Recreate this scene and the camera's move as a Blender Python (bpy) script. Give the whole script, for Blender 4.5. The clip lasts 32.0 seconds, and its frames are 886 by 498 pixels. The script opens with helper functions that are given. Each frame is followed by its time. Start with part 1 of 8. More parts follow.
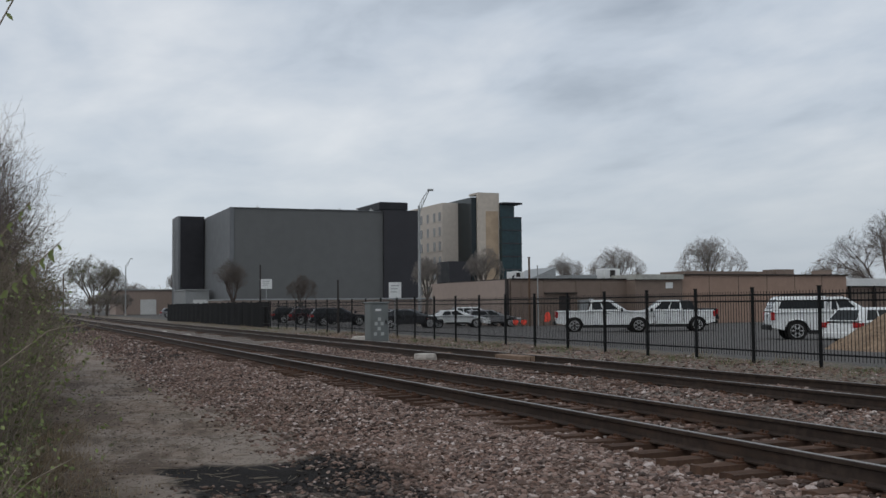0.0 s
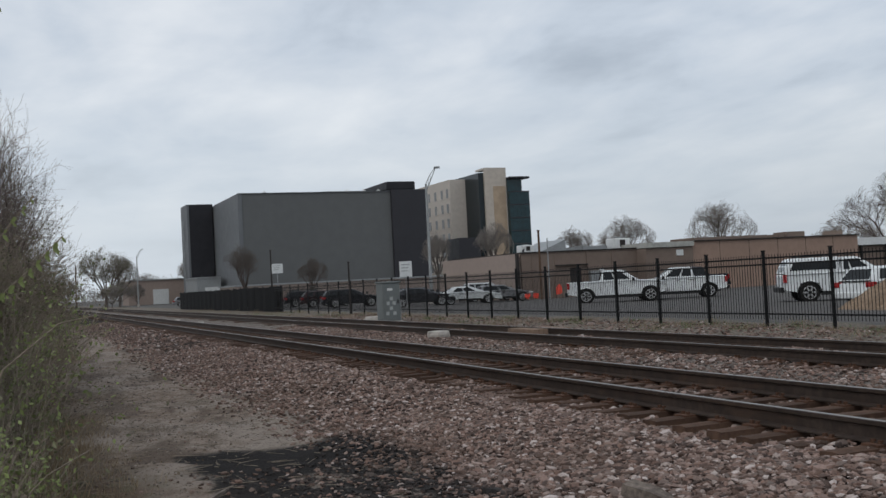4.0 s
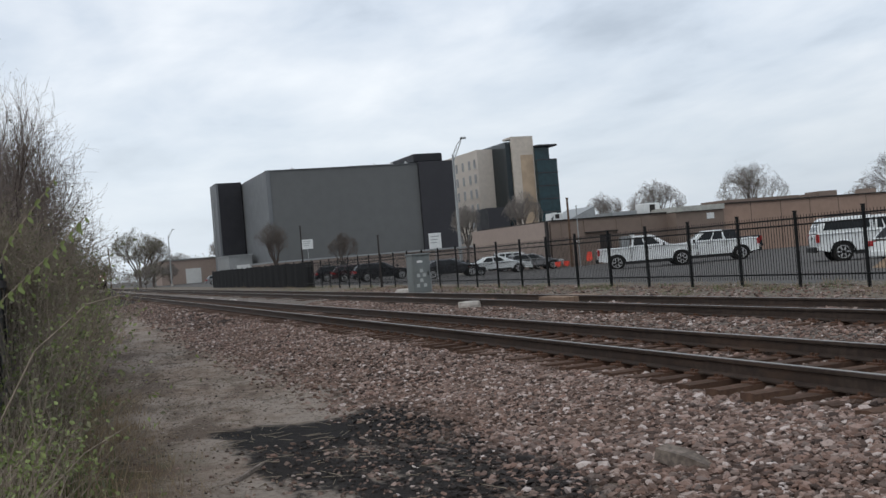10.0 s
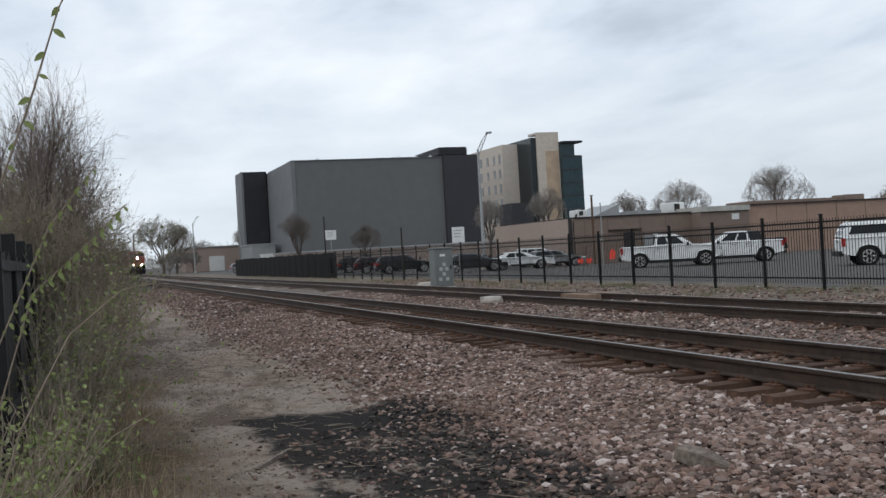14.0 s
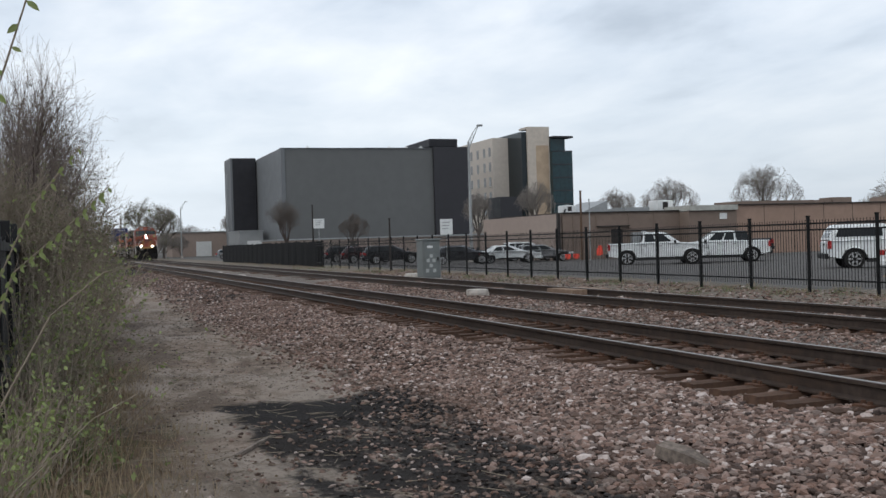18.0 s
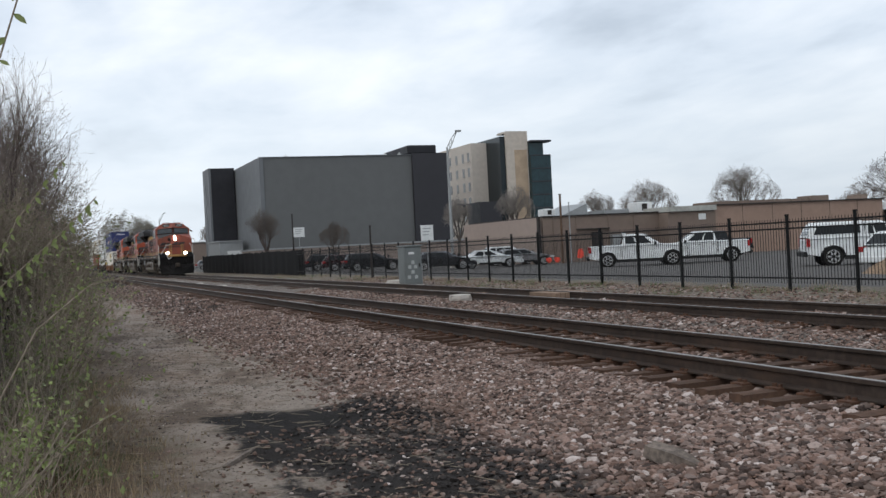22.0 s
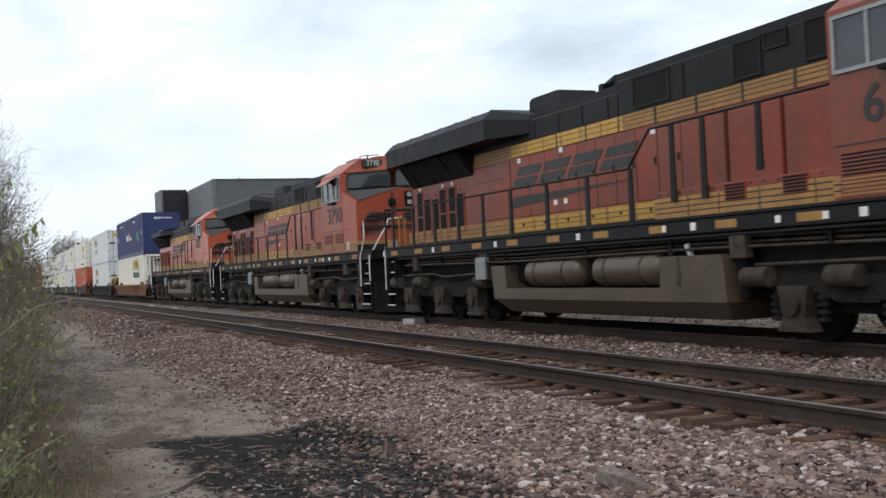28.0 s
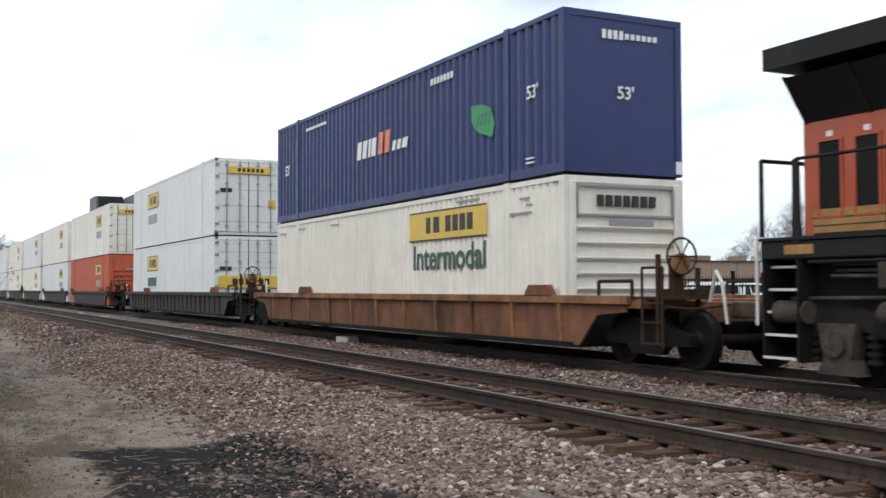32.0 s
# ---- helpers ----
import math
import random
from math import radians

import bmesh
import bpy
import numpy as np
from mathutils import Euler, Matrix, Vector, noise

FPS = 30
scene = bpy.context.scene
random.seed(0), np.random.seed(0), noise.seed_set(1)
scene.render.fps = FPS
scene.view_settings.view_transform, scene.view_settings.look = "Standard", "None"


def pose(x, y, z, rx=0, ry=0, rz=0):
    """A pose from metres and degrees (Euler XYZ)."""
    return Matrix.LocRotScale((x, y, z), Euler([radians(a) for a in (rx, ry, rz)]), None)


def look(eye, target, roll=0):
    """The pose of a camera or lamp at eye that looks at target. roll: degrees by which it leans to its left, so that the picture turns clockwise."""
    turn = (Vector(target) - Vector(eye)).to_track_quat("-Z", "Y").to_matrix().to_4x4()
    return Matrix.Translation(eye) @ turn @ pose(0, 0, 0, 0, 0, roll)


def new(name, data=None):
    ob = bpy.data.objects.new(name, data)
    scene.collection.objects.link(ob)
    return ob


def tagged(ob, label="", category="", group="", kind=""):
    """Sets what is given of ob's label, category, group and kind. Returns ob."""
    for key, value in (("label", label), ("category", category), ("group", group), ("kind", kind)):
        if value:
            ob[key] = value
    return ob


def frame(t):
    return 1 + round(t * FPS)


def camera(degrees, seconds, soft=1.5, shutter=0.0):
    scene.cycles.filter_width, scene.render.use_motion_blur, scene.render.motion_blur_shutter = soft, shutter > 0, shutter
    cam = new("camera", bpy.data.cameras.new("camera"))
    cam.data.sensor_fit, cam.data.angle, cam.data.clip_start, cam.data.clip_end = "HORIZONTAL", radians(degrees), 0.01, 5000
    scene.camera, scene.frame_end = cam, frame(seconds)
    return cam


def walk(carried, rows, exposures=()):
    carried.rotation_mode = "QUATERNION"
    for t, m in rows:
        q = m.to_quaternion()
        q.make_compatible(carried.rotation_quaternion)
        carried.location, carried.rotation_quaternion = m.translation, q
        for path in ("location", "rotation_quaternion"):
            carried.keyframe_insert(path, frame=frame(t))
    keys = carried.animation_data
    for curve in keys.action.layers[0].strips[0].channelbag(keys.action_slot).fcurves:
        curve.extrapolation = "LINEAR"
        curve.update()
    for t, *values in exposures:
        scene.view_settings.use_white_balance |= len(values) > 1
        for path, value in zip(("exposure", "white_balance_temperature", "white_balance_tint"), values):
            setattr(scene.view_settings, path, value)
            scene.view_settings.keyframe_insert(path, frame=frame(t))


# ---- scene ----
cam = camera(45.31, 32.0, soft=1.5, shutter=0.1)
# seconds, x, y, z, yaw, pitch, lean of the hand-held camera
PATH = [
    (0.0, 0.002, -0.001, 1.256, 67.49, 3.02, -0.52),
    (0.5, 0.008, -0.010, 1.260, 67.15, 2.98, -0.59),
    (1.0, 0.007, 0.000, 1.260, 67.10, 3.04, -1.24),
    (1.5, -0.016, 0.007, 1.255, 67.20, 3.06, -1.12),
    (2.0, -0.003, 0.004, 1.258, 67.48, 3.11, -1.23),
    (2.5, -0.001, -0.004, 1.255, 67.86, 2.85, -1.32),
    (3.0, -0.013, 0.001, 1.253, 67.96, 2.57, -1.69),
    (3.5, -0.011, 0.013, 1.252, 68.06, 2.19, -2.85),
    (5.5, -0.028, 0.033, 1.245, 67.93, 1.11, -2.83),
    (6.0, -0.020, 0.039, 1.241, 67.43, 0.72, -3.40),
    (6.5, -0.028, 0.040, 1.248, 66.69, 0.62, -3.50),
    (7.0, -0.013, 0.052, 1.246, 66.22, 0.65, -4.26),
    (7.5, -0.008, 0.047, 1.242, 65.97, 0.70, -3.35),
    (8.0, -0.006, 0.044, 1.245, 67.81, 0.38, -4.05),
    (8.5, -0.011, 0.056, 1.239, 68.34, 0.20, -3.45),
    (9.0, -0.020, 0.054, 1.241, 68.30, -0.05, -4.21),
    (9.5, -0.031, 0.056, 1.243, 68.92, 0.13, -4.23),
    (10.0, -0.030, 0.054, 1.241, 69.74, 0.36, -4.75),
    (10.5, -0.003, 0.046, 1.241, 70.21, -0.01, -3.86),
    (11.0, -0.016, 0.039, 1.247, 70.55, -0.41, -3.62),
    (11.5, 0.002, 0.021, 1.246, 70.83, -0.48, -3.22),
    (12.0, 0.007, 0.011, 1.248, 71.12, -0.41, -2.14),
    (12.5, 0.012, 0.008, 1.252, 71.04, -0.11, -2.60),
    (13.0, 0.011, 0.015, 1.251, 71.00, 0.17, -2.99),
    (13.5, 0.014, 0.010, 1.253, 71.01, 0.19, -3.11),
    (14.0, 0.033, 0.004, 1.253, 70.97, 0.11, -3.30),
    (14.5, 0.013, 0.017, 1.252, 70.55, 0.23, -2.97),
    (15.0, 0.018, 0.029, 1.252, 70.01, 0.68, -3.37),
    (15.5, 0.006, 0.034, 1.249, 69.78, 0.80, -3.59),
    (17.5, 0.014, 0.030, 1.244, 69.76, 0.38, -1.80),
    (18.0, 0.013, 0.019, 1.247, 70.33, -0.36, -1.74),
    (18.5, -0.005, -0.003, 1.248, 70.11, -0.48, -2.45),
    (19.0, -0.005, -0.025, 1.249, 70.32, -0.47, -1.70),
    (19.5, 0.004, -0.033, 1.248, 70.54, -0.57, -1.59),
    (20.0, 0.006, -0.026, 1.246, 70.68, -0.66, -2.48),
    (20.5, -0.002, -0.020, 1.248, 70.44, -0.75, -2.37),
    (21.0, -0.002, -0.023, 1.248, 70.00, -0.57, -2.73),
    (21.5, -0.001, -0.021, 1.248, 69.65, -0.29, -2.91),
    (22.0, 0.008, -0.012, 1.246, 69.27, -0.08, -2.94),
    (22.5, -0.004, 0.004, 1.248, 68.82, 0.15, -2.94),
    (23.0, -0.005, 0.003, 1.249, 68.50, 0.28, -3.27),
    (23.5, -0.010, 0.010, 1.248, 68.09, 0.38, -3.16),
    (24.0, -0.022, 0.008, 1.247, 67.82, 0.43, -3.03),
    (24.5, -0.017, 0.004, 1.250, 67.64, 0.55, -2.96),
    (25.0, -0.001, -0.004, 1.249, 67.34, 0.70, -2.95),
    (25.5, -0.001, -0.008, 1.250, 67.24, 0.78, -2.89),
    (27.5, -0.005, -0.007, 1.243, 66.84, 1.07, -2.82),
    (28.0, 0.002, -0.004, 1.244, 66.74, 1.08, -2.58),
    (28.5, 0.003, -0.012, 1.254, 66.73, 0.94, -2.70),
    (29.0, -0.013, 0.000, 1.254, 65.58, 1.14, -1.81),
    (29.5, -0.001, -0.000, 1.251, 64.56, 1.32, -1.65),
    (30.0, 0.043, -0.018, 1.252, 64.07, 1.65, -1.12),
    (30.5, 0.054, -0.019, 1.258, 63.93, 1.81, -1.05),
    (31.0, 0.068, -0.004, 1.253, 63.63, 2.03, -1.01),
    (31.5, 0.082, 0.001, 1.247, 63.31, 2.12, -0.40),
    (32.0, 0.080, -0.011, 1.246, 63.38, 2.11, -0.15),
]


def aim(x, y, z, yaw, pitch, lean):
    a, b = radians(yaw), radians(pitch)
    way = Vector((-math.sin(a) * math.cos(b), math.cos(a) * math.cos(b), math.sin(b)))
    return look((x, y, z), Vector((x, y, z)) + way * 10, lean)


walk(cam, [(t, aim(*row)) for t, *row in PATH],
     exposures=[(0, -0.2), (3, -0.15), (6, 0.03), (13, 0.20), (19, 0.27), (22, 0.29), (25, 0.18), (27.4, 0.26), (28, 0.48), (28.6, 0.60), (30, 0.67), (32, 0.67)])

# ---- light ----
world = bpy.data.worlds.new("world")
scene.world = world
world.use_nodes = True


def cloudy(tree):
    n, l = tree.nodes, tree.links
    n.clear()
    sky = n.new("ShaderNodeTexSky")
    sky.sky_type, sky.sun_disc = "NISHITA", False
    sky.sun_elevation, sky.sun_rotation = radians(48), radians(150)
    sky.dust_density = 3.0
    co = n.new("ShaderNodeTexCoord")
    sep = n.new("ShaderNodeSeparateXYZ")
    l.new(co.outputs["Generated"], sep.inputs[0])

    def math_node(op, a, b):
        m = n.new("ShaderNodeMath")
        m.operation = op
        for i, v in enumerate((a, b)):
            if isinstance(v, (int, float)):
                m.inputs[i].default_value = v
            else:
                l.new(v, m.inputs[i])
        return m.outputs[0]
    up = math_node("ADD", math_node("MAXIMUM", sep.outputs["Z"], 0.0), 0.16)
    flat = n.new("ShaderNodeCombineXYZ")
    l.new(math_node("DIVIDE", sep.outputs["X"], up), flat.inputs[0])
    l.new(math_node("DIVIDE", sep.outputs["Y"], up), flat.inputs[1])

    def clouds(scale, detail, rough, shift):
        mp = n.new("ShaderNodeMapping")
        mp.inputs["Location"].default_value = shift
        mp.inputs["Scale"].default_value = (1.0, 1.35, 1.0)
        l.new(flat.outputs[0], mp.inputs[0])
        t = n.new("ShaderNodeTexNoise")
        t.inputs["Scale"].default_value, t.inputs["Detail"].default_value = scale, detail
        t.inputs["Roughness"].default_value = rough
        t.inputs["Distortion"].default_value = 0.25
        l.new(mp.outputs[0], t.inputs["Vector"])
        return t.outputs["Fac"]
    mix = math_node("ADD", math_node("MULTIPLY", clouds(0.62, 5, 0.5, (3.1, 1.2, 0)), 0.72),
                    math_node("MULTIPLY", clouds(2.1, 5, 0.55, (0.4, 7.0, 0)), 0.28))
    ramp = n.new("ShaderNodeValToRGB")
    el = ramp.color_ramp.elements
    el[0].position, el[0].color = 0.36, (0.40, 0.46, 0.54, 1)
    el[1].position, el[1].color = 0.62, (0.92, 0.95, 0.985, 1)
    e = el.new(0.46)
    e.color = (0.62, 0.69, 0.78, 1)
    l.new(mix, ramp.inputs[0])
    low = n.new("ShaderNodeMapRange")
    low.inputs["From Min"].default_value, low.inputs["From Max"].default_value = 0.0, 0.22
    l.new(sep.outputs["Z"], low.inputs["Value"])
    haze = n.new("ShaderNodeMix")
    haze.data_type = "RGBA"
    wide = n.new("ShaderNodeMix")
    wide.data_type = "RGBA"
    wide.inputs["A"].default_value, wide.inputs["B"].default_value = (0.71, 0.78, 0.85, 1), (0.52, 0.58, 0.645, 1)
    turn = n.new("ShaderNodeMapRange")
    turn.inputs["From Min"].default_value, turn.inputs["From Max"].default_value = 0.1, 0.8
    l.new(sep.outputs["Y"], turn.inputs["Value"])
    l.new(turn.outputs[0], wide.inputs["Factor"])
    l.new(wide.outputs["Result"], haze.inputs["A"])
    l.new(low.outputs[0], haze.inputs["Factor"])
    l.new(ramp.outputs[0], haze.inputs["B"])
    b1, b2, add, out = (n.new("ShaderNodeBackground"), n.new("ShaderNodeBackground"),
                        n.new("ShaderNodeAddShader"), n.new("ShaderNodeOutputWorld"))
    l.new(sky.outputs[0], b1.inputs[0])
    b1.inputs[1].default_value = 0.012
    l.new(haze.outputs["Result"], b2.inputs[0])
    b2.inputs[1].default_value = 0.92
    l.new(b1.outputs[0], add.inputs[0])
    l.new(b2.outputs[0], add.inputs[1])
    l.new(add.outputs[0], out.inputs[0])


cloudy(world.node_tree)
sun = new("sun", bpy.data.lights.new("sun", "SUN"))
sun.data.energy, sun.data.angle, sun.data.color = 0.7, radians(25), (1.0, 0.97, 0.93)
sun.matrix_world = look((30, -40, 60), (0, 0, 0))


# ---- materials ----
class Nodes:
    """A short way to wire a material."""

    def __init__(self, name):
        self.m = bpy.data.materials.new(name)
        self.m.use_nodes = True
        self.t = self.m.node_tree
        self.n, self.l = self.t.nodes, self.t.links
        self.b = self.n["Principled BSDF"]

    def put(self, socket, v):
        if isinstance(v, (int, float)):
            socket.default_value = v
        elif isinstance(v, tuple):
            socket.default_value = v if len(v) != 3 or socket.type == "VECTOR" else (*v, 1)
        else:
            self.l.new(v, socket)

    def noise(self, scale, detail=3.0, rough=0.55, co="Object", stretch=None):
        t = self.n.new("ShaderNodeTexNoise")
        t.inputs["Scale"].default_value, t.inputs["Detail"].default_value = scale, detail
        t.inputs["Roughness"].default_value = rough
        src = self.where(co)
        if stretch:
            mp = self.n.new("ShaderNodeMapping")
            mp.inputs["Scale"].default_value = stretch
            self.l.new(src, mp.inputs[0])
            src = mp.outputs[0]
        self.l.new(src, t.inputs["Vector"])
        return t.outputs["Fac"]

    def where(self, co="Object"):
        if co == "World":
            return self.n.new("ShaderNodeNewGeometry").outputs["Position"]
        return self.n.new("ShaderNodeTexCoord").outputs[co]

    def voronoi(self, scale, out="Color", co="Object"):
        t = self.n.new("ShaderNodeTexVoronoi")
        t.inputs["Scale"].default_value = scale
        self.l.new(self.where(co), t.inputs["Vector"])
        return t.outputs[out]

    def mix(self, f, a, b, how="MIX"):
        m = self.n.new("ShaderNodeMix")
        m.data_type, m.blend_type = "RGBA", how
        self.put(m.inputs["Factor"], f)
        self.put(m.inputs["A"], a)
        self.put(m.inputs["B"], b)
        return m.outputs["Result"]

    def calc(self, op, a, b=0.0):
        m = self.n.new("ShaderNodeMath")
        m.operation = op
        self.put(m.inputs[0], a)
        self.put(m.inputs[1], b)
        return m.outputs[0]

    def step(self, v, lo, hi, a=0.0, b=1.0):
        m = self.n.new("ShaderNodeMapRange")
        m.interpolation_type = "SMOOTHSTEP"
        self.put(m.inputs["Value"], v)
        for k, x in (("From Min", lo), ("From Max", hi), ("To Min", a), ("To Max", b)):
            m.inputs[k].default_value = x
        return m.outputs[0]

    def bump(self, height, strength, dist=0.02):
        m = self.n.new("ShaderNodeBump")
        m.inputs["Strength"].default_value, m.inputs["Distance"].default_value = strength, dist
        self.l.new(height, m.inputs["Height"])
        self.l.new(m.outputs[0], self.b.inputs["Normal"])

    def done(self, color, rough=0.7, metal=0.0, gloss=None):
        if gloss is not None:
            self.b.inputs["Specular IOR Level"].default_value = gloss
        self.put(self.b.inputs["Base Color"], color)
        self.put(self.b.inputs["Roughness"], rough)
        self.put(self.b.inputs["Metallic"], metal)
        return self.m


def tint(c, k):
    return tuple(min(1.0, v * k) for v in c)


def paint(name, c, rough=0.5, metal=0.0, var=0.18, scale=6.0, dirt=0.0, dirt_c=(0.10, 0.085, 0.07), streak=(1, 1, 0.25),
          bump=0.0, random_tone=0.0):
    """Paint, metal, plastic, wood: two scales of tone, grime with its own shape, slight relief."""
    k = Nodes(name)
    big, fine = k.noise(scale * 0.12, 4), k.noise(scale, 4, 0.6)
    col = k.mix(k.step(fine, 0.3, 0.7), tint(c, 1 - var), tint(c, 1 + var))
    col = k.mix(k.calc("MULTIPLY", k.step(big, 0.35, 0.75), 0.5), col, tint(c, 1 - var * 1.6))
    if random_tone:
        r = k.n.new("ShaderNodeObjectInfo").outputs["Random"]
        col = k.mix(k.calc("MULTIPLY", r, random_tone), col, tint(c, 0.35))
    if dirt:
        d = k.step(k.noise(scale * 0.5, 5, 0.65, stretch=streak), 0.62 - 0.25 * dirt, 0.8)
        col = k.mix(k.calc("MULTIPLY", d, min(1.0, dirt * 1.3)), col, dirt_c)
    if bump:
        k.bump(k.noise(scale * 6, 3), bump, 0.01)
    return k.done(col, k.step(fine, 0.2, 0.8, max(0.02, rough - 0.1), min(1.0, rough + 0.12)), metal, 0.5 if rough < 0.55 else 0.2)


def plain_glow(name, c, power):
    k = Nodes(name)
    k.put(k.b.inputs["Emission Color"], c)
    k.b.inputs["Emission Strength"].default_value = power
    return k.done(c, 0.3)


def glass_mat(name, c, rough=0.06, gloss=0.6):
    k = Nodes(name)
    k.b.inputs["Specular IOR Level"].default_value = gloss
    return k.done(k.mix(k.step(k.noise(1.2), 0.3, 0.7), c, tint(c, 1.5)), rough)


# ---- mesh tools ----
class Mesh:
    """Gathers vertices and faces of one part."""

    def __init__(self):
        self.v, self.f, self.s = [], [], []

    def add(self, vs, fs, smooth=False):
        o = len(self.v)
        self.v += [tuple(p) for p in vs]
        self.f += [tuple(i + o for i in f) for f in fs]
        self.s += [smooth] * len(fs)
        return self

    def box(self, x0, x1, y0, y1, z0, z1, c=0.0):
        if c <= 0:
            vs = [(x, y, z) for x in (x0, x1) for y in (y0, y1) for z in (z0, z1)]
            return self.add(vs, [(0, 1, 3, 2), (4, 6, 7, 5), (0, 4, 5, 1), (2, 3, 7, 6), (0, 2, 6, 4), (1, 5, 7, 3)])
        a, b, d = (x0, x1), (y0, y1), (z0, z1)
        vs, idx = [], {}
        for i in (0, 1):
            for j in (0, 1):
                for k in (0, 1):
                    ix, iy, iz = (c if i == 0 else -c), (c if j == 0 else -c), (c if k == 0 else -c)
                    for w, p in enumerate(((a[i], b[j] + iy, d[k] + iz), (a[i] + ix, b[j], d[k] + iz), (a[i] + ix, b[j] + iy, d[k]))):
                        idx[i, j, k, w] = len(vs)
                        vs.append(p)
        q = lambda *t: tuple(idx[u] for u in t)
        fs = []
        for s in (0, 1):
            f = [q((s, 0, 0, 0), (s, 0, 1, 0), (s, 1, 1, 0), (s, 1, 0, 0)), q((0, s, 0, 1), (1, s, 0, 1), (1, s, 1, 1), (0, s, 1, 1)),
                 q((0, 0, s, 2), (0, 1, s, 2), (1, 1, s, 2), (1, 0, s, 2))]
            fs += [t[::-1] for t in f] if s else f
        for i in (0, 1):
            for j in (0, 1):
                fs.append(q((i, j, 0, 0), (i, j, 1, 0), (i, j, 1, 1), (i, j, 0, 1)))
                fs.append(q((i, 0, j, 0), (i, 1, j, 0), (i, 1, j, 2), (i, 0, j, 2)))
                fs.append(q((0, i, j, 1), (1, i, j, 1), (1, i, j, 2), (0, i, j, 2)))
                for k in (0, 1):
                    fs.append(q((i, j, k, 0), (i, j, k, 1), (i, j, k, 2)))
        return self.add(vs, fs)

    def tube(self, p, q, r, n=8, r2=None, caps=True, smooth=True):
        p, q = Vector(p), Vector(q)
        d = (q - p).normalized()
        u = d.orthogonal().normalized()
        w = d.cross(u)
        r2 = r if r2 is None else r2
        vs = []
        for c, rr in ((p, r), (q, r2)):
            for i in range(n):
                a = 2 * math.pi * i / n
                vs.append(c + u * (rr * math.cos(a)) + w * (rr * math.sin(a)))
        self.add(vs, [(i, (i + 1) % n, n + (i + 1) % n, n + i) for i in range(n)], smooth)
        if caps:
            self.add(vs[:n], [tuple(range(n))[::-1]])
            self.add(vs[n:], [tuple(range(n))])
        return self

    def pipe(self, pts, r, n=6):
        for a, b in zip(pts, pts[1:]):
            self.tube(a, b, r, n)
        return self

    def prism(self, poly, lo, hi, axis="y"):
        """A polygon in the plane across axis, drawn out from lo to hi. For y the polygon is (x, z); for x (y, z); for z (x, y)."""
        n = len(poly)
        at = {"y": lambda p, h: (p[0], h, p[1]), "x": lambda p, h: (h, p[0], p[1]), "z": lambda p, h: (p[0], p[1], h)}[axis]
        vs = [at(p, lo) for p in poly] + [at(p, hi) for p in poly]
        fs = [(i, (i + 1) % n, n + (i + 1) % n, n + i) for i in range(n)]
        return self.add(vs, fs + [tuple(range(n))[::-1], tuple(range(n, 2 * n))])

    def loft(self, rings, closed=True, caps=True, smooth=False):
        n = len(rings[0])
        vs = [p for r in rings for p in r]
        fs = []
        for k in range(len(rings) - 1):
            for i in range(n if closed else n - 1):
                j = (i + 1) % n
                fs.append((k * n + i, k * n + j, (k + 1) * n + j, (k + 1) * n + i))
        if caps:
            fs += [tuple(range(n))[::-1], tuple(range((len(rings) - 1) * n, len(rings) * n))]
        return self.add(vs, fs, smooth)

    def data(self, name, material):
        me = bpy.data.meshes.new(name)
        me.from_pydata(self.v, [], self.f)
        me.polygons.foreach_set("use_smooth", self.s)
        bm = bmesh.new()
        bm.from_mesh(me)
        bmesh.ops.recalc_face_normals(bm, faces=bm.faces)
        bm.to_mesh(me)
        bm.free()
        me.materials.append(material)
        return me


def part(name, mesh, material, parent=None, label="", at=None, kind=""):
    ob = new(name, mesh.data(name, material) if isinstance(mesh, Mesh) else mesh)
    if parent is not None:
        ob.parent = parent
    if at is not None:
        ob.matrix_basis = at
    return tagged(ob, label, kind=kind)


def thing(name, label, category, m=None, group="", kind=""):
    ob = new(name)
    ob.empty_display_size = 0.3
    if m is not None:
        ob.matrix_basis = m
    return tagged(ob, label, category, group, kind)


def grid_mesh(name, xs, ys, height, material):
    """A sheet over xs and ys whose height is a function of arrays."""
    X, Y = np.meshgrid(xs, ys, indexing="ij")
    Z = height(X, Y)
    co = np.stack([X, Y, Z], -1).reshape(-1, 3)
    ni, nj = len(xs), len(ys)
    i, j = np.meshgrid(np.arange(ni - 1), np.arange(nj - 1), indexing="ij")
    a = (i * nj + j).ravel()
    quads = np.stack([a, a + nj, a + nj + 1, a + 1], -1)
    return raw_mesh(name, co, quads, material, True)


def raw_mesh(name, co, faces, material, smooth=False):
    me = bpy.data.meshes.new(name)
    k = faces.shape[1]
    me.vertices.add(len(co))
    me.vertices.foreach_set("co", co.astype(np.float32).ravel())
    me.loops.add(faces.size)
    me.loops.foreach_set("vertex_index", faces.astype(np.int32).ravel())
    me.polygons.add(len(faces))
    me.polygons.foreach_set("loop_start", np.arange(0, faces.size, k, dtype=np.int32))
    me.polygons.foreach_set("use_smooth", np.full(len(faces), smooth))
    me.update()
    me.validate()
    me.materials.append(material)
    return me

# ---- plan: x along the line (the train runs towards +x), y across it, z = 0 at the rail heads ----
NEAR, FAR, LOT = 6.97, 11.42, -0.30


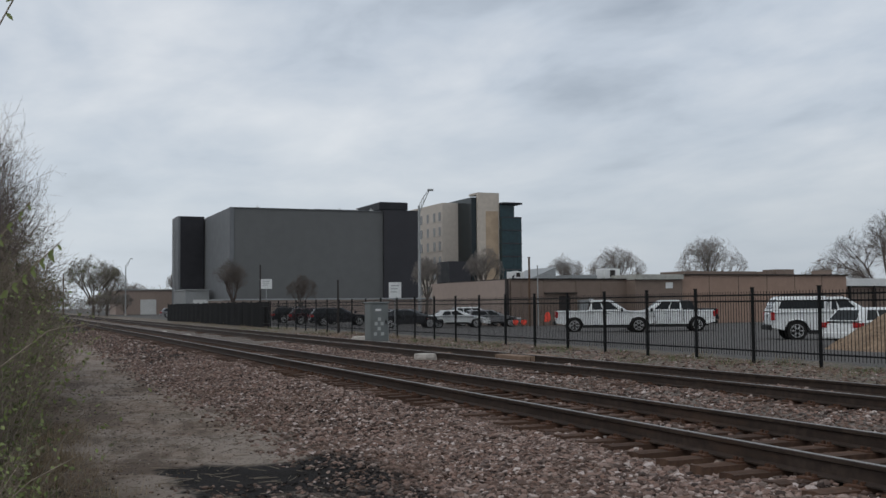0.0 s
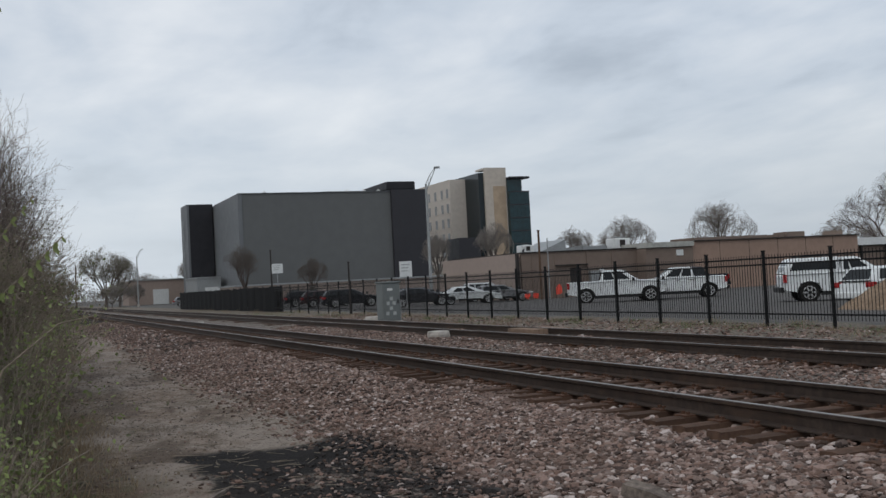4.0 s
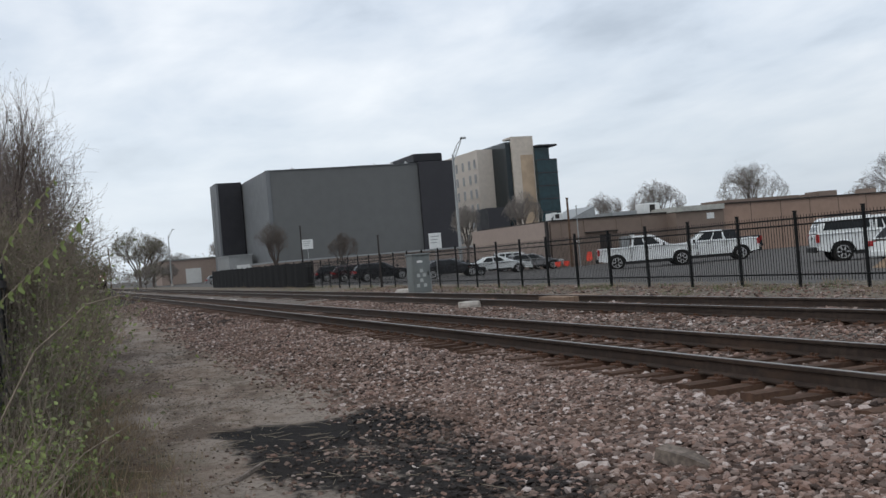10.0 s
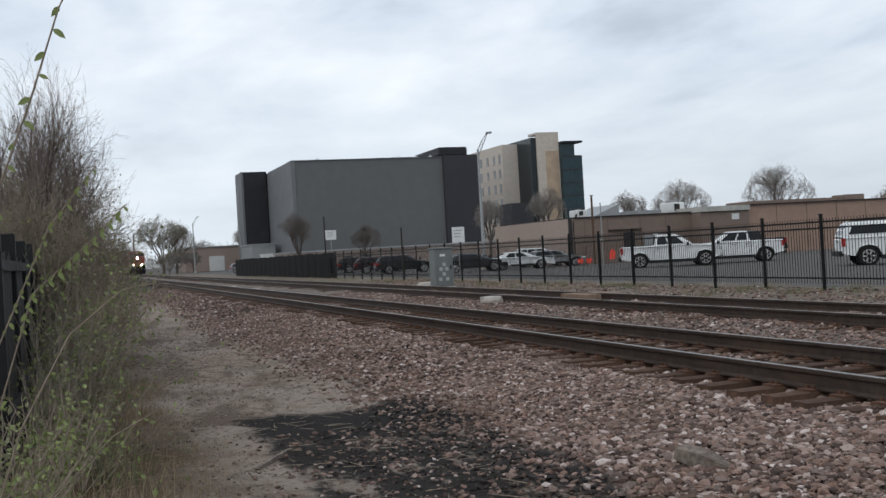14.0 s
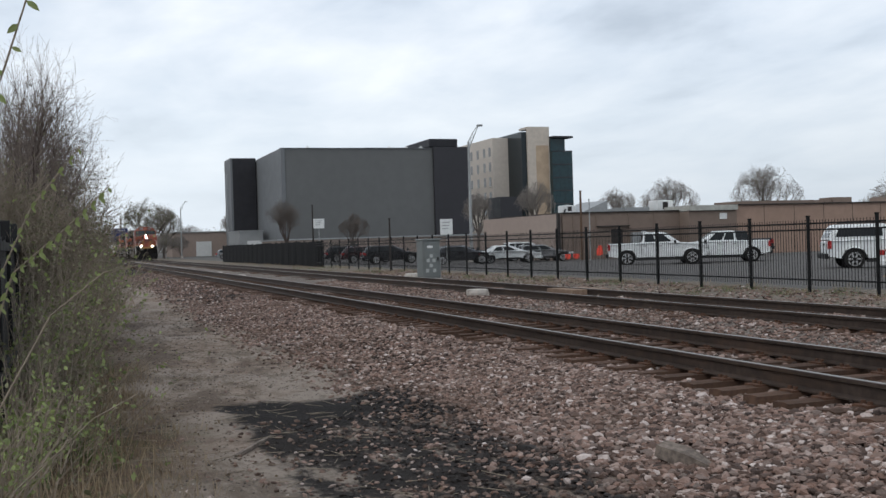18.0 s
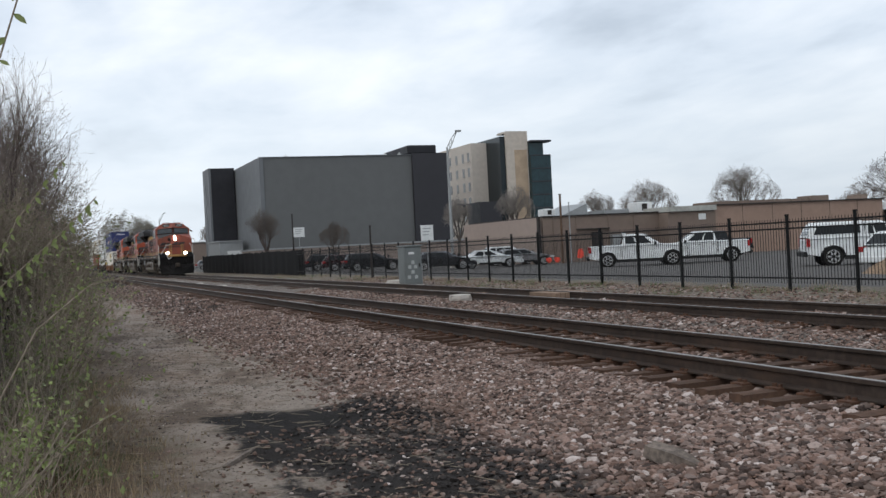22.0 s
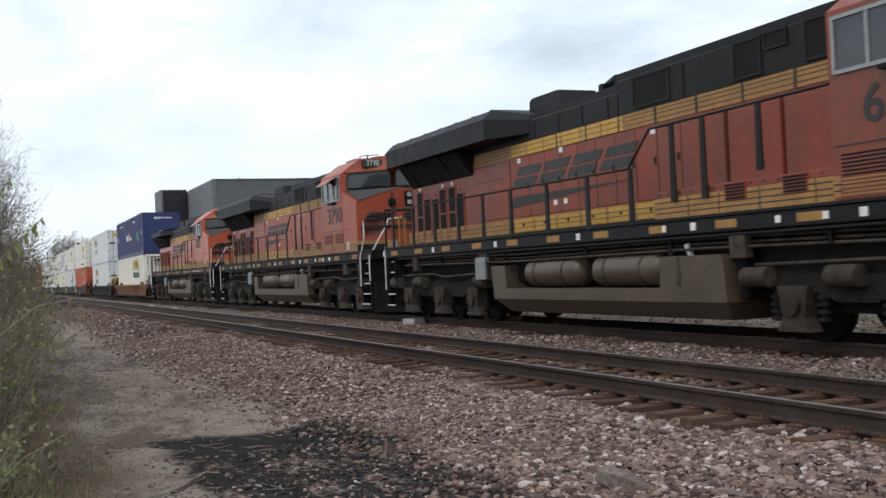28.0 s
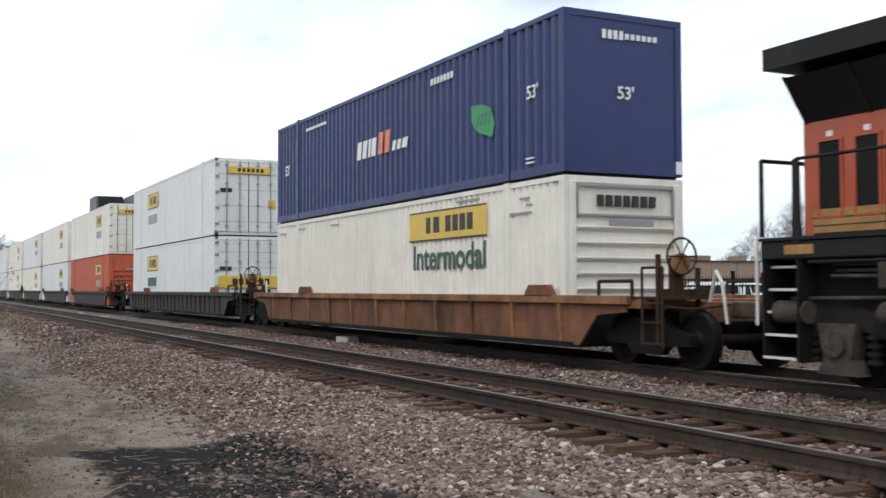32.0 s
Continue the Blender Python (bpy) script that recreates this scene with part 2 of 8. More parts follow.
def rise(x, y):
    """Height of the ground over the plan."""
    z = np.interp(y, [-400, -6, 0, 2.6, 4.0, 5.3, 8.6, 9.2, 9.9, 13.0, 14.6, 16.0, 24.0, 36.0, 400],
                  [-0.5, -0.45, -0.43, -0.45, -0.40, -0.25, -0.225, -0.27, -0.20, -0.20, -0.34, -0.30, -0.30, -0.50, -0.50])
    lump = 0.018 * np.sin(x * 1.7 + 1.3 * np.sin(y * 2.1)) + 0.014 * np.sin(y * 3.3 + x * 0.9) + 0.01 * np.sin(x * 5.1 - y * 4.3)
    return z + np.where((y < 19.5) & (np.abs(x) < 300), lump, 0)


def spill_mask(k, x, y):
    """Black soot and tar spill beside the path: a solid bar at its far end, then broken streaks among the stones."""
    wx = k.calc("ADD", x, k.calc("MULTIPLY", k.calc("SUBTRACT", k.noise(1.3, 5, 0.7, "World"), 0.5), 1.2))
    wy = k.calc("ADD", y, k.calc("MULTIPLY", k.calc("SUBTRACT", k.noise(1.9, 5, 0.7, "World", (1, 1, 3)), 0.5), 1.0))
    across = k.calc("MULTIPLY", k.step(wy, 1.42, 1.62), k.step(wy, 3.75, 3.35))
    bar = k.calc("MULTIPLY", k.step(wx, -11.8, -11.45), k.step(wx, -9.3, -9.8))
    tail = k.calc("MULTIPLY", k.step(wx, -10.3, -9.8), k.step(wx, -4.6, -5.6))
    broken = k.step(k.noise(1.7, 6, 0.72, "World", (0.8, 1.5, 1)), 0.62, 0.50, 0.15, 0.95)
    return k.calc("MULTIPLY", across, k.calc("MAXIMUM", k.calc("MULTIPLY", bar, 0.97), k.calc("MULTIPLY", tail, broken)))


def ground_mat():
    k = Nodes("earth_ballast_and_asphalt")
    sep = k.n.new("ShaderNodeSeparateXYZ")
    k.l.new(k.where("World"), sep.inputs[0])
    x, y = sep.outputs["X"], sep.outputs["Y"]
    wob = k.noise(0.35, 4, 0.6, "World")
    yy = k.calc("ADD", y, k.calc("MULTIPLY", k.calc("SUBTRACT", wob, 0.5), 3.0))
    fine, mid, big = k.noise(38, 5, 0.7, "World"), k.noise(5.0, 4, 0.6, "World"), k.noise(0.6, 4, 0.6, "World")
    dirt = k.mix(k.step(mid, 0.3, 0.7), (0.145, 0.106, 0.082), (0.285, 0.232, 0.190))
    dirt = k.mix(k.step(big, 0.42, 0.60), dirt, (0.27, 0.228, 0.192))
    grit = k.noise(17, 5, 0.75, "World")
    dirt = k.mix(k.calc("MULTIPLY", k.step(grit, 0.50, 0.66), 0.55), dirt, (0.10, 0.078, 0.062))
    dirt = k.mix(k.step(k.noise(0.9, 6, 0.72, "World", (0.45, 1.3, 1)), 0.50, 0.63, 0.0, 0.8), dirt, (0.105, 0.080, 0.062))
    dirt = k.mix(k.step(fine, 0.64, 0.74), dirt, (0.07, 0.055, 0.044))
    cell = k.voronoi(22, "Color", "World")
    stone = k.mix(k.step(cell, 0.1, 0.9), (0.085, 0.062, 0.053), (0.29, 0.235, 0.205))
    # Near-black between the cells: shade in the gaps among stones, painted in.
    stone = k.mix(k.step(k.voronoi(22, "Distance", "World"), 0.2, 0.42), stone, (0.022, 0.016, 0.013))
    grey = k.mix(k.step(cell, 0.1, 0.9), (0.07, 0.058, 0.050), (0.22, 0.19, 0.168))
    weeds = k.mix(k.step(mid, 0.50, 0.68), (0.20, 0.172, 0.142), (0.13, 0.12, 0.07))
    weeds = k.mix(k.step(fine, 0.5, 0.66), weeds, (0.30, 0.27, 0.235))
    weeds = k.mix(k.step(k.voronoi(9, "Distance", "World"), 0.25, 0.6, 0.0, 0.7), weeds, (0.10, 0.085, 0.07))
    tar = k.mix(mid, (0.082, 0.078, 0.075), (0.136, 0.130, 0.125))
    tar = k.mix(k.step(big, 0.5, 0.62), tar, (0.108, 0.103, 0.098))
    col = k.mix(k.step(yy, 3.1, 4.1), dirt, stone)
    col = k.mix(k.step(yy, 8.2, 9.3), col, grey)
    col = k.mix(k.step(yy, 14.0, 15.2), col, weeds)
    col = k.mix(k.step(yy, 19.0, 19.6), col, tar)
    verge = k.mix(k.step(mid, 0.4, 0.65), (0.10, 0.066, 0.045), (0.075, 0.068, 0.035))
    col = k.mix(k.step(yy, 1.5, 0.1), col, verge)
    spill = spill_mask(k, x, y)
    col = k.mix(spill, col, (0.014, 0.013, 0.013))
    k.bump(k.calc("ADD", k.calc("MULTIPLY", fine, 0.9), mid), 0.7, 0.05)
    return k.done(col, 0.95, 0.0, 0.12)


def spread(lo, hi, near, step, grow):
    """Even steps inside near, growing ones out to lo and hi."""
    out = list(np.arange(near[0], near[1] + 1e-6, step))
    s, p = step, near[1]
    while p < hi:
        s *= grow
        p += s
        out.append(p)
    s, p = step, near[0]
    while p > lo:
        s *= grow
        p -= s
        out.insert(0, p)
    return np.array(out)


tagged(new("ground", grid_mesh("ground", spread(-2500, 1200, (-45, 4), 0.22, 1.06), spread(-1200, 2500, (-4, 20), 0.16, 1.1), rise, ground_mat())),
       "bare dirt path, brown crushed-stone ballast, weedy verge and asphalt lot", "ground", kind="structure")

rail_m = paint("rusty_rail_steel", (0.052, 0.038, 0.031), 0.7, 0.2, 0.35, 9, 0.5, (0.095, 0.056, 0.037), (0.2, 1, 1))
head_m = paint("worn_rail_head", (0.26, 0.245, 0.23), 0.45, 0.7, 0.15, 14, 0.2, (0.1, 0.08, 0.07), (0.1, 1, 1))
tie_m = paint("weathered_tie_wood", (0.098, 0.058, 0.040), 0.9, 0, 0.35, 7, 0.6, (0.05, 0.036, 0.028), (0.6, 4, 1), 0.5, 0.55)
plate_m = paint("rusty_tie_plate", (0.11, 0.06, 0.04), 0.8, 0.3, 0.3, 12)


def track(name, y, label, ties):
    """Two rails on ties; the nearest ties one by one, the far ones joined."""
    tr = thing(name, label, "railway track", pose(0, y, 0), kind="structure")
    prof = [(-0.075, -0.172), (0.075, -0.172), (0.075, -0.158), (0.012, -0.14), (0.010, -0.045), (0.036, -0.036), (0.037, -0.006), (0.030, -0.001),
            (-0.030, -0.001), (-0.037, -0.006), (-0.036, -0.036), (-0.010, -0.045), (-0.012, -0.14), (-0.075, -0.158)]
    for s in (-1, 1):
        r = part("rail", Mesh().prism([(s * 0.7525 + a, b) for a, b in prof], -700, 60, "x"), rail_m, tr, "rust-brown steel rail")
        part("rail_head", Mesh().box(-700, 60, s * 0.7525 - 0.026, s * 0.7525 + 0.026, -0.004, 0.001), head_m, r, "polished running surface")
    rng = random.Random(7)
    protos = []
    for i in range(6):
        m = Mesh()
        w = [rng.uniform(-0.012, 0.012) for _ in range(8)]
        a, b = 1.30 + rng.uniform(-0.05, 0.05), 0.112 + rng.uniform(-0.01, 0.012)
        m.loft([[(-b + w[0], -a, -0.36), (b, -a, -0.36), (b + w[1], -a, -0.19), (0.02, -a, -0.183 + w[2] * 0.4), (-b, -a, -0.192)],
                [(-b, 0, -0.36), (b, 0, -0.36), (b + w[3], 0, -0.182), (0, 0, -0.178), (-b + w[4], 0, -0.184)],
                [(-b, a, -0.36), (b + w[5], a, -0.36), (b, a, -0.19), (0.01, a, -0.182 + w[6] * 0.4), (-b + w[7], a, -0.19)]])
        protos.append(m.data("tie", tie_m))
    plates = Mesh()
    for s in (-1, 1):
        plates.box(-0.09, 0.09, s * 0.7525 - 0.18, s * 0.7525 + 0.18, -0.19, -0.166)
        for q in (-0.11, 0.11):
            plates.box(-0.05, -0.02, s * 0.7525 + q - 0.015, s * 0.7525 + q + 0.015, -0.17, -0.135)
            plates.box(0.03, 0.06, s * 0.7525 + q - 0.015, s * 0.7525 + q + 0.015, -0.17, -0.138)
    plate_d = plates.data("tie_plate", plate_m)
    rest = Mesh()
    x, i = 4.0, 0
    while x > -320:
        if i < ties:
            t = part("tie", protos[rng.randrange(6)], None, tr, at=pose(x, rng.uniform(-0.05, 0.05), rng.uniform(-0.012, 0.004), 0, 0, rng.uniform(-1.5, 1.5)))
            if i < ties * 0.4:
                part("tie_plate", plate_d, None, t)
        else:
            rest.box(x - 0.11, x + 0.11, -1.3, 1.3, -0.3, -0.185)
        x -= 0.50 + rng.uniform(-0.03, 0.03)
        i += 1
    part("far_tie_run", rest, tie_m, tr, kind="stuff")


track("track_1", NEAR, "weathered wooden ties with rust-brown rails, near main line", 150)
track("track_2", FAR, "rust-brown rails on ties, main line that the train uses", 120)


# ---- crushed stone ----
def stone_mat():
    k = Nodes("crushed_stone")
    isl = k.n.new("ShaderNodeNewGeometry").outputs["Random Per Island"]
    ramp = k.n.new("ShaderNodeValToRGB")
    k.l.new(isl, ramp.inputs[0])
    el = ramp.color_ramp.elements
    el[0].color, el[1].color = (0.030, 0.021, 0.018, 1), (0.54, 0.47, 0.44, 1)
    for p, c in ((0.25, (0.10, 0.066, 0.053)), (0.45, (0.215, 0.135, 0.106)), (0.62, (0.135, 0.108, 0.095)), (0.8, (0.27, 0.182, 0.150)), (0.93, (0.335, 0.27, 0.238))):
        el.new(p).color = (*c, 1)
    sepn = k.n.new("ShaderNodeSeparateXYZ")
    k.l.new(k.where("World"), sepn.inputs[0])
    grime = k.noise(0.5, 4, 0.6, "World")
    col = k.mix(k.calc("MULTIPLY", k.step(grime, 0.45, 0.7), 0.45), ramp.outputs[0], (0.13, 0.085, 0.062))
    col = k.mix(k.calc("MULTIPLY", k.step(k.noise(60, 3, 0.6, "World"), 0.4, 0.7), 0.35), col, (0.085, 0.06, 0.05))
    coat = k.calc("MULTIPLY", spill_mask(k, sepn.outputs["X"], sepn.outputs["Y"]), k.step(k.calc("FRACT", k.calc("MULTIPLY", isl, 17.3)), 0.36, 0.44))
    col = k.mix(coat, col, (0.017, 0.0155, 0.015))
    return k.done(col, 0.85, 0.0, 0.25)


stone_m = stone_mat()


def grit_mat():
    """Crumbs of the same earth and tar as the ground they lie on."""
    k = Nodes("path_grit")
    isl = k.n.new("ShaderNodeNewGeometry").outputs["Random Per Island"]
    col = k.mix(k.step(isl, 0.0, 1.0), (0.03, 0.022, 0.018), (0.17, 0.14, 0.118))
    return k.done(k.mix(k.step(isl, 0.93, 0.97), col, (0.36, 0.32, 0.28)), 0.9)


grit_m = grit_mat()


def stones(name, n, place, size, label, seed, material=None):
    """Loose broken stones as one mesh; place gives n points of the plan."""
    g = np.random.default_rng(seed)
    xy = place(g, n)
    n = len(xy)
    t = (1 + 5 ** 0.5) / 2
    ico = np.array([(-1, t, 0), (1, t, 0), (-1, -t, 0), (1, -t, 0), (0, -1, t), (0, 1, t), (0, -1, -t), (0, 1, -t), (t, 0, -1), (t, 0, 1), (-t, 0, -1), (-t, 0, 1)]) / 1.902
    tri = np.array([(0, 11, 5), (0, 5, 1), (0, 1, 7), (0, 7, 10), (0, 10, 11), (1, 5, 9), (5, 11, 4), (11, 10, 2), (10, 7, 6), (7, 1, 8), (3, 9, 4), (3, 4, 2),
                    (3, 2, 6), (3, 6, 8), (3, 8, 9), (4, 9, 5), (2, 4, 11), (6, 2, 10), (8, 6, 7), (9, 8, 1)])
    v = ico[None] * (1 + g.uniform(-0.40, 0.36, (n, 12, 1)))
    v = v * (g.uniform(0.55, 1.25, (n, 1, 3)) * np.exp(np.clip(g.normal(0, 0.28, (n, 1, 1)), -0.6, 0.5)) * size)
    q = g.normal(size=(n, 4))
    q /= np.linalg.norm(q, axis=1, keepdims=True)
    w, a, b, c = q.T
    R = np.stack([1 - 2 * (b * b + c * c), 2 * (a * b - w * c), 2 * (a * c + w * b), 2 * (a * b + w * c), 1 - 2 * (a * a + c * c), 2 * (b * c - w * a),
                  2 * (a * c - w * b), 2 * (b * c + w * a), 1 - 2 * (a * a + b * b)], -1).reshape(n, 3, 3)
    v = np.einsum("nij,nkj->nki", R, v) * np.array([1.12, 1.12, 0.72])
    z = rise(xy[:, 0], xy[:, 1]) + g.uniform(-0.2, 0.6, n) * size
    v += np.concatenate([xy, z[:, None]], 1)[:, None]
    f = (tri[None] + 12 * np.arange(n)[:, None, None]).reshape(-1, 3)
    return tagged(new(name, raw_mesh(name, v.reshape(-1, 3), f, material or stone_m)), label, "gravel", kind="stuff")


def strip(x0, x1, y0, y1, thin=0.0, clear=False):
    def place(g, n):
        u = g.uniform(0, 1, n)
        x = x0 + (x1 - x0) * u
        y = g.uniform(y0, y1, n)
        if clear:
            out = (x < -11.8) | (y < 1.4) | (y > 3.3)
            return np.stack([x, y], -1)[out]
        if thin:
            keep = g.uniform(0, 1, n) < np.clip((y - y0) / thin, 0, 1) ** 1.5 + 0.03
            return np.stack([x, y], -1)[keep]
        return np.stack([x, y], -1)
    return place


stones("ballast_stones", 21000, strip(-9, -3.5, 2.75, 5.9, 1.5), 0.0275, "coarse pinkish-brown crushed stone ballast beside the near rails", 1)
stones("ballast_stones", 17000, strip(-13, -9, 2.75, 5.9, 1.5), 0.0235, "coarse pinkish-brown crushed stone ballast beside the near rails", 10)
stones("ballast_stones", 30000, strip(-32, -13, 2.7, 6.0, 1.2), 0.026, "coarse pinkish-brown crushed stone ballast beside the near rails", 2)
stones("ballast_stones", 8000, strip(-75, -32, 2.8, 6.0, 1.0), 0.036, "coarse pinkish-brown crushed stone ballast beside the near rails", 3)
stones("ballast_stones", 21000, strip(-36, -5, 5.6, 8.6), 0.029, "grey-brown crushed stone ballast round the ties", 4)
stones("ballast_stones", 15000, strip(-42, -6, 8.6, 10.5), 0.026, "grey-brown crushed stone ballast between the tracks", 8)
stones("ballast_stones", 9000, strip(-44, -8, 10.5, 12.3), 0.033, "grey-brown crushed stone ballast inside the far rails", 9)
stones("ballast_stones", 13000, strip(-50, -8, 12.0, 14.8), 0.032, "grey crushed stone ballast beyond the far rails", 5)
stones("path_grit", 5200, strip(-15, -4.5, 0.1, 3.6, 0, True), 0.0075, "fine grit and crumbs trodden into the dirt path", 16, grit_m)
stones("path_grit", 2500, strip(-30, -15, 0.2, 3.6), 0.012, "fine grit and crumbs trodden into the dirt path", 17, grit_m)
stones("path_stones", 420, strip(-26, -5, 0.3, 3.6), 0.013, "scattered pale stones trodden into the dirt path", 6)
stones("spill_stones", 2300, lambda g, n: np.stack([g.uniform(-10.2, -5.2, n), g.normal(2.65, 0.62, n)], -1), 0.019, "pale stones lying in the black spill", 7)

# ---- iron fence along the lot ----
iron_m = paint("black_iron", (0.0045, 0.0045, 0.005), 0.6, 0.0, 0.2, 9)
FY, BAY, FX = 17.75, 2.42, -19.72


def iron_fence():
    f = thing("iron_fence", "tall black iron picket fence with square posts along the parking lot", "fence", pose(0, FY, 0))
    post = Mesh().box(-0.034, 0.034, -0.034, 0.034, -0.5, 1.62, 0.004).box(-0.04, 0.04, -0.04, 0.04, 1.61, 1.64).data("post", iron_m)
    bar = Mesh().box(-BAY, 0, -0.02, 0.02, -0.02, 0.02).data("rail", iron_m)
    stick = Mesh().box(-0.0058, 0.0058, -0.0058, 0.0058, -0.12, 1.53).data("picket", iron_m)
    rest = Mesh()
    count = 0
    for i in range(-5, 24):
        x = FX - BAY * i
        part("post", post, None, f, at=pose(x, 0, 0))
        for z in (0.02, 1.28, 1.44):
            part("crossbar", bar, None, f, at=pose(x, 0, z))
        for j in range(1, 22):
            p = x - BAY * j / 22
            if count < 300:
                part("picket", stick, None, f, at=pose(p, 0, 0))
                count += 1
            else:
                rest.box(p - 0.0058, p + 0.0058, -0.0058, 0.0058, -0.12, 1.53)
    part("far_picket_run", rest, iron_m, f, kind="stuff")
    return f


iron_fence()
screen_m = paint("black_screen_cloth", (0.006, 0.006, 0.0065), 0.95, 0, 0.4, 3)


def screened_fence():
    f = thing("screened_fence", "long fence covered with black privacy cloth, sagging between posts", "fence", pose(0, FY, 0))
    g = random.Random(3)
    for i in range(17):
        x = -76 - 3 * i
        part("post", Mesh().tube((0, 0, -0.4), (0, 0, 1.7), 0.04), iron_m, f, at=pose(x, 0.05, 0))
        top = [1.62 + g.uniform(-0.05, 0.04) for _ in range(4)]
        m = Mesh()
        rings = []
        for j in range(4):
            xx, s = x - j, 0.03 * math.sin(j * 2.1 + i)
            rings.append([(xx, s - 0.01, -0.28), (xx, s + 0.01, -0.28), (xx, s * 0.5 + 0.01, top[j]), (xx, s * 0.5 - 0.01, top[j])])
        part("cloth_panel", m.loft(rings), screen_m, f)


screened_fence()

# ---- buildings ----
slate_m = paint("slate_grey_cladding", (0.122, 0.125, 0.125), 0.6, 0.1, 0.06, 0.5, 0.15, (0.06, 0.06, 0.062), (1, 1, 0.2))
pale_slate_m = paint("pale_grey_cladding", (0.15, 0.158, 0.166), 0.6, 0.1, 0.06, 0.5)
charcoal_m = paint("charcoal_cladding", (0.028, 0.028, 0.032), 0.55, 0.1, 0.15, 0.6)
navy_m = paint("dark_navy_panels", (0.027, 0.026, 0.031), 0.45, 0.2, 0.15, 0.6)
cream_m = paint("cream_stone_cladding", (0.50, 0.452, 0.40), 0.75, 0, 0.07, 1.2, 0.12, (0.34, 0.29, 0.23))
tan_m = paint("tan_stone_cladding", (0.50, 0.445, 0.385), 0.75, 0, 0.08, 1.2, 0.12, (0.34, 0.27, 0.2))
dark_glass = glass_mat("dark_green_glass", (0.011, 0.030, 0.036), 0.15, 0.35)
strip_glass = glass_mat("black_tinted_glass", (0.013, 0.019, 0.022), 0.2, 0.25)
pane_m = glass_mat("window_glass", (0.085, 0.085, 0.085), 0.1, 0.4)
stucco2_m = paint("brown_painted_block", (0.185, 0.142, 0.118), 0.85, 0, 0.08, 2.5, 0.2, (0.13, 0.095, 0.075))
trim_dark = paint("dark_roof_edge", (0.035, 0.03, 0.028), 0.7, 0, 0.2, 3)
white_m = paint("white_metal", (0.62, 0.63, 0.62), 0.5, 0.1, 0.08, 4, 0.2, (0.35, 0.33, 0.3))
grey_m = paint("grey_galvanised_metal", (0.30, 0.31, 0.31), 0.5, 0.5, 0.12, 5, 0.2)
rust_m = paint("rusted_iron", (0.17, 0.075, 0.045), 0.85, 0.2, 0.3, 6)


def slab(name, x0, x1, y0, y1, z0, z1, material, parent, label="", c=0.0):
    return part(name, Mesh().box(x0, x1, y0, y1, z0, z1, c), material, parent, label)


def grey_block():
    b = thing("windowless_hall", "huge windowless slate-grey clad building with dark end slab", "building")
    slab("main_hall", -245, -200, 39.5, 69.9, -0.3, 20.0, slate_m, b)
    m = Mesh()
    m.box(-201, -199.85, 39.35, 40.1, -0.3, 20.1)
    part("corner_trim", m, pale_slate_m, b, "pale grey corner trim")
    slab("side_cladding", -226, -199.9, 39.36, 39.5, -0.3, 20.05, pale_slate_m, b, "paler grey cladding on the side")
    for i in range(4):
        slab("panel_joint", -199.995, -199.985, 46.2 + i * 6.7, 46.22 + i * 6.7, -0.3, 19.9, slate_m, b)
    slab("end_slab", -236, -227.5, 34.2, 39.4, -0.3, 20.5, charcoal_m, b, "dark charcoal end slab", 0.15)
    slab("end_slab_edge", -236, -227.4, 33.9, 34.35, -0.3, 20.5, pale_slate_m, b, "pale edge of the slab")
    slab("stair_tower", -215, -199.3, 69.9, 77.6, -0.3, 20.3, navy_m, b, "dark navy stair tower")
    slab("stair_block", -216, -200.2, 69.3, 75.4, 20.3, 22.0, charcoal_m, b, "dark rooftop plant room", 0.2)
    slab("upper_roof", -240, -206, 57.5, 69.8, 20.0, 20.75, charcoal_m, b, "dark set-back roof edge")
    slab("parapet_cap", -200.15, -199.8, 39.5, 69.9, 20.0, 20.12, pale_slate_m, b, "pale coping of the roof edge")
    for x, y in ((-203, 45.2), (-203, 61.8), (-202.5, 65.2), (-202.5, 68.3)):
        m = Mesh().box(x - 0.4, x + 0.4, y - 0.3, y + 0.3, 20, 20.5).tube((x, y, 20.5), (x, y, 20.8), 0.1)
        part("roof_vent", m, white_m, b)


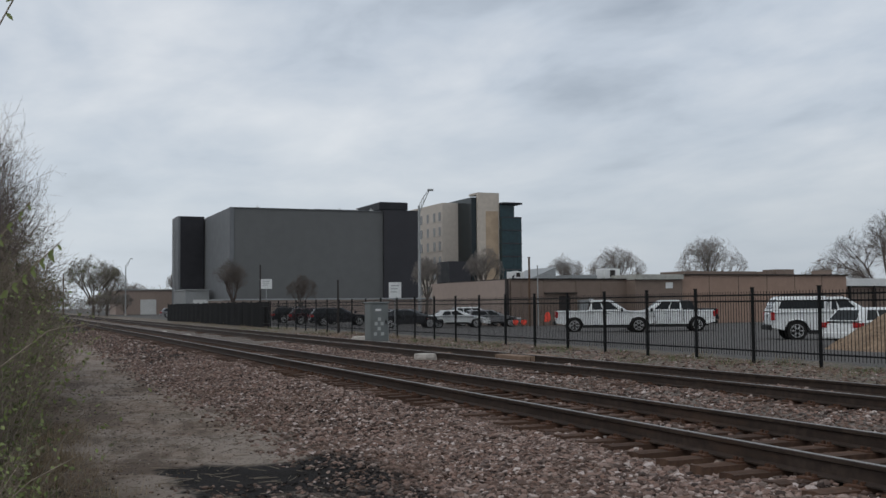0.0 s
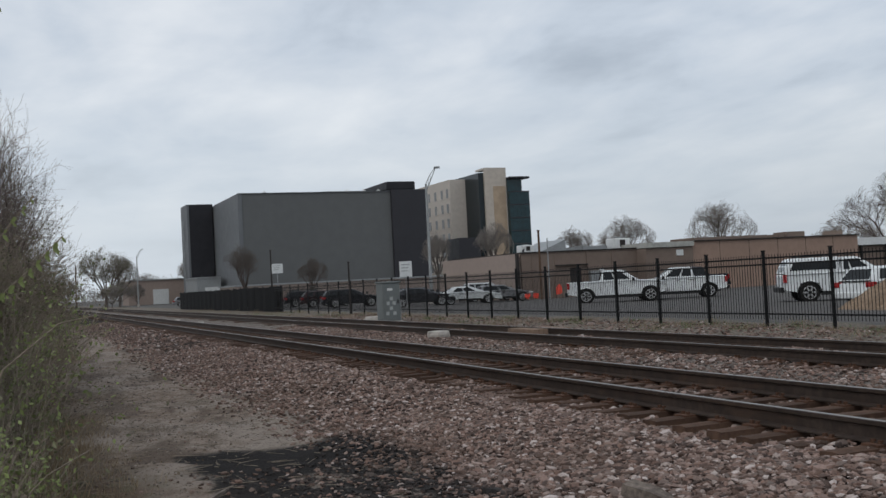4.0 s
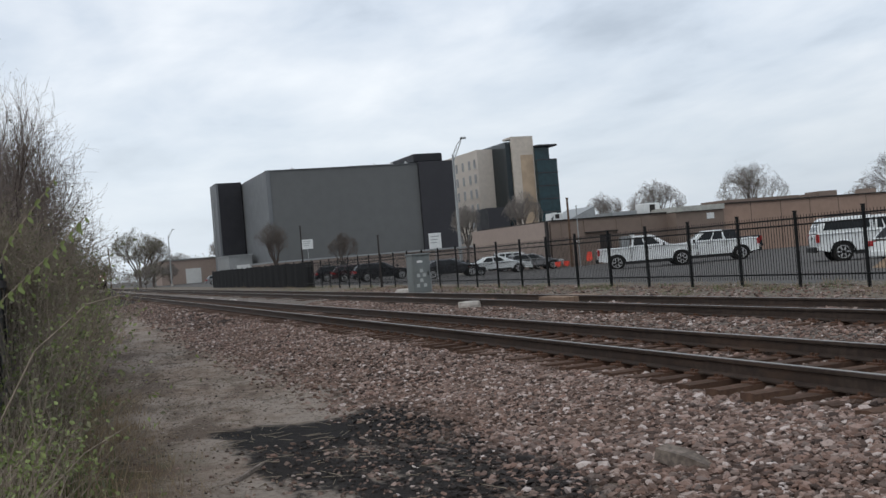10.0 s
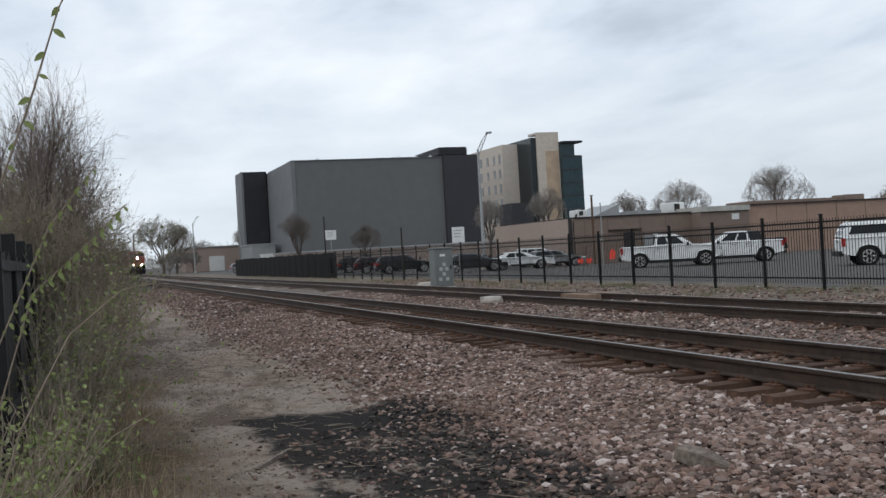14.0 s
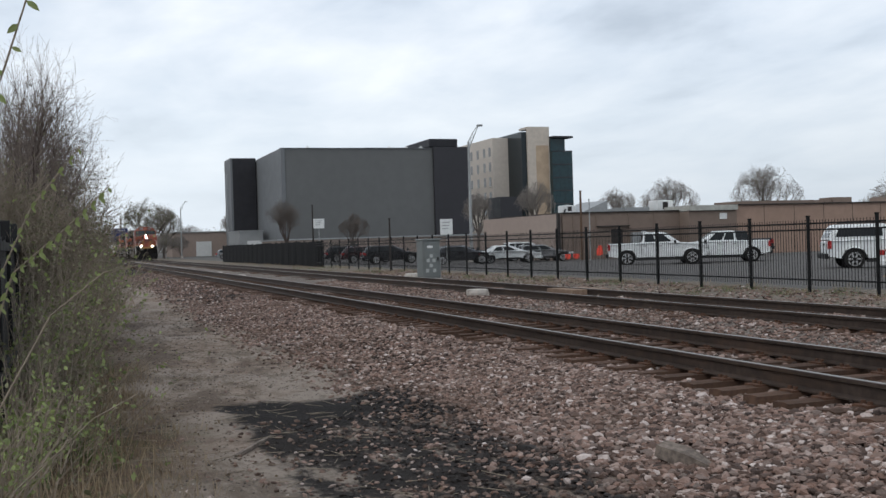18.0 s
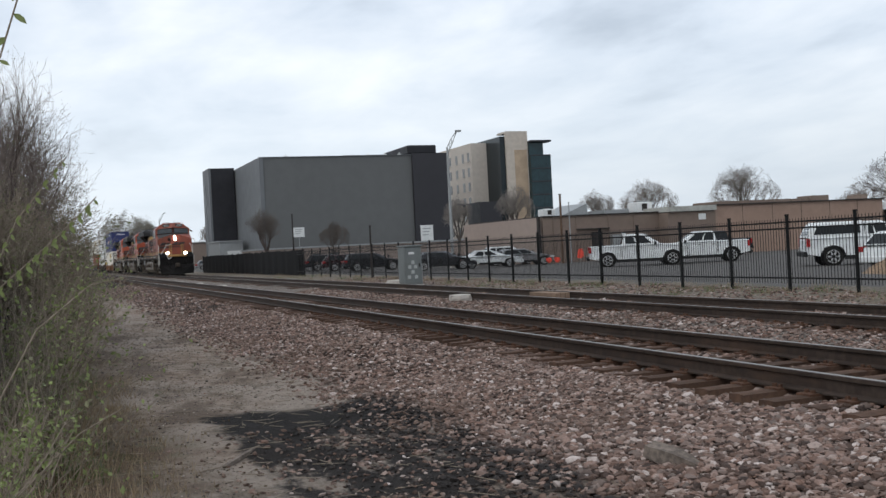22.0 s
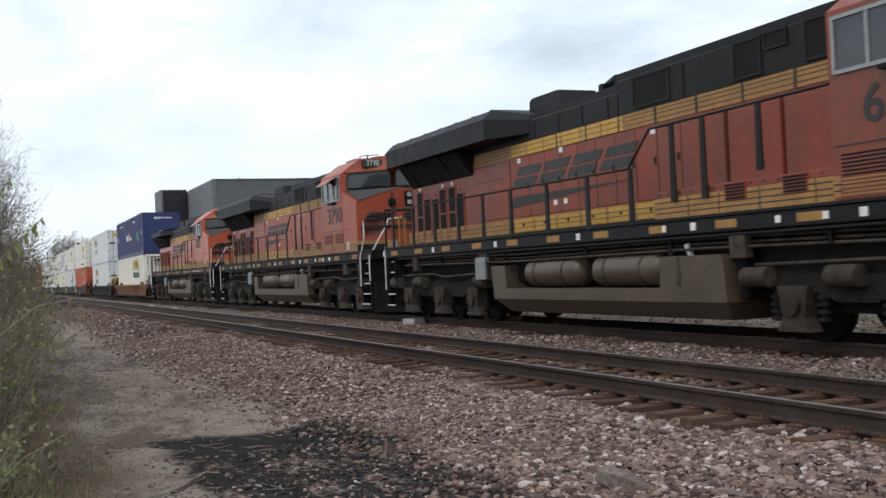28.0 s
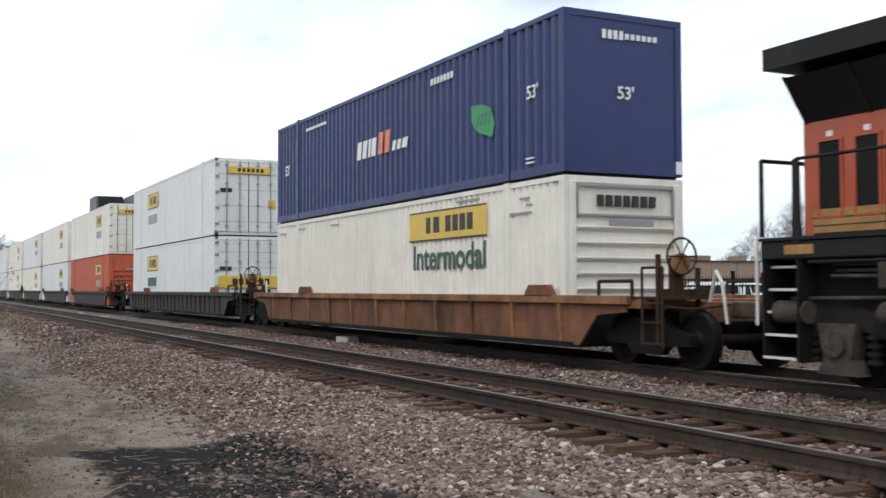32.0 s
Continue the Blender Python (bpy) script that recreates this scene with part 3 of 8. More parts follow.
def hotel():
    b = thing("hotel_tower", "six-storey cream stone and dark glass office hotel", "building")
    slab("cream_wing", -240, -217.4, 90.1, 93.8, -0.3, 24.0, cream_m, b, "cream stone wing with small windows")
    pane = Mesh().box(-0.6, 0.6, -0.03, 0.05, -1.0, 1.0).data("window", pane_m)
    for r in range(6):
        for c in range(5):
            w = part("window", pane, None, b, at=pose((-237.0, -230.4, -226.4, -222.4, -219.2)[c], 90.08, 21.0 - r * 3.3))
            part("sill", Mesh().box(-0.85, 0.85, -0.10, 0.0, -1.12, -1.0), cream_m, w)
    slab("glass_strip", -236, -210.0, 93.8, 100.1, -0.3, 24.6, strip_glass, b, "dark glazed strip")
    slab("stone_tower", -210.0, -209.4, 95.0, 100.15, -0.3, 25.2, tan_m, b, "projecting tan stone tower")
    slab("tower_cap", -214, -209.38, 95.0, 100.16, 25.2, 25.65, cream_m, b)
    slab("stained_stone", -209.4, -209.36, 96.9, 99.9, 6.0, 21.6, paint("rust_stained_stone", (0.41, 0.315, 0.225), 0.8, 0, 0.12, 0.8, 0.3, (0.37, 0.27, 0.19)), b, "brown stained stone facing")
    for i in range(1, 8):
        slab("stone_joint", -209.405, -209.385, 95.0, 100.15, i * 3.35, i * 3.35 + 0.04, cream_m, b)
    slab("glass_wing", -230, -208.2, 100.2, 105.0, -0.3, 20.3, dark_glass, b, "dark green glazed wing")
    slab("glass_attic", -230, -208.9, 100.2, 103.6, 20.3, 23.1, dark_glass, b)
    slab("roof_slab", -231, -207.6, 100.2, 105.0, 23.1, 23.5, charcoal_m, b, "thin overhanging roof slab")
    for i in range(8):
        slab("floor_band", -208.2, -208.12, 100.25, 105.0, 0.2 + i * 2.85, 0.42 + i * 2.85, navy_m, b)
    for i in range(5):
        slab("mullion", -208.2, -208.14, 100.9 + i, 100.95 + i, -0.3, 20.3, dark_glass, b)
    slab("low_glass_block", -214, -207, 87.2, 92.2, -0.3, 10.5, navy_m, b, "low dark glazed block")


pale_wall = paint("pale_pinkish_block", (0.30, 0.24, 0.208), 0.88, 0, 0.06, 2.0, 0.15, (0.22, 0.17, 0.14))


def low_block():
    b = thing("low_block_building", "low flat-roofed tan painted block building beside the lot", "building")
    slab("long_wall", -93.5, -77.6, 37.6, 48.9, -0.8, 3.25, pale_wall, b, "pale pinkish block wall")
    slab("roof_edge", -93.0, -77.3, 38.0, 48.9, 3.25, 3.36, trim_dark, b, "dark roof edge")
    slab("east_wall", -77.6, -77.4, 38.0, 48.9, -0.8, 3.25, stucco2_m, b, "darker brown end wall")
    slab("corner_pipe", -77.6, -77.3, 37.55, 37.75, -0.3, 3.3, trim_dark, b)
    slab("canopy_frame", -77.4, -77.15, 41.0, 44.0, 2.1, 2.2, trim_dark, b)
    slab("door", -77.4, -77.32, 42.4, 43.4, -0.3, 1.9, trim_dark, b, "dark steel door")
    slab("grey_cabinet", -77.4, -76.9, 44.1, 45.0, -0.3, 1.6, grey_m, b)
    slab("notice", -77.4, -77.36, 45.2, 45.6, 1.5, 1.75, white_m, b)
    slab("notice", -77.4, -77.36, 45.2, 45.6, 1.05, 1.3, white_m, b)
    slab("notice", -77.4, -77.36, 40.0, 40.25, 1.3, 1.6, white_m, b)
    for y in (38.9, 41.0, 44.0, 46.4):
        slab("downpipe", -77.4, -77.32, y, y + 0.09, -0.5, 3.2, stucco2_m, b)
    slab("wall_box", -77.4, -77.2, 47.2, 47.6, 0.9, 1.5, grey_m, b)
    for i in range(7):
        slab("block_course", -77.4, -77.394, 38.0, 48.9, -0.1 + i * 0.45, -0.085 + i * 0.45, stucco2_m, b)
    part("roof_gable", Mesh().prism([(40.4, 3.3), (43.0, 4.35), (43.0, 3.3)], -84, -79, "x"), grey_m, b, "grey sheet-metal gable")
    slab("roof_deck", -86, -80, 45.2, 47.6, 3.3, 3.75, grey_m, b)


def long_shed():
    b = thing("brick_red_store", "long single-storey terracotta-tan store with flat roof", "building")
    slab("stub_wall", -88, -76.0, 48.9, 53.6, -0.8, 3.2, stucco2_m, b)
    slab("stub_fascia", -88, -75.8, 48.85, 53.6, 3.25, 3.68, paint("weathered_fascia", (0.36, 0.36, 0.33), 0.7, 0, 0.15, 3), b, "pale weathered fascia")
    slab("front_wall", -95, -76.2, 53.6, 71.8, -0.8, 3.62, paint("terracotta_stucco", (0.29, 0.202, 0.158), 0.85, 0, 0.08, 1.5, 0.15, (0.25, 0.16, 0.115)), b)
    slab("roof_edge", -95.1, -76.05, 53.5, 71.9, 3.62, 3.72, trim_dark, b)
    slab("wall_notice", -76.0, -75.95, 51.9, 52.6, 2.5, 3.0, white_m, b)
    slab("roof_parapet", -88, -84, 59.5, 68.0, 3.72, 4.25, stucco2_m, b, "brown-grey upper roof")
    for y, w, h in ((69.2, 0.8, 0.55), (70.3, 2.2, 0.75), (76.5, 0.8, 0.7)):
        slab("roof_plant", -86, -84, y, y + w, 3.72, 3.72 + h, stucco2_m, b)
    for i in range(5):
        slab("wall_seam", -76.2, -76.19, 56.5 + i * 3.1, 56.54 + i * 3.1, -0.3, 3.6, trim_dark, b)
    slab("white_store_wall", -100, -78, 71.95, 110, -0.8, 2.6, stucco2_m, b)
    slab("white_store_band", -100, -77.5, 71.95, 110, 2.7, 3.4, white_m, b, "white fascia band")
    for i in range(8):
        slab("porch_post", -77.8, -77.6, 73.5 + i * 3, 73.7 + i * 3, -0.3, 2.7, trim_dark, b)


def roof_unit(x, y, z, s, label):
    u = thing("rooftop_unit", label, "air conditioner", pose(x, y, z), "rooftop units")
    part("casing", Mesh().box(-0.9 * s, 0.9 * s, -0.9 * s, 0.9 * s, 0.1, 1.15 * s, 0.05), white_m, u)
    part("curb", Mesh().box(-0.8 * s, 0.8 * s, -0.8 * s, 0.8 * s, 0, 0.1), trim_dark, u)
    part("grille", Mesh().box(0.9 * s, 0.93 * s, -0.3 * s, 0.3 * s, 0.25, 1.0 * s), trim_dark, u)
    part("fan", Mesh().tube((0, 0, 1.15 * s), (0, 0, 1.28 * s), 0.4 * s, 12), grey_m, u)


grey_block()
hotel()
low_block()
long_shed()
roof_unit(-80.0, 39.7, 3.28, 0.62, "white rooftop air conditioner with dark grille")
roof_unit(-80.5, 49.0, 3.3, 0.86, "boxy white rooftop air conditioner")


def far_row():
    """Low buildings beyond the far end of the lot."""
    for x, y0, y1, h, mat, lab in ((-250, 23.5, 46, 5.2, pale_wall, "low pale tan commercial building"), (-172, 33, 75, 2.3, pale_wall, "low tan garden wall building"),
                                   (-215, 33.5, 38.2, 4.6, grey_m, "pale grey metal shed")):
        b = thing("far_building", lab, "building", pose(x, 0, 0))
        slab("wall", -15, 0, y0, y1, -0.3, h, mat, b)
        slab("roof", -15.2, 0.2, y0 - 0.2, y1 + 0.2, h, h + 0.25, grey_m, b)
        slab("roller_door", 0, 0.1, y0 + (5.4 if x < -240 else 1.5), y0 + (8.9 if x < -240 else 4.5), -0.3, min(h * 0.6, 3.2), white_m, b)
        for i in range(3 if x > -240 else 0):
            slab("window", 0, 0.08, y0 + 6 + i * 3, y0 + 7.4 + i * 3, h * 0.35, h * 0.6, pane_m, b)


far_row()

# ---- the train ----
SPEED, NOSE = 15.35, -13.1
MOVERS = []
orange_m = paint("orange_locomotive_paint", (0.315, 0.056, 0.021), 0.42, 0, 0.16, 2.5, 0.6, (0.16, 0.058, 0.036), (1, 1, 0.16))
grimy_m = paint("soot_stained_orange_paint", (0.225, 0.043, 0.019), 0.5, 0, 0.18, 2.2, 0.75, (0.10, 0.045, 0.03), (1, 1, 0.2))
fresh_m = paint("bright_orange_paint", (0.385, 0.069, 0.024), 0.36, 0, 0.09, 2.5, 0.12, (0.25, 0.08, 0.04), (1, 1, 0.16))
black_m = paint("sooty_black_paint", (0.013, 0.013, 0.0138), 0.56, 0.0, 0.3, 2.5, 0.4, (0.040, 0.036, 0.032), (1, 1, 0.2))
yellow_m = paint("chrome_yellow_stripe", (0.50, 0.28, 0.038), 0.5, 0, 0.14, 5, 0.3, (0.3, 0.15, 0.045), (1, 1, 0.3))
dull_m = paint("faded_yellow_stripe", (0.34, 0.185, 0.066), 0.55, 0, 0.16, 5, 0.4, (0.22, 0.12, 0.05), (1, 1, 0.3))
# Near-black: paints the shade inside openings, and serves plain black fittings.
slot_m = paint("opening_shade_and_black", (0.012, 0.011, 0.011), 0.8, 0, 0.3, 4)
truck_m = paint("road_grimed_steel", (0.072, 0.058, 0.046), 0.8, 0.1, 0.5, 6, 0.7, (0.014, 0.012, 0.010), (1, 1, 1), 0.3)
bogie_m = paint("oily_cast_steel", (0.024, 0.020, 0.017), 0.8, 0.1, 0.5, 5, 0.7, (0.008, 0.007, 0.006), (1, 1, 1), 0.3)
tank_m = paint("dusty_tank_paint", (0.086, 0.062, 0.041), 0.45, 0, 0.2, 3, 0.55, (0.06, 0.046, 0.036), (1, 1, 0.25))
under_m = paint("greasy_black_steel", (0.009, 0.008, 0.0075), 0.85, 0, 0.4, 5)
steel_m = paint("wheel_steel", (0.015, 0.0125, 0.011), 0.6, 0.5, 0.25, 8)
hand_m = paint("white_handrail_paint", (0.62, 0.60, 0.56), 0.5, 0, 0.1, 8, 0.2)
cab_glass = glass_mat("cab_glass", (0.034, 0.039, 0.044), 0.06, 0.5)
lamp_on = plain_glow("lit_headlamp", (1.0, 0.97, 0.92), 70.0)
lamp_off = glass_mat("unlit_headlamp", (0.22, 0.23, 0.23), 0.1)
ink_m = paint("black_lettering", (0.020, 0.018, 0.017), 0.5, 0, 0.15, 5)
white_ink = paint("white_lettering", (0.72, 0.72, 0.70), 0.5, 0, 0.06, 5)
glare_m = paint("dark_grey_glare_paint", (0.060, 0.058, 0.058), 0.7, 0, 0.2, 6)
board_ink = paint("dim_board_numerals", (0.42, 0.42, 0.40), 0.5, 0, 0.1, 5)
green_ink = paint("dark_green_lettering", (0.03, 0.075, 0.055), 0.5, 0, 0.1, 5)


def words(text, size, material, parent, m, name="lettering", squeeze=1.0, thick=0.004):
    """Raised lettering of the built-in font, turned into a mesh; its middle lies at m."""
    cu = bpy.data.curves.new(name, "FONT")
    cu.body, cu.size, cu.extrude, cu.align_x, cu.align_y, cu.offset = text, size, thick, "CENTER", "CENTER", size * 0.016
    tmp = bpy.data.objects.new(name, cu)
    scene.collection.objects.link(tmp)
    me = bpy.data.meshes.new_from_object(tmp.evaluated_get(bpy.context.evaluated_depsgraph_get()))
    bpy.data.objects.remove(tmp)
    bpy.data.curves.remove(cu)
    me.transform(Matrix.Diagonal((squeeze, 1, 1, 1)))
    me.materials.clear()
    me.materials.append(material)
    return part(name, me, None, parent, at=m)


SIDE = lambda x, y, z: pose(x, y, z, 90, 0, 0)       # faces -y
FRONT = lambda x, y, z: pose(x, y, z, 90, 0, 90)     # faces +x


def rolling(name, label, category, back, group=""):
    """A vehicle of the train whose front end stands back metres behind the leading nose."""
    v = thing(name, label, category, pose(NOSE - back, FAR, 0), group)
    MOVERS.append((v, back))
    return v


def wheel_mesh(r):
    prof = [(0.10, -0.10), (r * 0.3, -0.09), (r * 0.38, -0.03), (r * 0.8, -0.02), (r * 0.86, -0.068), (r, -0.065), (r, 0.065), (r + 0.028, 0.07), (r + 0.028, 0.09), (r * 0.4, 0.09)]
    rings = [[(q * math.cos(2 * math.pi * i / 28), y, q * math.sin(2 * math.pi * i / 28)) for i in range(28)] for q, y in prof]
    return Mesh().loft(rings).data("wheel", steel_m)


loco_wheel, car_wheel = wheel_mesh(0.53), wheel_mesh(0.44)


def bogie(v, xs, cx):
    """Three-axle truck with cast side frames, journals, springs and brake cylinders."""
    lo, hi = min(xs) - 0.75, max(xs) + 0.75
    for s in (-1, 1):
        y0, y1 = sorted((s * 1.08, s * 1.24))
        prof = [(lo, 0.94), (lo + 0.3, 1.06)]
        for a, b in zip(sorted(xs), sorted(xs)[1:]):
            prof += [(a - 0.1, 1.08), (a + 0.42, 0.96), ((a + b) / 2, 0.93), (b - 0.42, 0.96), (b - 0.1, 1.08)]
        prof += [(hi - 0.3, 1.06), (hi, 0.94), (hi, 0.80), (hi - 0.35, 0.72)]
        for i, x in enumerate(sorted(xs, reverse=True)):
            prof += [(x + 0.46, 0.70), (x + 0.34, 0.82), (x - 0.34, 0.82), (x - 0.46, 0.70)]
            if i < 2:
                prof += [(x - 0.62, 0.58), (x - 1.30, 0.58)]
        prof += [(lo + 0.35, 0.72), (lo, 0.80)]
        fr = part("truck_frame", Mesh().prism(prof, y0, y1), bogie_m, v, "grimy cast truck side frame")
        for x in xs:
            j = Mesh().prism([(x - 0.30, 0.80), (x - 0.21, 0.36), (x - 0.33, 0.17), (x + 0.33, 0.17), (x + 0.21, 0.36), (x + 0.30, 0.80)], *sorted((s * 1.10, s * 1.33)))
            j.tube((x, s * 1.33, 0.55), (x, s * 1.39, 0.55), 0.16, 14)
            part("journal_box", j, truck_m, fr)
            for d in (-0.46, 0.46):
                sp = Mesh().tube((x + d, s * 1.18, 0.30), (x + d, s * 1.18, 0.72), 0.06, 8)
                for i in range(4):
                    sp.tube((x + d, s * 1.18, 0.32 + i * 0.10), (x + d, s * 1.18, 0.37 + i * 0.10), 0.10, 10)
                part("coil_spring", sp, bogie_m, fr)
            part("wheel", loco_wheel, None, v, at=pose(x, s * 0.76, 0.53, 0, 0, 0 if s < 0 else 180))
        for x in (lo + 0.1, hi - 0.1, (xs[0] + xs[1]) / 2):
            part("brake_cylinder", Mesh().tube((x - 0.26, s * 1.35, 0.93), (x + 0.26, s * 1.35, 0.93), 0.15, 12).tube((x - 0.34, s * 1.35, 0.93), (x - 0.26, s * 1.35, 0.93), 0.08, 10), truck_m, fr)
        part("brake_rod", Mesh().pipe([(lo, s * 1.30, 1.10), (cx - 0.3, s * 1.33, 1.13), (cx + 0.4, s * 1.33, 1.05), (hi, s * 1.30, 1.12)], 0.028), truck_m, fr)
    part("axle_bed", Mesh().box(lo + 0.2, hi - 0.2, -1.0, 1.0, 0.42, 1.0), under_m, v)


def stair(v, x0, x1, s, front):
    """Corner steps: stringers and white-edged treads."""
    st = part("step_well", Mesh().box(x0, x1, *sorted((s * 0.98, s * 1.02)), 0.30, 1.62), under_m, v, "black corner step well")
    for x in (x0, x1):
        part("stringer", Mesh().box(x - 0.02, x + 0.02, *sorted((s * 1.02, s * 1.5)), 0.30, 1.62), under_m, st)
    for i in range(5):
        z = 0.34 + i * 0.29
        out = s * (1.52 - 0.04 * i)
        part("tread", Mesh().box(x0 + 0.02, x1 - 0.02, *sorted((s * 1.10, out)), z, z + 0.02), under_m, st, "dark grating step tread")
        part("nosing", Mesh().box(x0 + 0.02, x1 - 0.02, *sorted((out, out + s * 0.012)), z - 0.012, z + 0.022), hand_m, st, "white step edge")
    return st


def locomotive(back, number, late, tone, on, label):
    v = rolling("locomotive", label, "locomotive", back, "locomotives")
    body = tone
    # frame and walkway
    fr = part("underframe", Mesh().box(-21.6, -0.55, -1.50, 1.50, 1.60, 1.84, 0.02), black_m, v, "black frame sill")
    part("deck", Mesh().box(-21.6, -0.55, -1.53, 1.53, 1.84, 1.88), black_m, fr)
    for i in range(12):
        for s in (-1, 1):
            x = -2.0 - i * 1.72
            part("sill_reflector", Mesh().box(x - 0.24, x + 0.24, *sorted((s * 1.50, s * 1.512)), 1.66, 1.78), dull_m, fr, "faded yellow sill reflector")
            if i % 2:
                part("sill_tag", Mesh().box(x - 0.85, x - 0.72, *sorted((s * 1.50, s * 1.512)), 1.66, 1.78), white_ink, fr)
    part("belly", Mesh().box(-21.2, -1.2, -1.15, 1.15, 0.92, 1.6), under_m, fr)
    pipes = Mesh()
    for z, y in ((1.53, -1.36), (1.45, -1.30), (1.38, -1.38)):
        pipes.pipe([(-20.5, y, z), (-14, y - 0.03, z - 0.05), (-8, y, z), (-2, y + 0.04, z - 0.04)], 0.026)
    part("air_pipe", pipes, truck_m, fr)
    for s in (-1, 1):
        for x, w, z0 in ((-19.6, 0.30, 1.22), (-15.6, 0.42, 0.95), (-7.0, 0.34, 1.2), (-3.1, 0.38, 1.2), (-1.75, 0.3, 1.15)):
            part("hanging_box", Mesh().box(x - w / 2, x + w / 2, *sorted((s * 1.30, s * 1.47)), z0, 1.58, 0.02), truck_m, fr, "grimy box hung under the walkway")
        for x in (-18.0, -14.6, -11.3, -8.7, -5.2):
            part("pipe_hanger", Mesh().box(x - 0.03, x + 0.03, *sorted((s * 1.36, s * 1.42)), 1.36, 1.60), under_m, fr)
        part("sill_pipe", Mesh().pipe([(-20.8, s * 1.45, 1.56), (-1.6, s * 1.45, 1.56)], 0.03), black_m, fr, "long pipe under the sill")
        fl = Mesh()
        for i in range(3):
            fl.tube((-15.76 + i * 0.16, s * 1.5, 0.98), (-15.76 + i * 0.16, s * 1.5, 1.36), 0.065, 10)
        part("air_filter", fl.box(-15.84, -15.36, *sorted((s * 1.42, s * 1.52)), 1.36, 1.46), grey_m, fr, "grey air filter canisters")
    # long hood
    cut = 0.58 if number == "6524" else 0.0    # the leading unit has a shorter hood
    hood = part("long_hood", Mesh().box(-21.40 + cut, -4.95, -0.93, 0.93, 1.88, 3.70, 0.03), body, v, "orange engine hood")
    notch, crest = (-10.75, 4.60) if late else (-11.4, 4.70)
    top = [(-4.95, 3.70), (-4.95, crest), (notch, crest), (notch - 0.15, 4.42), (-14.2, 4.36), (-21.40, 4.30), (-21.40, 3.70)]
    part("hood_top", Mesh().prism(top, -0.90, 0.90), black_m, hood, "sooty black hood top")
    for s in (-1, 1):
        part("hood_shoulder", Mesh().prism([(s * 0.935, 3.84), (s * 0.935, 4.44), (s * 0.76, crest + 0.03), (s * 0.6, crest + 0.03), (s * 0.6, 3.84)], notch + 0.03, -4.96, "x"), black_m, hood)
        part("hood_side_top", Mesh().prism([(s * 0.936, 3.83), (s * 0.936, 4.24), (s * 0.80, 4.38), (s * 0.80, 3.83)], -16.9, notch, "x"), black_m, hood, "black upper hood side")
        part("upper_stripe", Mesh().box(-16.9, -4.95, *sorted((s * 0.93, s * 0.945)), 3.555, 3.83), dull_m, hood, "yellow stripe under the roofline")
        for z in (3.62, 3.70, 3.77):
            part("stripe_line", Mesh().box(-16.9, -4.95, *sorted((s * 0.945, s * 0.949)), z, z + 0.014), ink_m, hood)
        for i in range(6):
            part("stripe_patch", Mesh().box(-15.0 + i * 0.74, -14.3 + i * 0.74, *sorted((s * 0.945, s * 0.955)), 3.565, 3.82, 0.003), yellow_m, hood, "clean yellow stripe panel")
            for z in (3.64, 3.74):
                part("patch_line", Mesh().box(-15.0 + i * 0.74, -14.3 + i * 0.74, *sorted((s * 0.955, s * 0.958)), z, z + 0.014), ink_m, hood)
        part("lower_stripe", Mesh().box(-21.2, -9.0, *sorted((s * 0.93, s * 0.945)), 1.92, 2.25), dull_m, hood, "yellow stripe along the walkway")
        part("stripe_line", Mesh().box(-21.2, -9.0, *sorted((s * 0.945, s * 0.949)), 2.03, 2.046), ink_m, hood)
        part("stripe_line", Mesh().box(-21.2, -9.0, *sorted((s * 0.945, s * 0.949)), 2.13, 2.146), ink_m, hood)
        part("stripe_edge", Mesh().box(-21.2, -9.0, *sorted((s * 0.945, s * 0.951)), 1.89, 1.945), black_m, hood)
        for i in range(6):
            x = -14.95 + i * 0.94
            part("stripe_patch", Mesh().box(x, x + 0.84, *sorted((s * 0.945, s * 0.955)), 1.96, 2.22, 0.003), yellow_m, hood, "clean yellow door foot")
            for z in (2.04, 2.13):
                part("patch_line", Mesh().box(x, x + 0.84, *sorted((s * 0.955, s * 0.959)), z, z + 0.014), ink_m, hood)
            part("door_hook", Mesh().tube((x + 0.42, s * 0.955, 2.10), (x + 0.42, s * 0.975, 2.10), 0.03, 8), ink_m, hood)
        # engine-room doors
        for i in range(10):
            x = -14.85 + i * 0.66
            d = part("hood_door", Mesh().box(x + 0.015, x + 0.645, *sorted((s * 0.93, s * 0.945)), 2.27, 3.53, 0.006), body, hood)
            part("door_latch", Mesh().box(x + 0.56, x + 0.60, *sorted((s * 0.945, s * 0.965)), 2.85, 2.98), black_m, d)
        for x0, x1 in ((-8.3, -7.7), (-7.6, -6.45), (-6.36, -5.0)):
            part("electrical_door", Mesh().box(x0, x1, *sorted((s * 0.93, s * 1.04)), 2.32, 3.50, 0.02), body, hood)
        rc = part("side_cabinet", Mesh().box(-9.0, -4.96, *sorted((s * 0.93, s * 1.47)), 1.88, 2.21, 0.01), dull_m, v, "faded yellow equipment cabinet under the raised walkway")
        part("cabinet_deck", Mesh().box(-9.0, -4.96, *sorted((s * 0.93, s * 1.465)), 2.21, 2.32, 0.01), body, rc)
        for i in range(14):
            part("cabinet_bolt", Mesh().tube((-8.85 + i * 0.28, s * 1.465, 2.265), (-8.85 + i * 0.28, s * 1.48, 2.265), 0.016, 6), ink_m, rc)
        for z in (1.96, 2.04, 2.13):
            part("stripe_line", Mesh().box(-8.98, -4.98, *sorted((s * 1.47, s * 1.474)), z, z + 0.018), ink_m, rc)
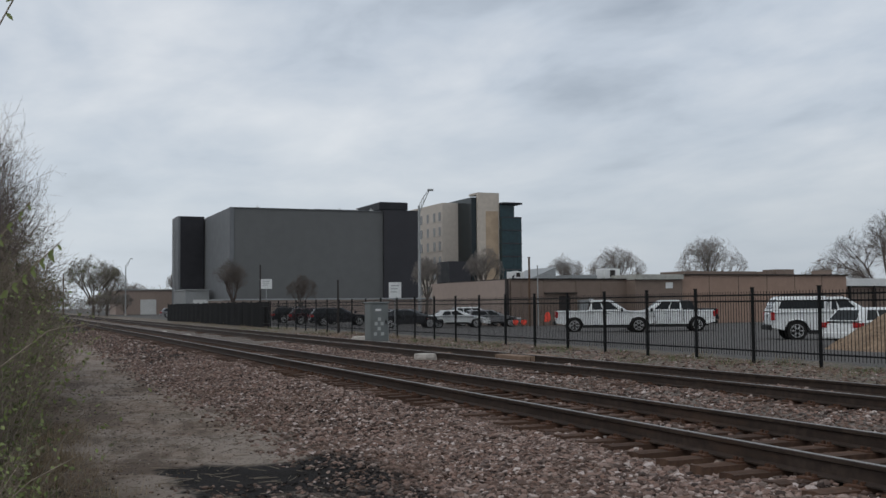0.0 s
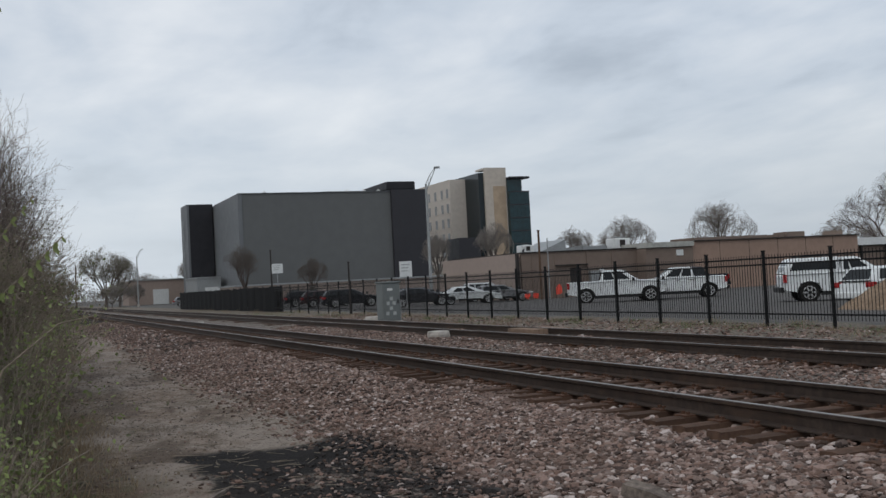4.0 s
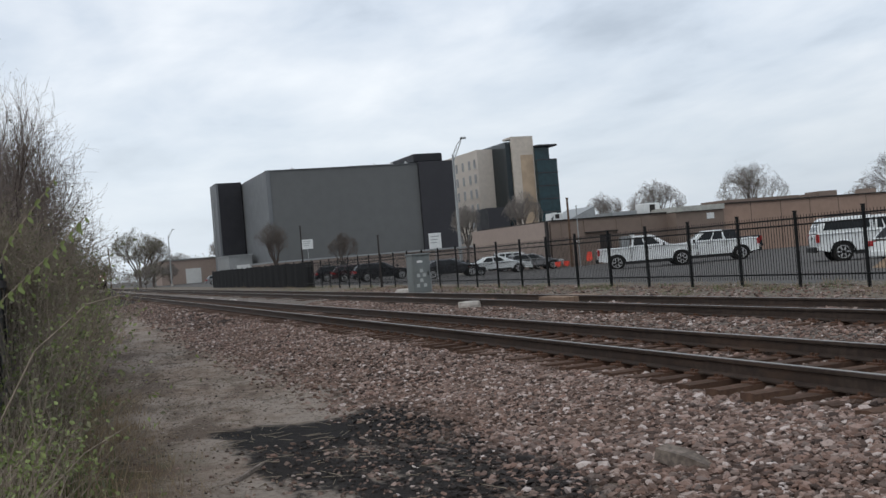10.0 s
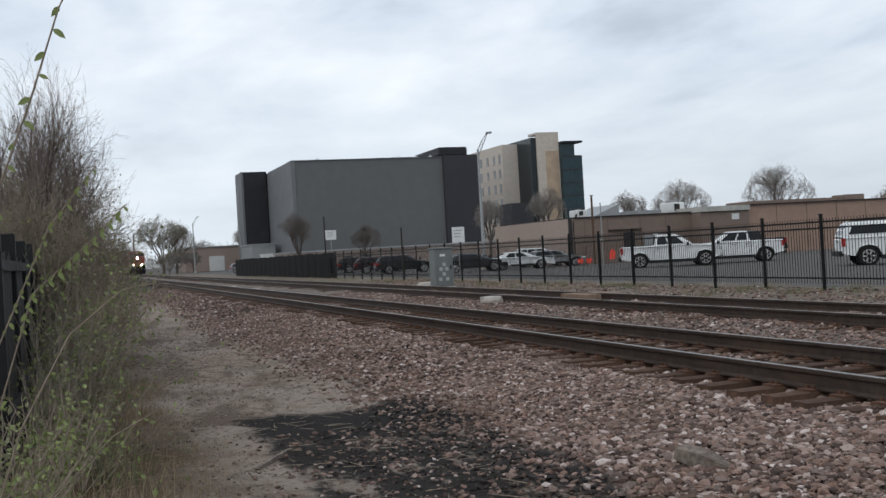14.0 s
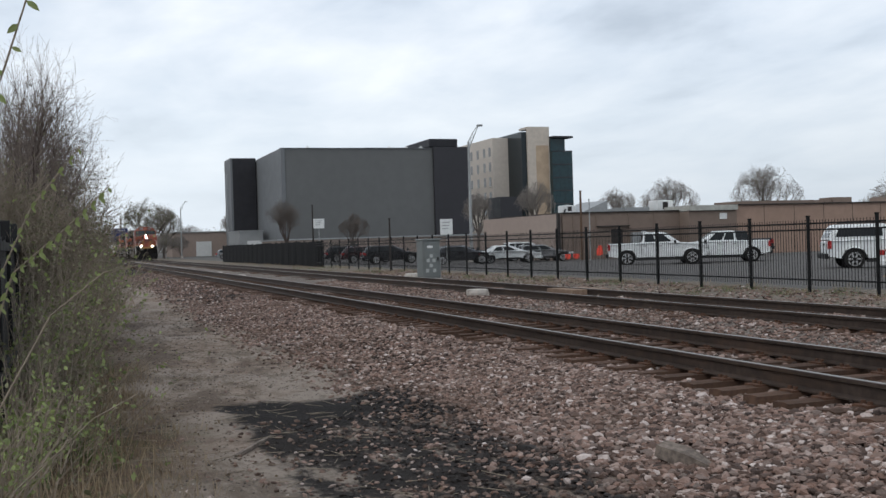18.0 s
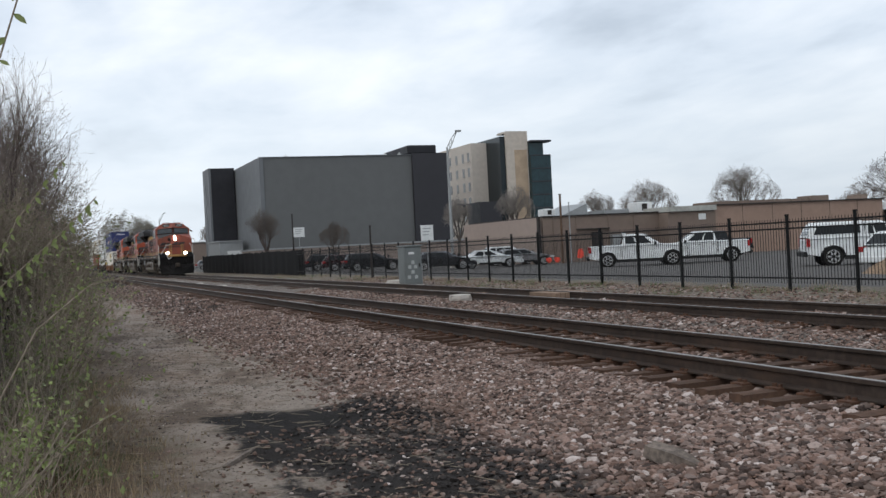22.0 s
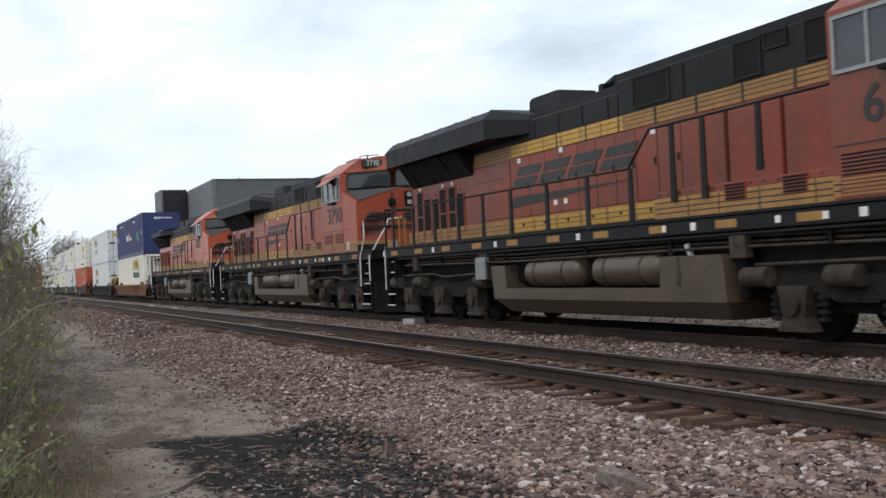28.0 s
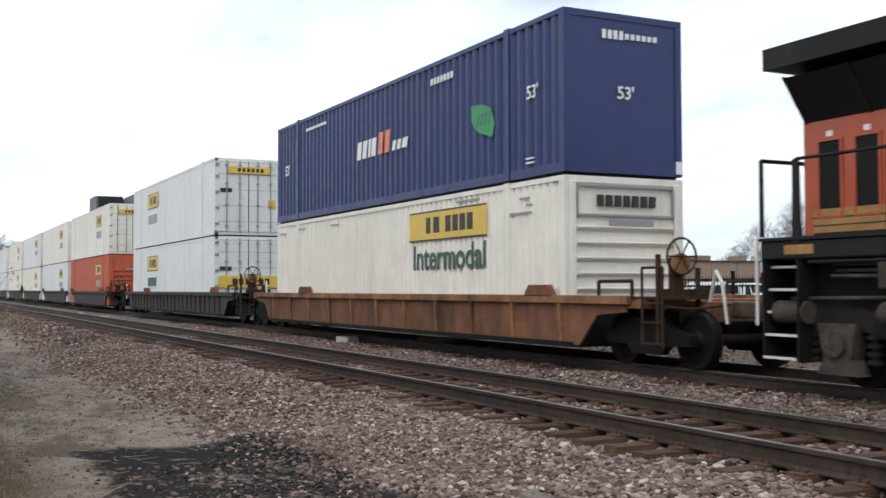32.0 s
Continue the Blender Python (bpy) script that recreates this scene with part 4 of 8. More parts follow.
        for x in (-8.1, -7.35, -6.45, -5.35):
            part("door_seam", Mesh().box(x, x + 0.015, *sorted((s * 1.47, s * 1.475)), 1.90, 2.20), ink_m, rc)
        for x in (-6.95, -5.72):
            lv = part("louvre", Mesh().box(x - 0.24, x + 0.24, *sorted((s * 1.465, s * 1.48)), 2.05, 2.31), body, rc)
            for i in range(5):
                part("slat", Mesh().box(x - 0.21, x + 0.21, *sorted((s * 1.48, s * 1.495)), 2.07 + i * 0.048, 2.094 + i * 0.048), slot_m, lv)
        for x in (-8.75, -6.1, -5.2):
            part("warning_tag", Mesh().box(x, x + 0.10, *sorted((s * 1.50, s * 1.515)), 1.67, 1.77), white_ink, fr)
        for x, z in ((-14.7, 3.42), (-12.9, 3.44), (-9.75, 3.38), (-8.1, 3.36), (-13.2, 2.42), (-12.8, 2.42)):
            part("warning_tag", Mesh().box(x, x + 0.13, *sorted((s * 0.945, s * 0.958)), z, z + 0.10), white_ink, hood, "small white placard")
        for x in (-13.9, -12.9, -12.0, -11.1):
            part("roof_seam", Mesh().box(x, x + 0.04, *sorted((s * 0.936, s * 0.943)), 3.85, 4.22), slot_m, hood)
        for x in (-8.8, -5.6):
            part("roof_seam", Mesh().box(x, x + 0.04, *sorted((s * 0.935, s * 0.945)), 3.86, 4.42), slot_m, hood)
        for i in range(7):
            part("stripe_seam", Mesh().box(-13.0 + i * 1.13, -12.96 + i * 1.13, *sorted((s * 0.945, s * 0.962)), 3.55, 3.84), ink_m, hood)
        # screens of the upper hood
        for x0, x1, z0, z1 in ((-10.2, -9.2, 3.93, 4.40), (-7.48, -6.92, 3.92, 4.42), (-6.78, -6.36, 4.24, 4.43), (-5.95, -5.35, 3.92, 4.42)):
            g = part("screen", Mesh().box(x0, x1, *sorted((s * 0.935, s * 0.95)), z0, z1), slot_m, hood, "dark ventilation screen")
            fm = Mesh()
            for a, b, c, d in ((x0 - 0.04, x1 + 0.04, z0 - 0.04, z0), (x0 - 0.04, x1 + 0.04, z1, z1 + 0.04), (x0 - 0.04, x0, z0, z1), (x1, x1 + 0.04, z0, z1)):
                fm.box(a, b, *sorted((s * 0.93, s * 0.965)), c, d)
            part("screen_frame", fm, black_m, g)
        # radiator compartment doors with tall slots
        # slots: (start, end, foot, head); tall pairs alternate with shorter ones
        slots = ((-21.1, -20.73, 1.97, 3.25), (-20.63, -20.22, 2.12, 3.05), (-20.11, -19.66, 2.12, 3.02), (-19.59, -19.22, 1.97, 3.22), (-19.03, -18.63, 1.97, 3.22),
                 (-18.56, -18.15, 2.14, 3.04), (-18.09, -17.67, 2.14, 3.02), (-17.61, -17.17, 1.97, 3.24)) if late else \
            tuple((-21.1 + i * 0.60, -20.75 + i * 0.60, 2.16, 3.12) for i in range(8))
        for x0, x1, z0, z1 in [(a + cut, b + cut, c, d) for a, b, c, d in slots if b + cut < -17.1]:
            d = part("air_slot", Mesh().box(x0, x1, *sorted((s * 0.93, s * 0.938)), z0, z1), slot_m, hood, "tall dark air slot")
            fm = Mesh().box(x0 - 0.035, x0, *sorted((s * 0.93, s * 0.953)), z0 - 0.03, z1 + 0.03).box(x1, x1 + 0.035, *sorted((s * 0.93, s * 0.953)), z0 - 0.03, z1 + 0.03)
            fm.box(x0, x1, *sorted((s * 0.93, s * 0.953)), z1, z1 + 0.03).box(x0, x1, *sorted((s * 0.93, s * 0.953)), z0 - 0.03, z0)
            if late and z1 > 3.1:
                fm.box(x0, x1, *sorted((s * 0.938, s * 0.953)), 2.60, 2.64)
            part("slot_frame", fm, body, d)
            part("slot_tag", Mesh().box((x0 + x1) / 2 - 0.05, (x0 + x1) / 2 + 0.05, *sorted((s * 0.93, s * 0.942)), z1 + 0.06, z1 + 0.13), white_ink if z1 > 3.1 else ink_m, hood)
        # Solid wedge whose near-black colour stands for shade under the radiator.
        part("intake_recess", Mesh().prism([(s * 0.94, 3.40), (s * 1.33, 3.96), (s * 0.8, 3.96), (s * 0.8, 3.40)], -21.3 + cut, -17.0, "x"), slot_m, hood, "slanted radiator intake with its shade painted in")
        for x in (-21.3 + cut, -20.25, -19.2, -18.1, -17.05):
            part("intake_rib", Mesh().prism([(s * 0.95, 3.38), (s * 1.36, 3.97), (s * 0.9, 3.97)], x - 0.02, x + 0.02, "x"), bogie_m, hood, "slanted dark intake rib")
        part("rear_panel", Mesh().box(-16.9, -15.1, *sorted((s * 0.93, s * 0.95)), 2.30, 3.50, 0.006), body, hood, "plain orange rear panel")
        part("panel_seam", Mesh().box(-16.95, -15.4, *sorted((s * 0.95, s * 0.953)), 3.16, 3.18), ink_m, hood)
    # radiator wings
    if late:
        back_x = -21.2 if number == "6524" else -21.9
        wing = [(-1.52, 3.98), (-1.52, 4.42), (-1.30, 4.62), (1.30, 4.62), (1.52, 4.42), (1.52, 3.98)]
        part("radiator", Mesh().prism(wing, back_x, -15.1, "x"), black_m, v, "wide overhanging black radiator housing")
        part("radiator_ramp", Mesh().loft([[(-15.1, y, z) for y, z in wing], [(-14.1, y * 0.62, 3.99 + (z - 3.98) * 0.62) for y, z in wing]]), black_m, v)
        for i in range(7):
            part("radiator_seam", Mesh().box(back_x + 0.3 + i * 0.95, back_x + 0.35 + i * 0.95, -1.30, 1.30, 4.62, 4.64), slot_m, v)
        part("radiator_cap", Mesh().box(back_x + 0.2, -15.3, -1.15, 1.15, 4.62, 4.67, 0.02), black_m, v)
    else:
        wing = [(-1.46, 4.08), (-1.46, 4.36), (-0.9, 4.54), (0.9, 4.54), (1.46, 4.36), (1.46, 4.08)]
        part("radiator", Mesh().prism(wing, -21.55, -17.2, "x"), black_m, v, "thin overhanging black radiator wing")
        part("radiator_ramp", Mesh().loft([[(-17.2, -1.46, 4.08), (-17.2, -1.46, 4.36), (-17.2, 1.46, 4.36), (-17.2, 1.46, 4.08)],
                                           [(-15.6, -0.9, 4.1), (-15.6, -0.9, 4.36), (-15.6, 0.9, 4.36), (-15.6, 0.9, 4.1)]]), black_m, v)
    ex = -14.3 if late else -15.4
    stack = part("exhaust_box", Mesh().prism([(ex - 0.75, 4.3), (ex - 0.66, 4.80), (ex - 0.55, 4.85), (ex + 0.6, 4.85), (ex + 0.75, 4.3)], -0.45, 0.45), black_m, v, "black exhaust stack on the hood")
    part("stack_mouth", Mesh().box(ex - 0.45, ex + 0.45, -0.3, 0.3, 4.84, 4.87), slot_m, stack)
    hx = -11.9 if late else -13.1
    horn = Mesh()
    for i, y in enumerate((-0.5, -0.25, 0.05)):
        horn.tube((hx + 0.1, y, 4.60), (hx + 0.5 + 0.08 * i, y, 4.64), 0.045, 8, 0.10)
    part("horn", horn.box(hx, hx + 0.15, -0.6, 0.15, 4.34, 4.62), black_m, v, "three-bell air horn")
    if not late:    # soot-black flames of peeled paint on the hood top
        for i in range(3):
            x = -9.1 + i * 1.2
            part("faded_wedge", Mesh().prism([(x, 3.86), (x + 0.34, 3.86), (x + 0.62, 4.42), (x + 0.48, 4.42)], -0.943, -0.93), paint("faded_grey_primer", (0.09, 0.09, 0.092), 0.6, 0, 0.3, 6), hood, "slanted grey worn patch")
        for x in (-13.3, -12.2, -11.3, -9.4):
            part("peeled_streak", Mesh().prism([(x, 2.9), (x + 0.10, 2.85), (x + 0.16, 3.80), (x + 0.05, 3.82)], -0.952, -0.93), paint("bare_primer_streak", (0.40, 0.32, 0.27), 0.7, 0, 0.3, 6, 0.4), hood, "pale peeled paint streak")
    # cab
    cab = [(-1.53, 1.88), (-1.53, 4.28), (-0.95, 4.70), (0.0, 4.74), (0.95, 4.70), (1.53, 4.28), (1.53, 1.88), (0.0, 1.88)]
    front = [(-2.93, -1.53, 1.88), (-2.93, -1.53, 4.26), (-2.92, -0.95, 4.68), (-2.80, 0.0, 4.73), (-2.92, 0.95, 4.68), (-2.93, 1.53, 4.26), (-2.93, 1.53, 1.88), (-2.58, 0.0, 1.88)]
    cb = part("cab", Mesh().loft([[(-4.95, y, z) for y, z in cab], front]), body, v, "orange cab shell")
    for s in (-1, 1):
        brow = [[(-2.90, s * 0.98, 4.68), (-2.74, 0.0, 4.74), (-2.52, 0.0, 4.36), (-2.86, s * 1.38, 4.28)], [(-3.2, s * 0.98, 4.6), (-3.1, 0.0, 4.66), (-2.75, 0.0, 4.22), (-3.1, s * 1.38, 4.2)]]
        part("cab_brow", Mesh().loft(brow), body, cb)
        part("grab_iron", Mesh().pipe([(-2.80, s * 0.95, 4.70), (-2.80, s * 0.9, 4.78), (-2.95, s * 0.3, 4.84), (-2.95, s * 0.25, 4.74)], 0.014), body, cb)
    hump = [(0.62 * math.cos(math.pi * i / 10), 4.70 + 0.10 * math.sin(math.pi * i / 10)) for i in range(11)]
    part("roof_hump", Mesh().prism(hump, -3.9, -2.9, "x"), body, cb, "low rounded roof hump between the number boards")
    for x, y, h in ((-3.6, -0.4, 0.16), (-3.9, 0.3, 0.22), (-4.3, -0.2, 0.14)):
        part("antenna", Mesh().tube((x, y, 4.72), (x, y, 4.76 + h), 0.03, 8, 0.015), slot_m, cb)
    part("roof_hatch", Mesh().prism([(-4.7, 4.70), (-4.5, 4.80), (-3.6, 4.80), (-3.4, 4.70)], -0.8, 0.8), body, cb)
    for s in (-1, 1):
        w = part("side_window", Mesh().box(-4.25, -3.30, *sorted((s * 1.53, s * 1.538)), 3.52, 4.14), cab_glass, cb, "sliding cab side window")
        fm = Mesh()
        for a, b, c, d in ((-4.86, -3.06, 3.46, 3.51), (-4.86, -3.06, 4.15, 4.20), (-4.86, -4.81, 3.51, 4.15), (-4.29, -4.24, 3.51, 4.15), (-3.33, -3.28, 3.51, 4.15), (-3.11, -3.06, 3.51, 4.15)):
            fm.box(a, b, *sorted((s * 1.53, s * 1.56)), c, d)
        part("window_frame", fm, grey_m, w, "pale metal window frame")
        part("wing_pane", Mesh().box(-4.80, -4.30, *sorted((s * 1.53, s * 1.536)), 3.52, 4.14), cab_glass, w)
        part("front_pane", Mesh().box(-3.27, -3.12, *sorted((s * 1.53, s * 1.536)), 3.52, 4.14), cab_glass, w)
        part("mirror_post", Mesh().box(-3.72, -3.66, *sorted((s * 1.54, s * 1.57)), 3.53, 3.98), hand_m, w)
        if number != "6524" or s > 0:
            part("sunshade", Mesh().loft([[(-4.55, s * 1.54, 4.22), (-3.2, s * 1.54, 4.22)], [(-4.40, s * 1.90, 3.98), (-3.40, s * 1.90, 3.98)], [(-4.40, s * 1.90, 3.96), (-3.40, s * 1.90, 3.96)],
                                          [(-4.55, s * 1.54, 4.19), (-3.2, s * 1.54, 4.19)]], False, False), body, cb, "open orange sunshade flap")
        part("armrest", Mesh().box(-4.05, -3.5, *sorted((s * 1.53, s * 1.64)), 3.38, 3.44), slot_m, cb)
        part("cab_line", Mesh().box(-4.9, -2.55, *sorted((s * 1.53, s * 1.535)), 2.55, 2.57), ink_m, cb)
        for x0, x1 in ((-4.82, -3.95), (-3.65, -2.85)):
            if late:
                lv = part("cab_louvre", Mesh().box(x0, x1, *sorted((s * 1.53, s * 1.545)), 1.90, 2.50), body, cb, "fine louvred panel")
                for i in range(11):
                    part("slat", Mesh().box(x0 + 0.03, x1 - 0.03, *sorted((s * 1.545, s * 1.552)), 1.93 + i * 0.05, 1.952 + i * 0.05), dull_m if i < 5 else slot_m, lv)
        part("cab_stripe", Mesh().box(-4.95, -1.62, *sorted((s * 1.53, s * 1.54)), 1.92, 2.19), dull_m, cb, "faded yellow cab stripe")
        part("white_plate", Mesh().box(-2.55, -2.28, *sorted((s * 1.54, s * 1.55)), 1.95, 2.19), cream_m, cb, "pale primer plate")
        for z in (1.99, 2.07):
            part("stripe_line", Mesh().box(-4.95, -1.62, *sorted((s * 1.54, s * 1.545)), z, z + 0.02), ink_m, cb)
        words(number, 0.66, ink_m, cb, SIDE(-3.68 if late else -4.33, -1.534, 3.0 if late else 3.1) if s < 0 else pose(-3.68 if late else -4.33, 1.534, 3.0, 90, 0, 180), "road_number", 1.12)
    # wide nose
    low = [(-2.9, -1.53, 1.88), (-1.58, -1.53, 1.88), (-1.26, -0.55, 1.88), (-1.26, 0.55, 1.88), (-1.58, 1.53, 1.88), (-3.0, 1.53, 1.88)]
    up = [(-2.9, -1.53, 3.72), (-1.58, -1.53, 3.29), (-1.36, -0.30, 3.68), (-1.36, 0.30, 3.68), (-1.58, 1.53, 3.29), (-2.9, 1.53, 3.72)]
    ns = part("nose", Mesh().loft([low, up]), body, v, "wide orange nose")
    for s in (-1, 1):
        glare = [(-2.86, s * 1.42, 3.725), (-2.55, s * 0.02, 3.80), (-1.50, s * 0.02, 3.70), (-1.47, s * 0.28, 3.685), (-1.68, s * 1.42, 3.345)]
        part("anti_glare", Mesh().loft([glare, [(x, y, z + 0.015) for x, y, z in glare]]), glare_m, ns, "dark grey anti-glare panel")
        out = lambda k: [(-2.56 + k, s * 0.10, 3.86), (-2.88 + k, s * 1.36, 3.80), (-2.89 + k, s * 1.35, 4.14), (-2.86 + k, s * 1.26, 4.24), (-2.58 + k, s * 0.16, 4.30), (-2.56 + k, s * 0.10, 4.22)]
        ws = part("windshield", Mesh().loft([out(0.0), out(0.035)]), cab_glass, cb, "rounded windshield pane")
        part("windshield_rim", Mesh().pipe([*out(0.03), out(0.03)[0]], 0.028), ink_m, ws)
        part("wiper", Mesh().pipe([(-2.60, s * 0.42, 4.30), (-2.68, s * 0.70, 4.02)], 0.012), ink_m, ws)
        part("wiper_arm", Mesh().pipe([(-2.50, s * 0.15, 3.84), (-2.62, s * 0.70, 3.90), (-2.70, s * 0.95, 3.86)], 0.014), ink_m, ws)
        nb = part("number_board", Mesh().box(-2.98, -2.68, *sorted((s * 0.26, s * 0.88)), 4.42, 4.68, 0.02), ink_m, cb, "black number board")
        words(number, 0.25, board_ink, nb, FRONT(-2.675, s * 0.57, 4.55), "board_number", 0.85)
        part("nose_stripe", Mesh().loft([[(-1.585, s * 1.535, 2.06), (-1.585, s * 1.535, 2.17), (-1.252, s * 0.55, 2.17), (-1.252, s * 0.55, 2.06)],
                                         [(-1.56, s * 1.535, 2.06), (-1.56, s * 1.535, 2.17), (-1.24, s * 0.55, 2.17), (-1.24, s * 0.55, 2.06)]]), dull_m, ns, "yellow nose stripe")
        part("nose_base", Mesh().loft([[(-1.585, s * 1.535, 1.88), (-1.585, s * 1.535, 2.06), (-1.252, s * 0.55, 2.06), (-1.252, s * 0.55, 1.88)],
                                       [(-1.562, s * 1.535, 1.88), (-1.562, s * 1.535, 2.06), (-1.242, s * 0.55, 2.06), (-1.242, s * 0.55, 1.88)]]), black_m, ns)
        # ditch lamps, steps, handrails
        dl = part("ditch_lamp", Mesh().box(-0.72, -0.55, s * 0.78 - 0.16, s * 0.78 + 0.16, 1.86, 2.14, 0.02), dull_m, v, "ditch lamp housing")
        part("lamp_lens", Mesh().tube((-0.55, s * 0.78, 2.0), (-0.53, s * 0.78, 2.0), 0.11, 16), lamp_on if on else lamp_off, dl)
        stair(v, -1.40, -0.70, s, True)
        stair(v, -21.55, -20.95, s, False)
        part("grab_rail", Mesh().pipe([(-0.62, s * 1.52, 0.95), (-0.62, s * 1.52, 1.70), (-0.95, s * 1.40, 2.25), (-0.95, s * 1.35, 2.72), (-1.0, s * 1.2, 2.80)] if s > 0 else
                                      [(-0.66, s * 1.52, 1.0), (-0.66, s * 1.52, 1.68), (-0.72, s * 0.95, 2.55), (-0.72, s * 0.88, 2.74), (-0.72, s * 0.45, 2.78)], 0.024), hand_m, v, "bent white handrail")
        part("grab_rail", Mesh().pipe([(-1.42, s * 1.53, 0.85), (-1.42, s * 1.53, 1.68), (-1.10, s * 1.50, 2.22), (-1.10, s * 1.50, 2.72)], 0.024), hand_m, v, "bent white handrail")
        part("end_post", Mesh().box(-0.61, -0.55, s * 0.44 - 0.035, s * 0.44 + 0.035, 1.88, 2.78).box(-0.61, -0.55, s * 0.60 - 0.02, s * 0.60 + 0.02, 1.88, 2.78).box(-0.61, -0.55, *sorted((s * 0.44, s * 0.60)), 2.72, 2.78), dull_m, v, "dull yellow front platform frame")
    part("headlamp_housing", Mesh().box(-1.40, -1.245, -0.10, 0.10, 3.15, 3.59, 0.02), slot_m, ns, "black headlamp housing")
    for z in (3.26, 3.48):
        part("headlamp", Mesh().tube((-1.235, 0, z), (-1.215, 0, z), 0.09 if on else 0.07, 16), lamp_on if on else lamp_off, ns)
    part("nose_vent", Mesh().box(-1.36, -1.245, -0.64, -0.40, 3.14, 3.38, 0.05), slot_m, ns, "dark square nose vent")
    # brand mark on nose and flanks as slanted plain blocks, each split by a slit
    def block(p0, p1, z0, z1, lean, lo, hi, axis, owner, label="black slanted mark"):
        """A slanted block along the axis split by a narrow level slit."""
        w, h = p1 - p0, z1 - z0
        at = lambda u, v: (p0 + w * u + lean * v, z0 + h * v)
        m = Mesh()
        for u0, u1, v0, v1 in ((0.0, 1.0, 0.0, 0.44), (0.0, 1.0, 0.56, 1.0)):
            m.prism([at(u0, v0), at(u1, v0), at(u1, v1), at(u0, v1)], lo, hi, axis)
        return part("mark", m, ink_m, owner, label)
    for y0, y1 in ((-1.36, -0.93), (-0.84, -0.40), (-0.30, 0.16), (0.26, 0.70)):
        inner = abs((y0 + y1) / 2) < 0.6
        block(y0, y1, 2.74, 2.97, 0.18, -1.40 if inner else -1.54, -1.245 if inner else -1.33, "x", ns)
    part("mark_swoosh", Mesh().prism([(-1.45, 2.50), (-0.55, 2.50), (-0.55, 2.60), (-1.38, 2.60)], -1.54, -1.33, "x"), ink_m, ns)
    part("mark_swoosh", Mesh().prism([(-0.50, 2.51), (1.0, 2.60), (-0.50, 2.60)], -1.40, -1.245, "x"), ink_m, ns)
    part("nose_seam", Mesh().box(-1.37, -1.252, -0.52, -0.50, 2.25, 3.55), ink_m, ns)
    x0, x1, z0, z1 = {"6524": (-15.0, -10.3, 2.92, 3.33), "3790": (-14.75, -11.4, 2.90, 3.27), "5282": (-16.2, -11.6, 2.98, 3.38)}[number]
    step = (x1 - x0) / 4
    for s in (-1, 1):
        lo, hi = sorted((s * 0.945, s * 0.953))
        for i in range(4):
            block(x0 + step * i, x0 + step * (i + 0.86), z0, z1, 0.36, lo, hi, "y", hood, "plain black slanted block")
        part("mark_swoosh", Mesh().prism([(x0 - 0.25, z0 - 0.45), (x0 + 0.10, z0 - 0.20), (x1 - 0.15, z0 - 0.24), (x1 - 1.2, z0 - 0.28)], lo, hi), ink_m, hood)
    # tank, reservoirs
    prof = [(-15.2, 1.26), (-14.55, 1.26), (-14.5, 0.78), (-8.98, 0.78), (-8.93, 1.28), (-7.42, 1.28), (-7.36, 1.22), (-7.28, 0.56), (-15.1, 0.56)]
    tk = part("fuel_tank", Mesh().prism(prof, -1.45, 1.45), tank_m, v, "dusty brown fuel tank")
    part("tank_belly", Mesh().loft([[(-15.1, -1.45, 0.56), (-7.28, -1.45, 0.56), (-7.28, 1.45, 0.56), (-15.1, 1.45, 0.56)], [(-14.8, -1.16, 0.28), (-7.5, -1.16, 0.28), (-7.5, 1.16, 0.28), (-14.8, 1.16, 0.28)]]), tank_m, tk)
    part("equipment_box", Mesh().box(-7.2, -6.98, -1.3, 1.3, 0.6, 1.55, 0.03), under_m, v)
    part("tank_core", Mesh().box(-14.52, -8.95, -0.85, 0.85, 0.75, 1.5), slot_m, tk)
    for s in (-1, 1):
        for x0, x1 in ((-13.75, -11.62), (-11.15, -9.02)):
            bulge = ((x0, 0.06), (x0 + 0.03, 0.17), (x0 + 0.12, 0.265), (x0 + 0.2, 0.285), (x1 - 0.2, 0.285), (x1 - 0.12, 0.265), (x1 - 0.03, 0.17), (x1, 0.06))
            m = Mesh().loft([[(x, s * 1.2 + q * math.cos(i * math.pi / 10), 1.09 + q * math.sin(i * math.pi / 10)) for i in range(20)] for x, q in bulge], smooth=True)
            part("air_reservoir", m, tank_m, tk, "dusty cylindrical air reservoir")
            for x in (x0 + 0.5, x1 - 0.5):
                part("strap", Mesh().tube((x - 0.03, s * 1.2, 1.09), (x + 0.03, s * 1.2, 1.09), 0.293, 20), truck_m, tk)
        part("filler", Mesh().tube((-8.7, s * 1.38, 1.28), (-8.7, s * 1.38, 1.42), 0.06), steel_m, tk)
        part("filler_cap", Mesh().tube((-8.3, s * 1.3, 1.28), (-8.3, s * 1.38, 1.46), 0.05), hand_m, tk)
        part("tank_seam", Mesh().box(-8.5, -8.4, *sorted((s * 1.45, s * 1.456)), 0.80, 1.26), truck_m, tk)
    bogie(v, (-6.05, -4.0, -2.25), -4.1)
    bogie(v, (-20.5, -18.45, -16.5), -18.45)
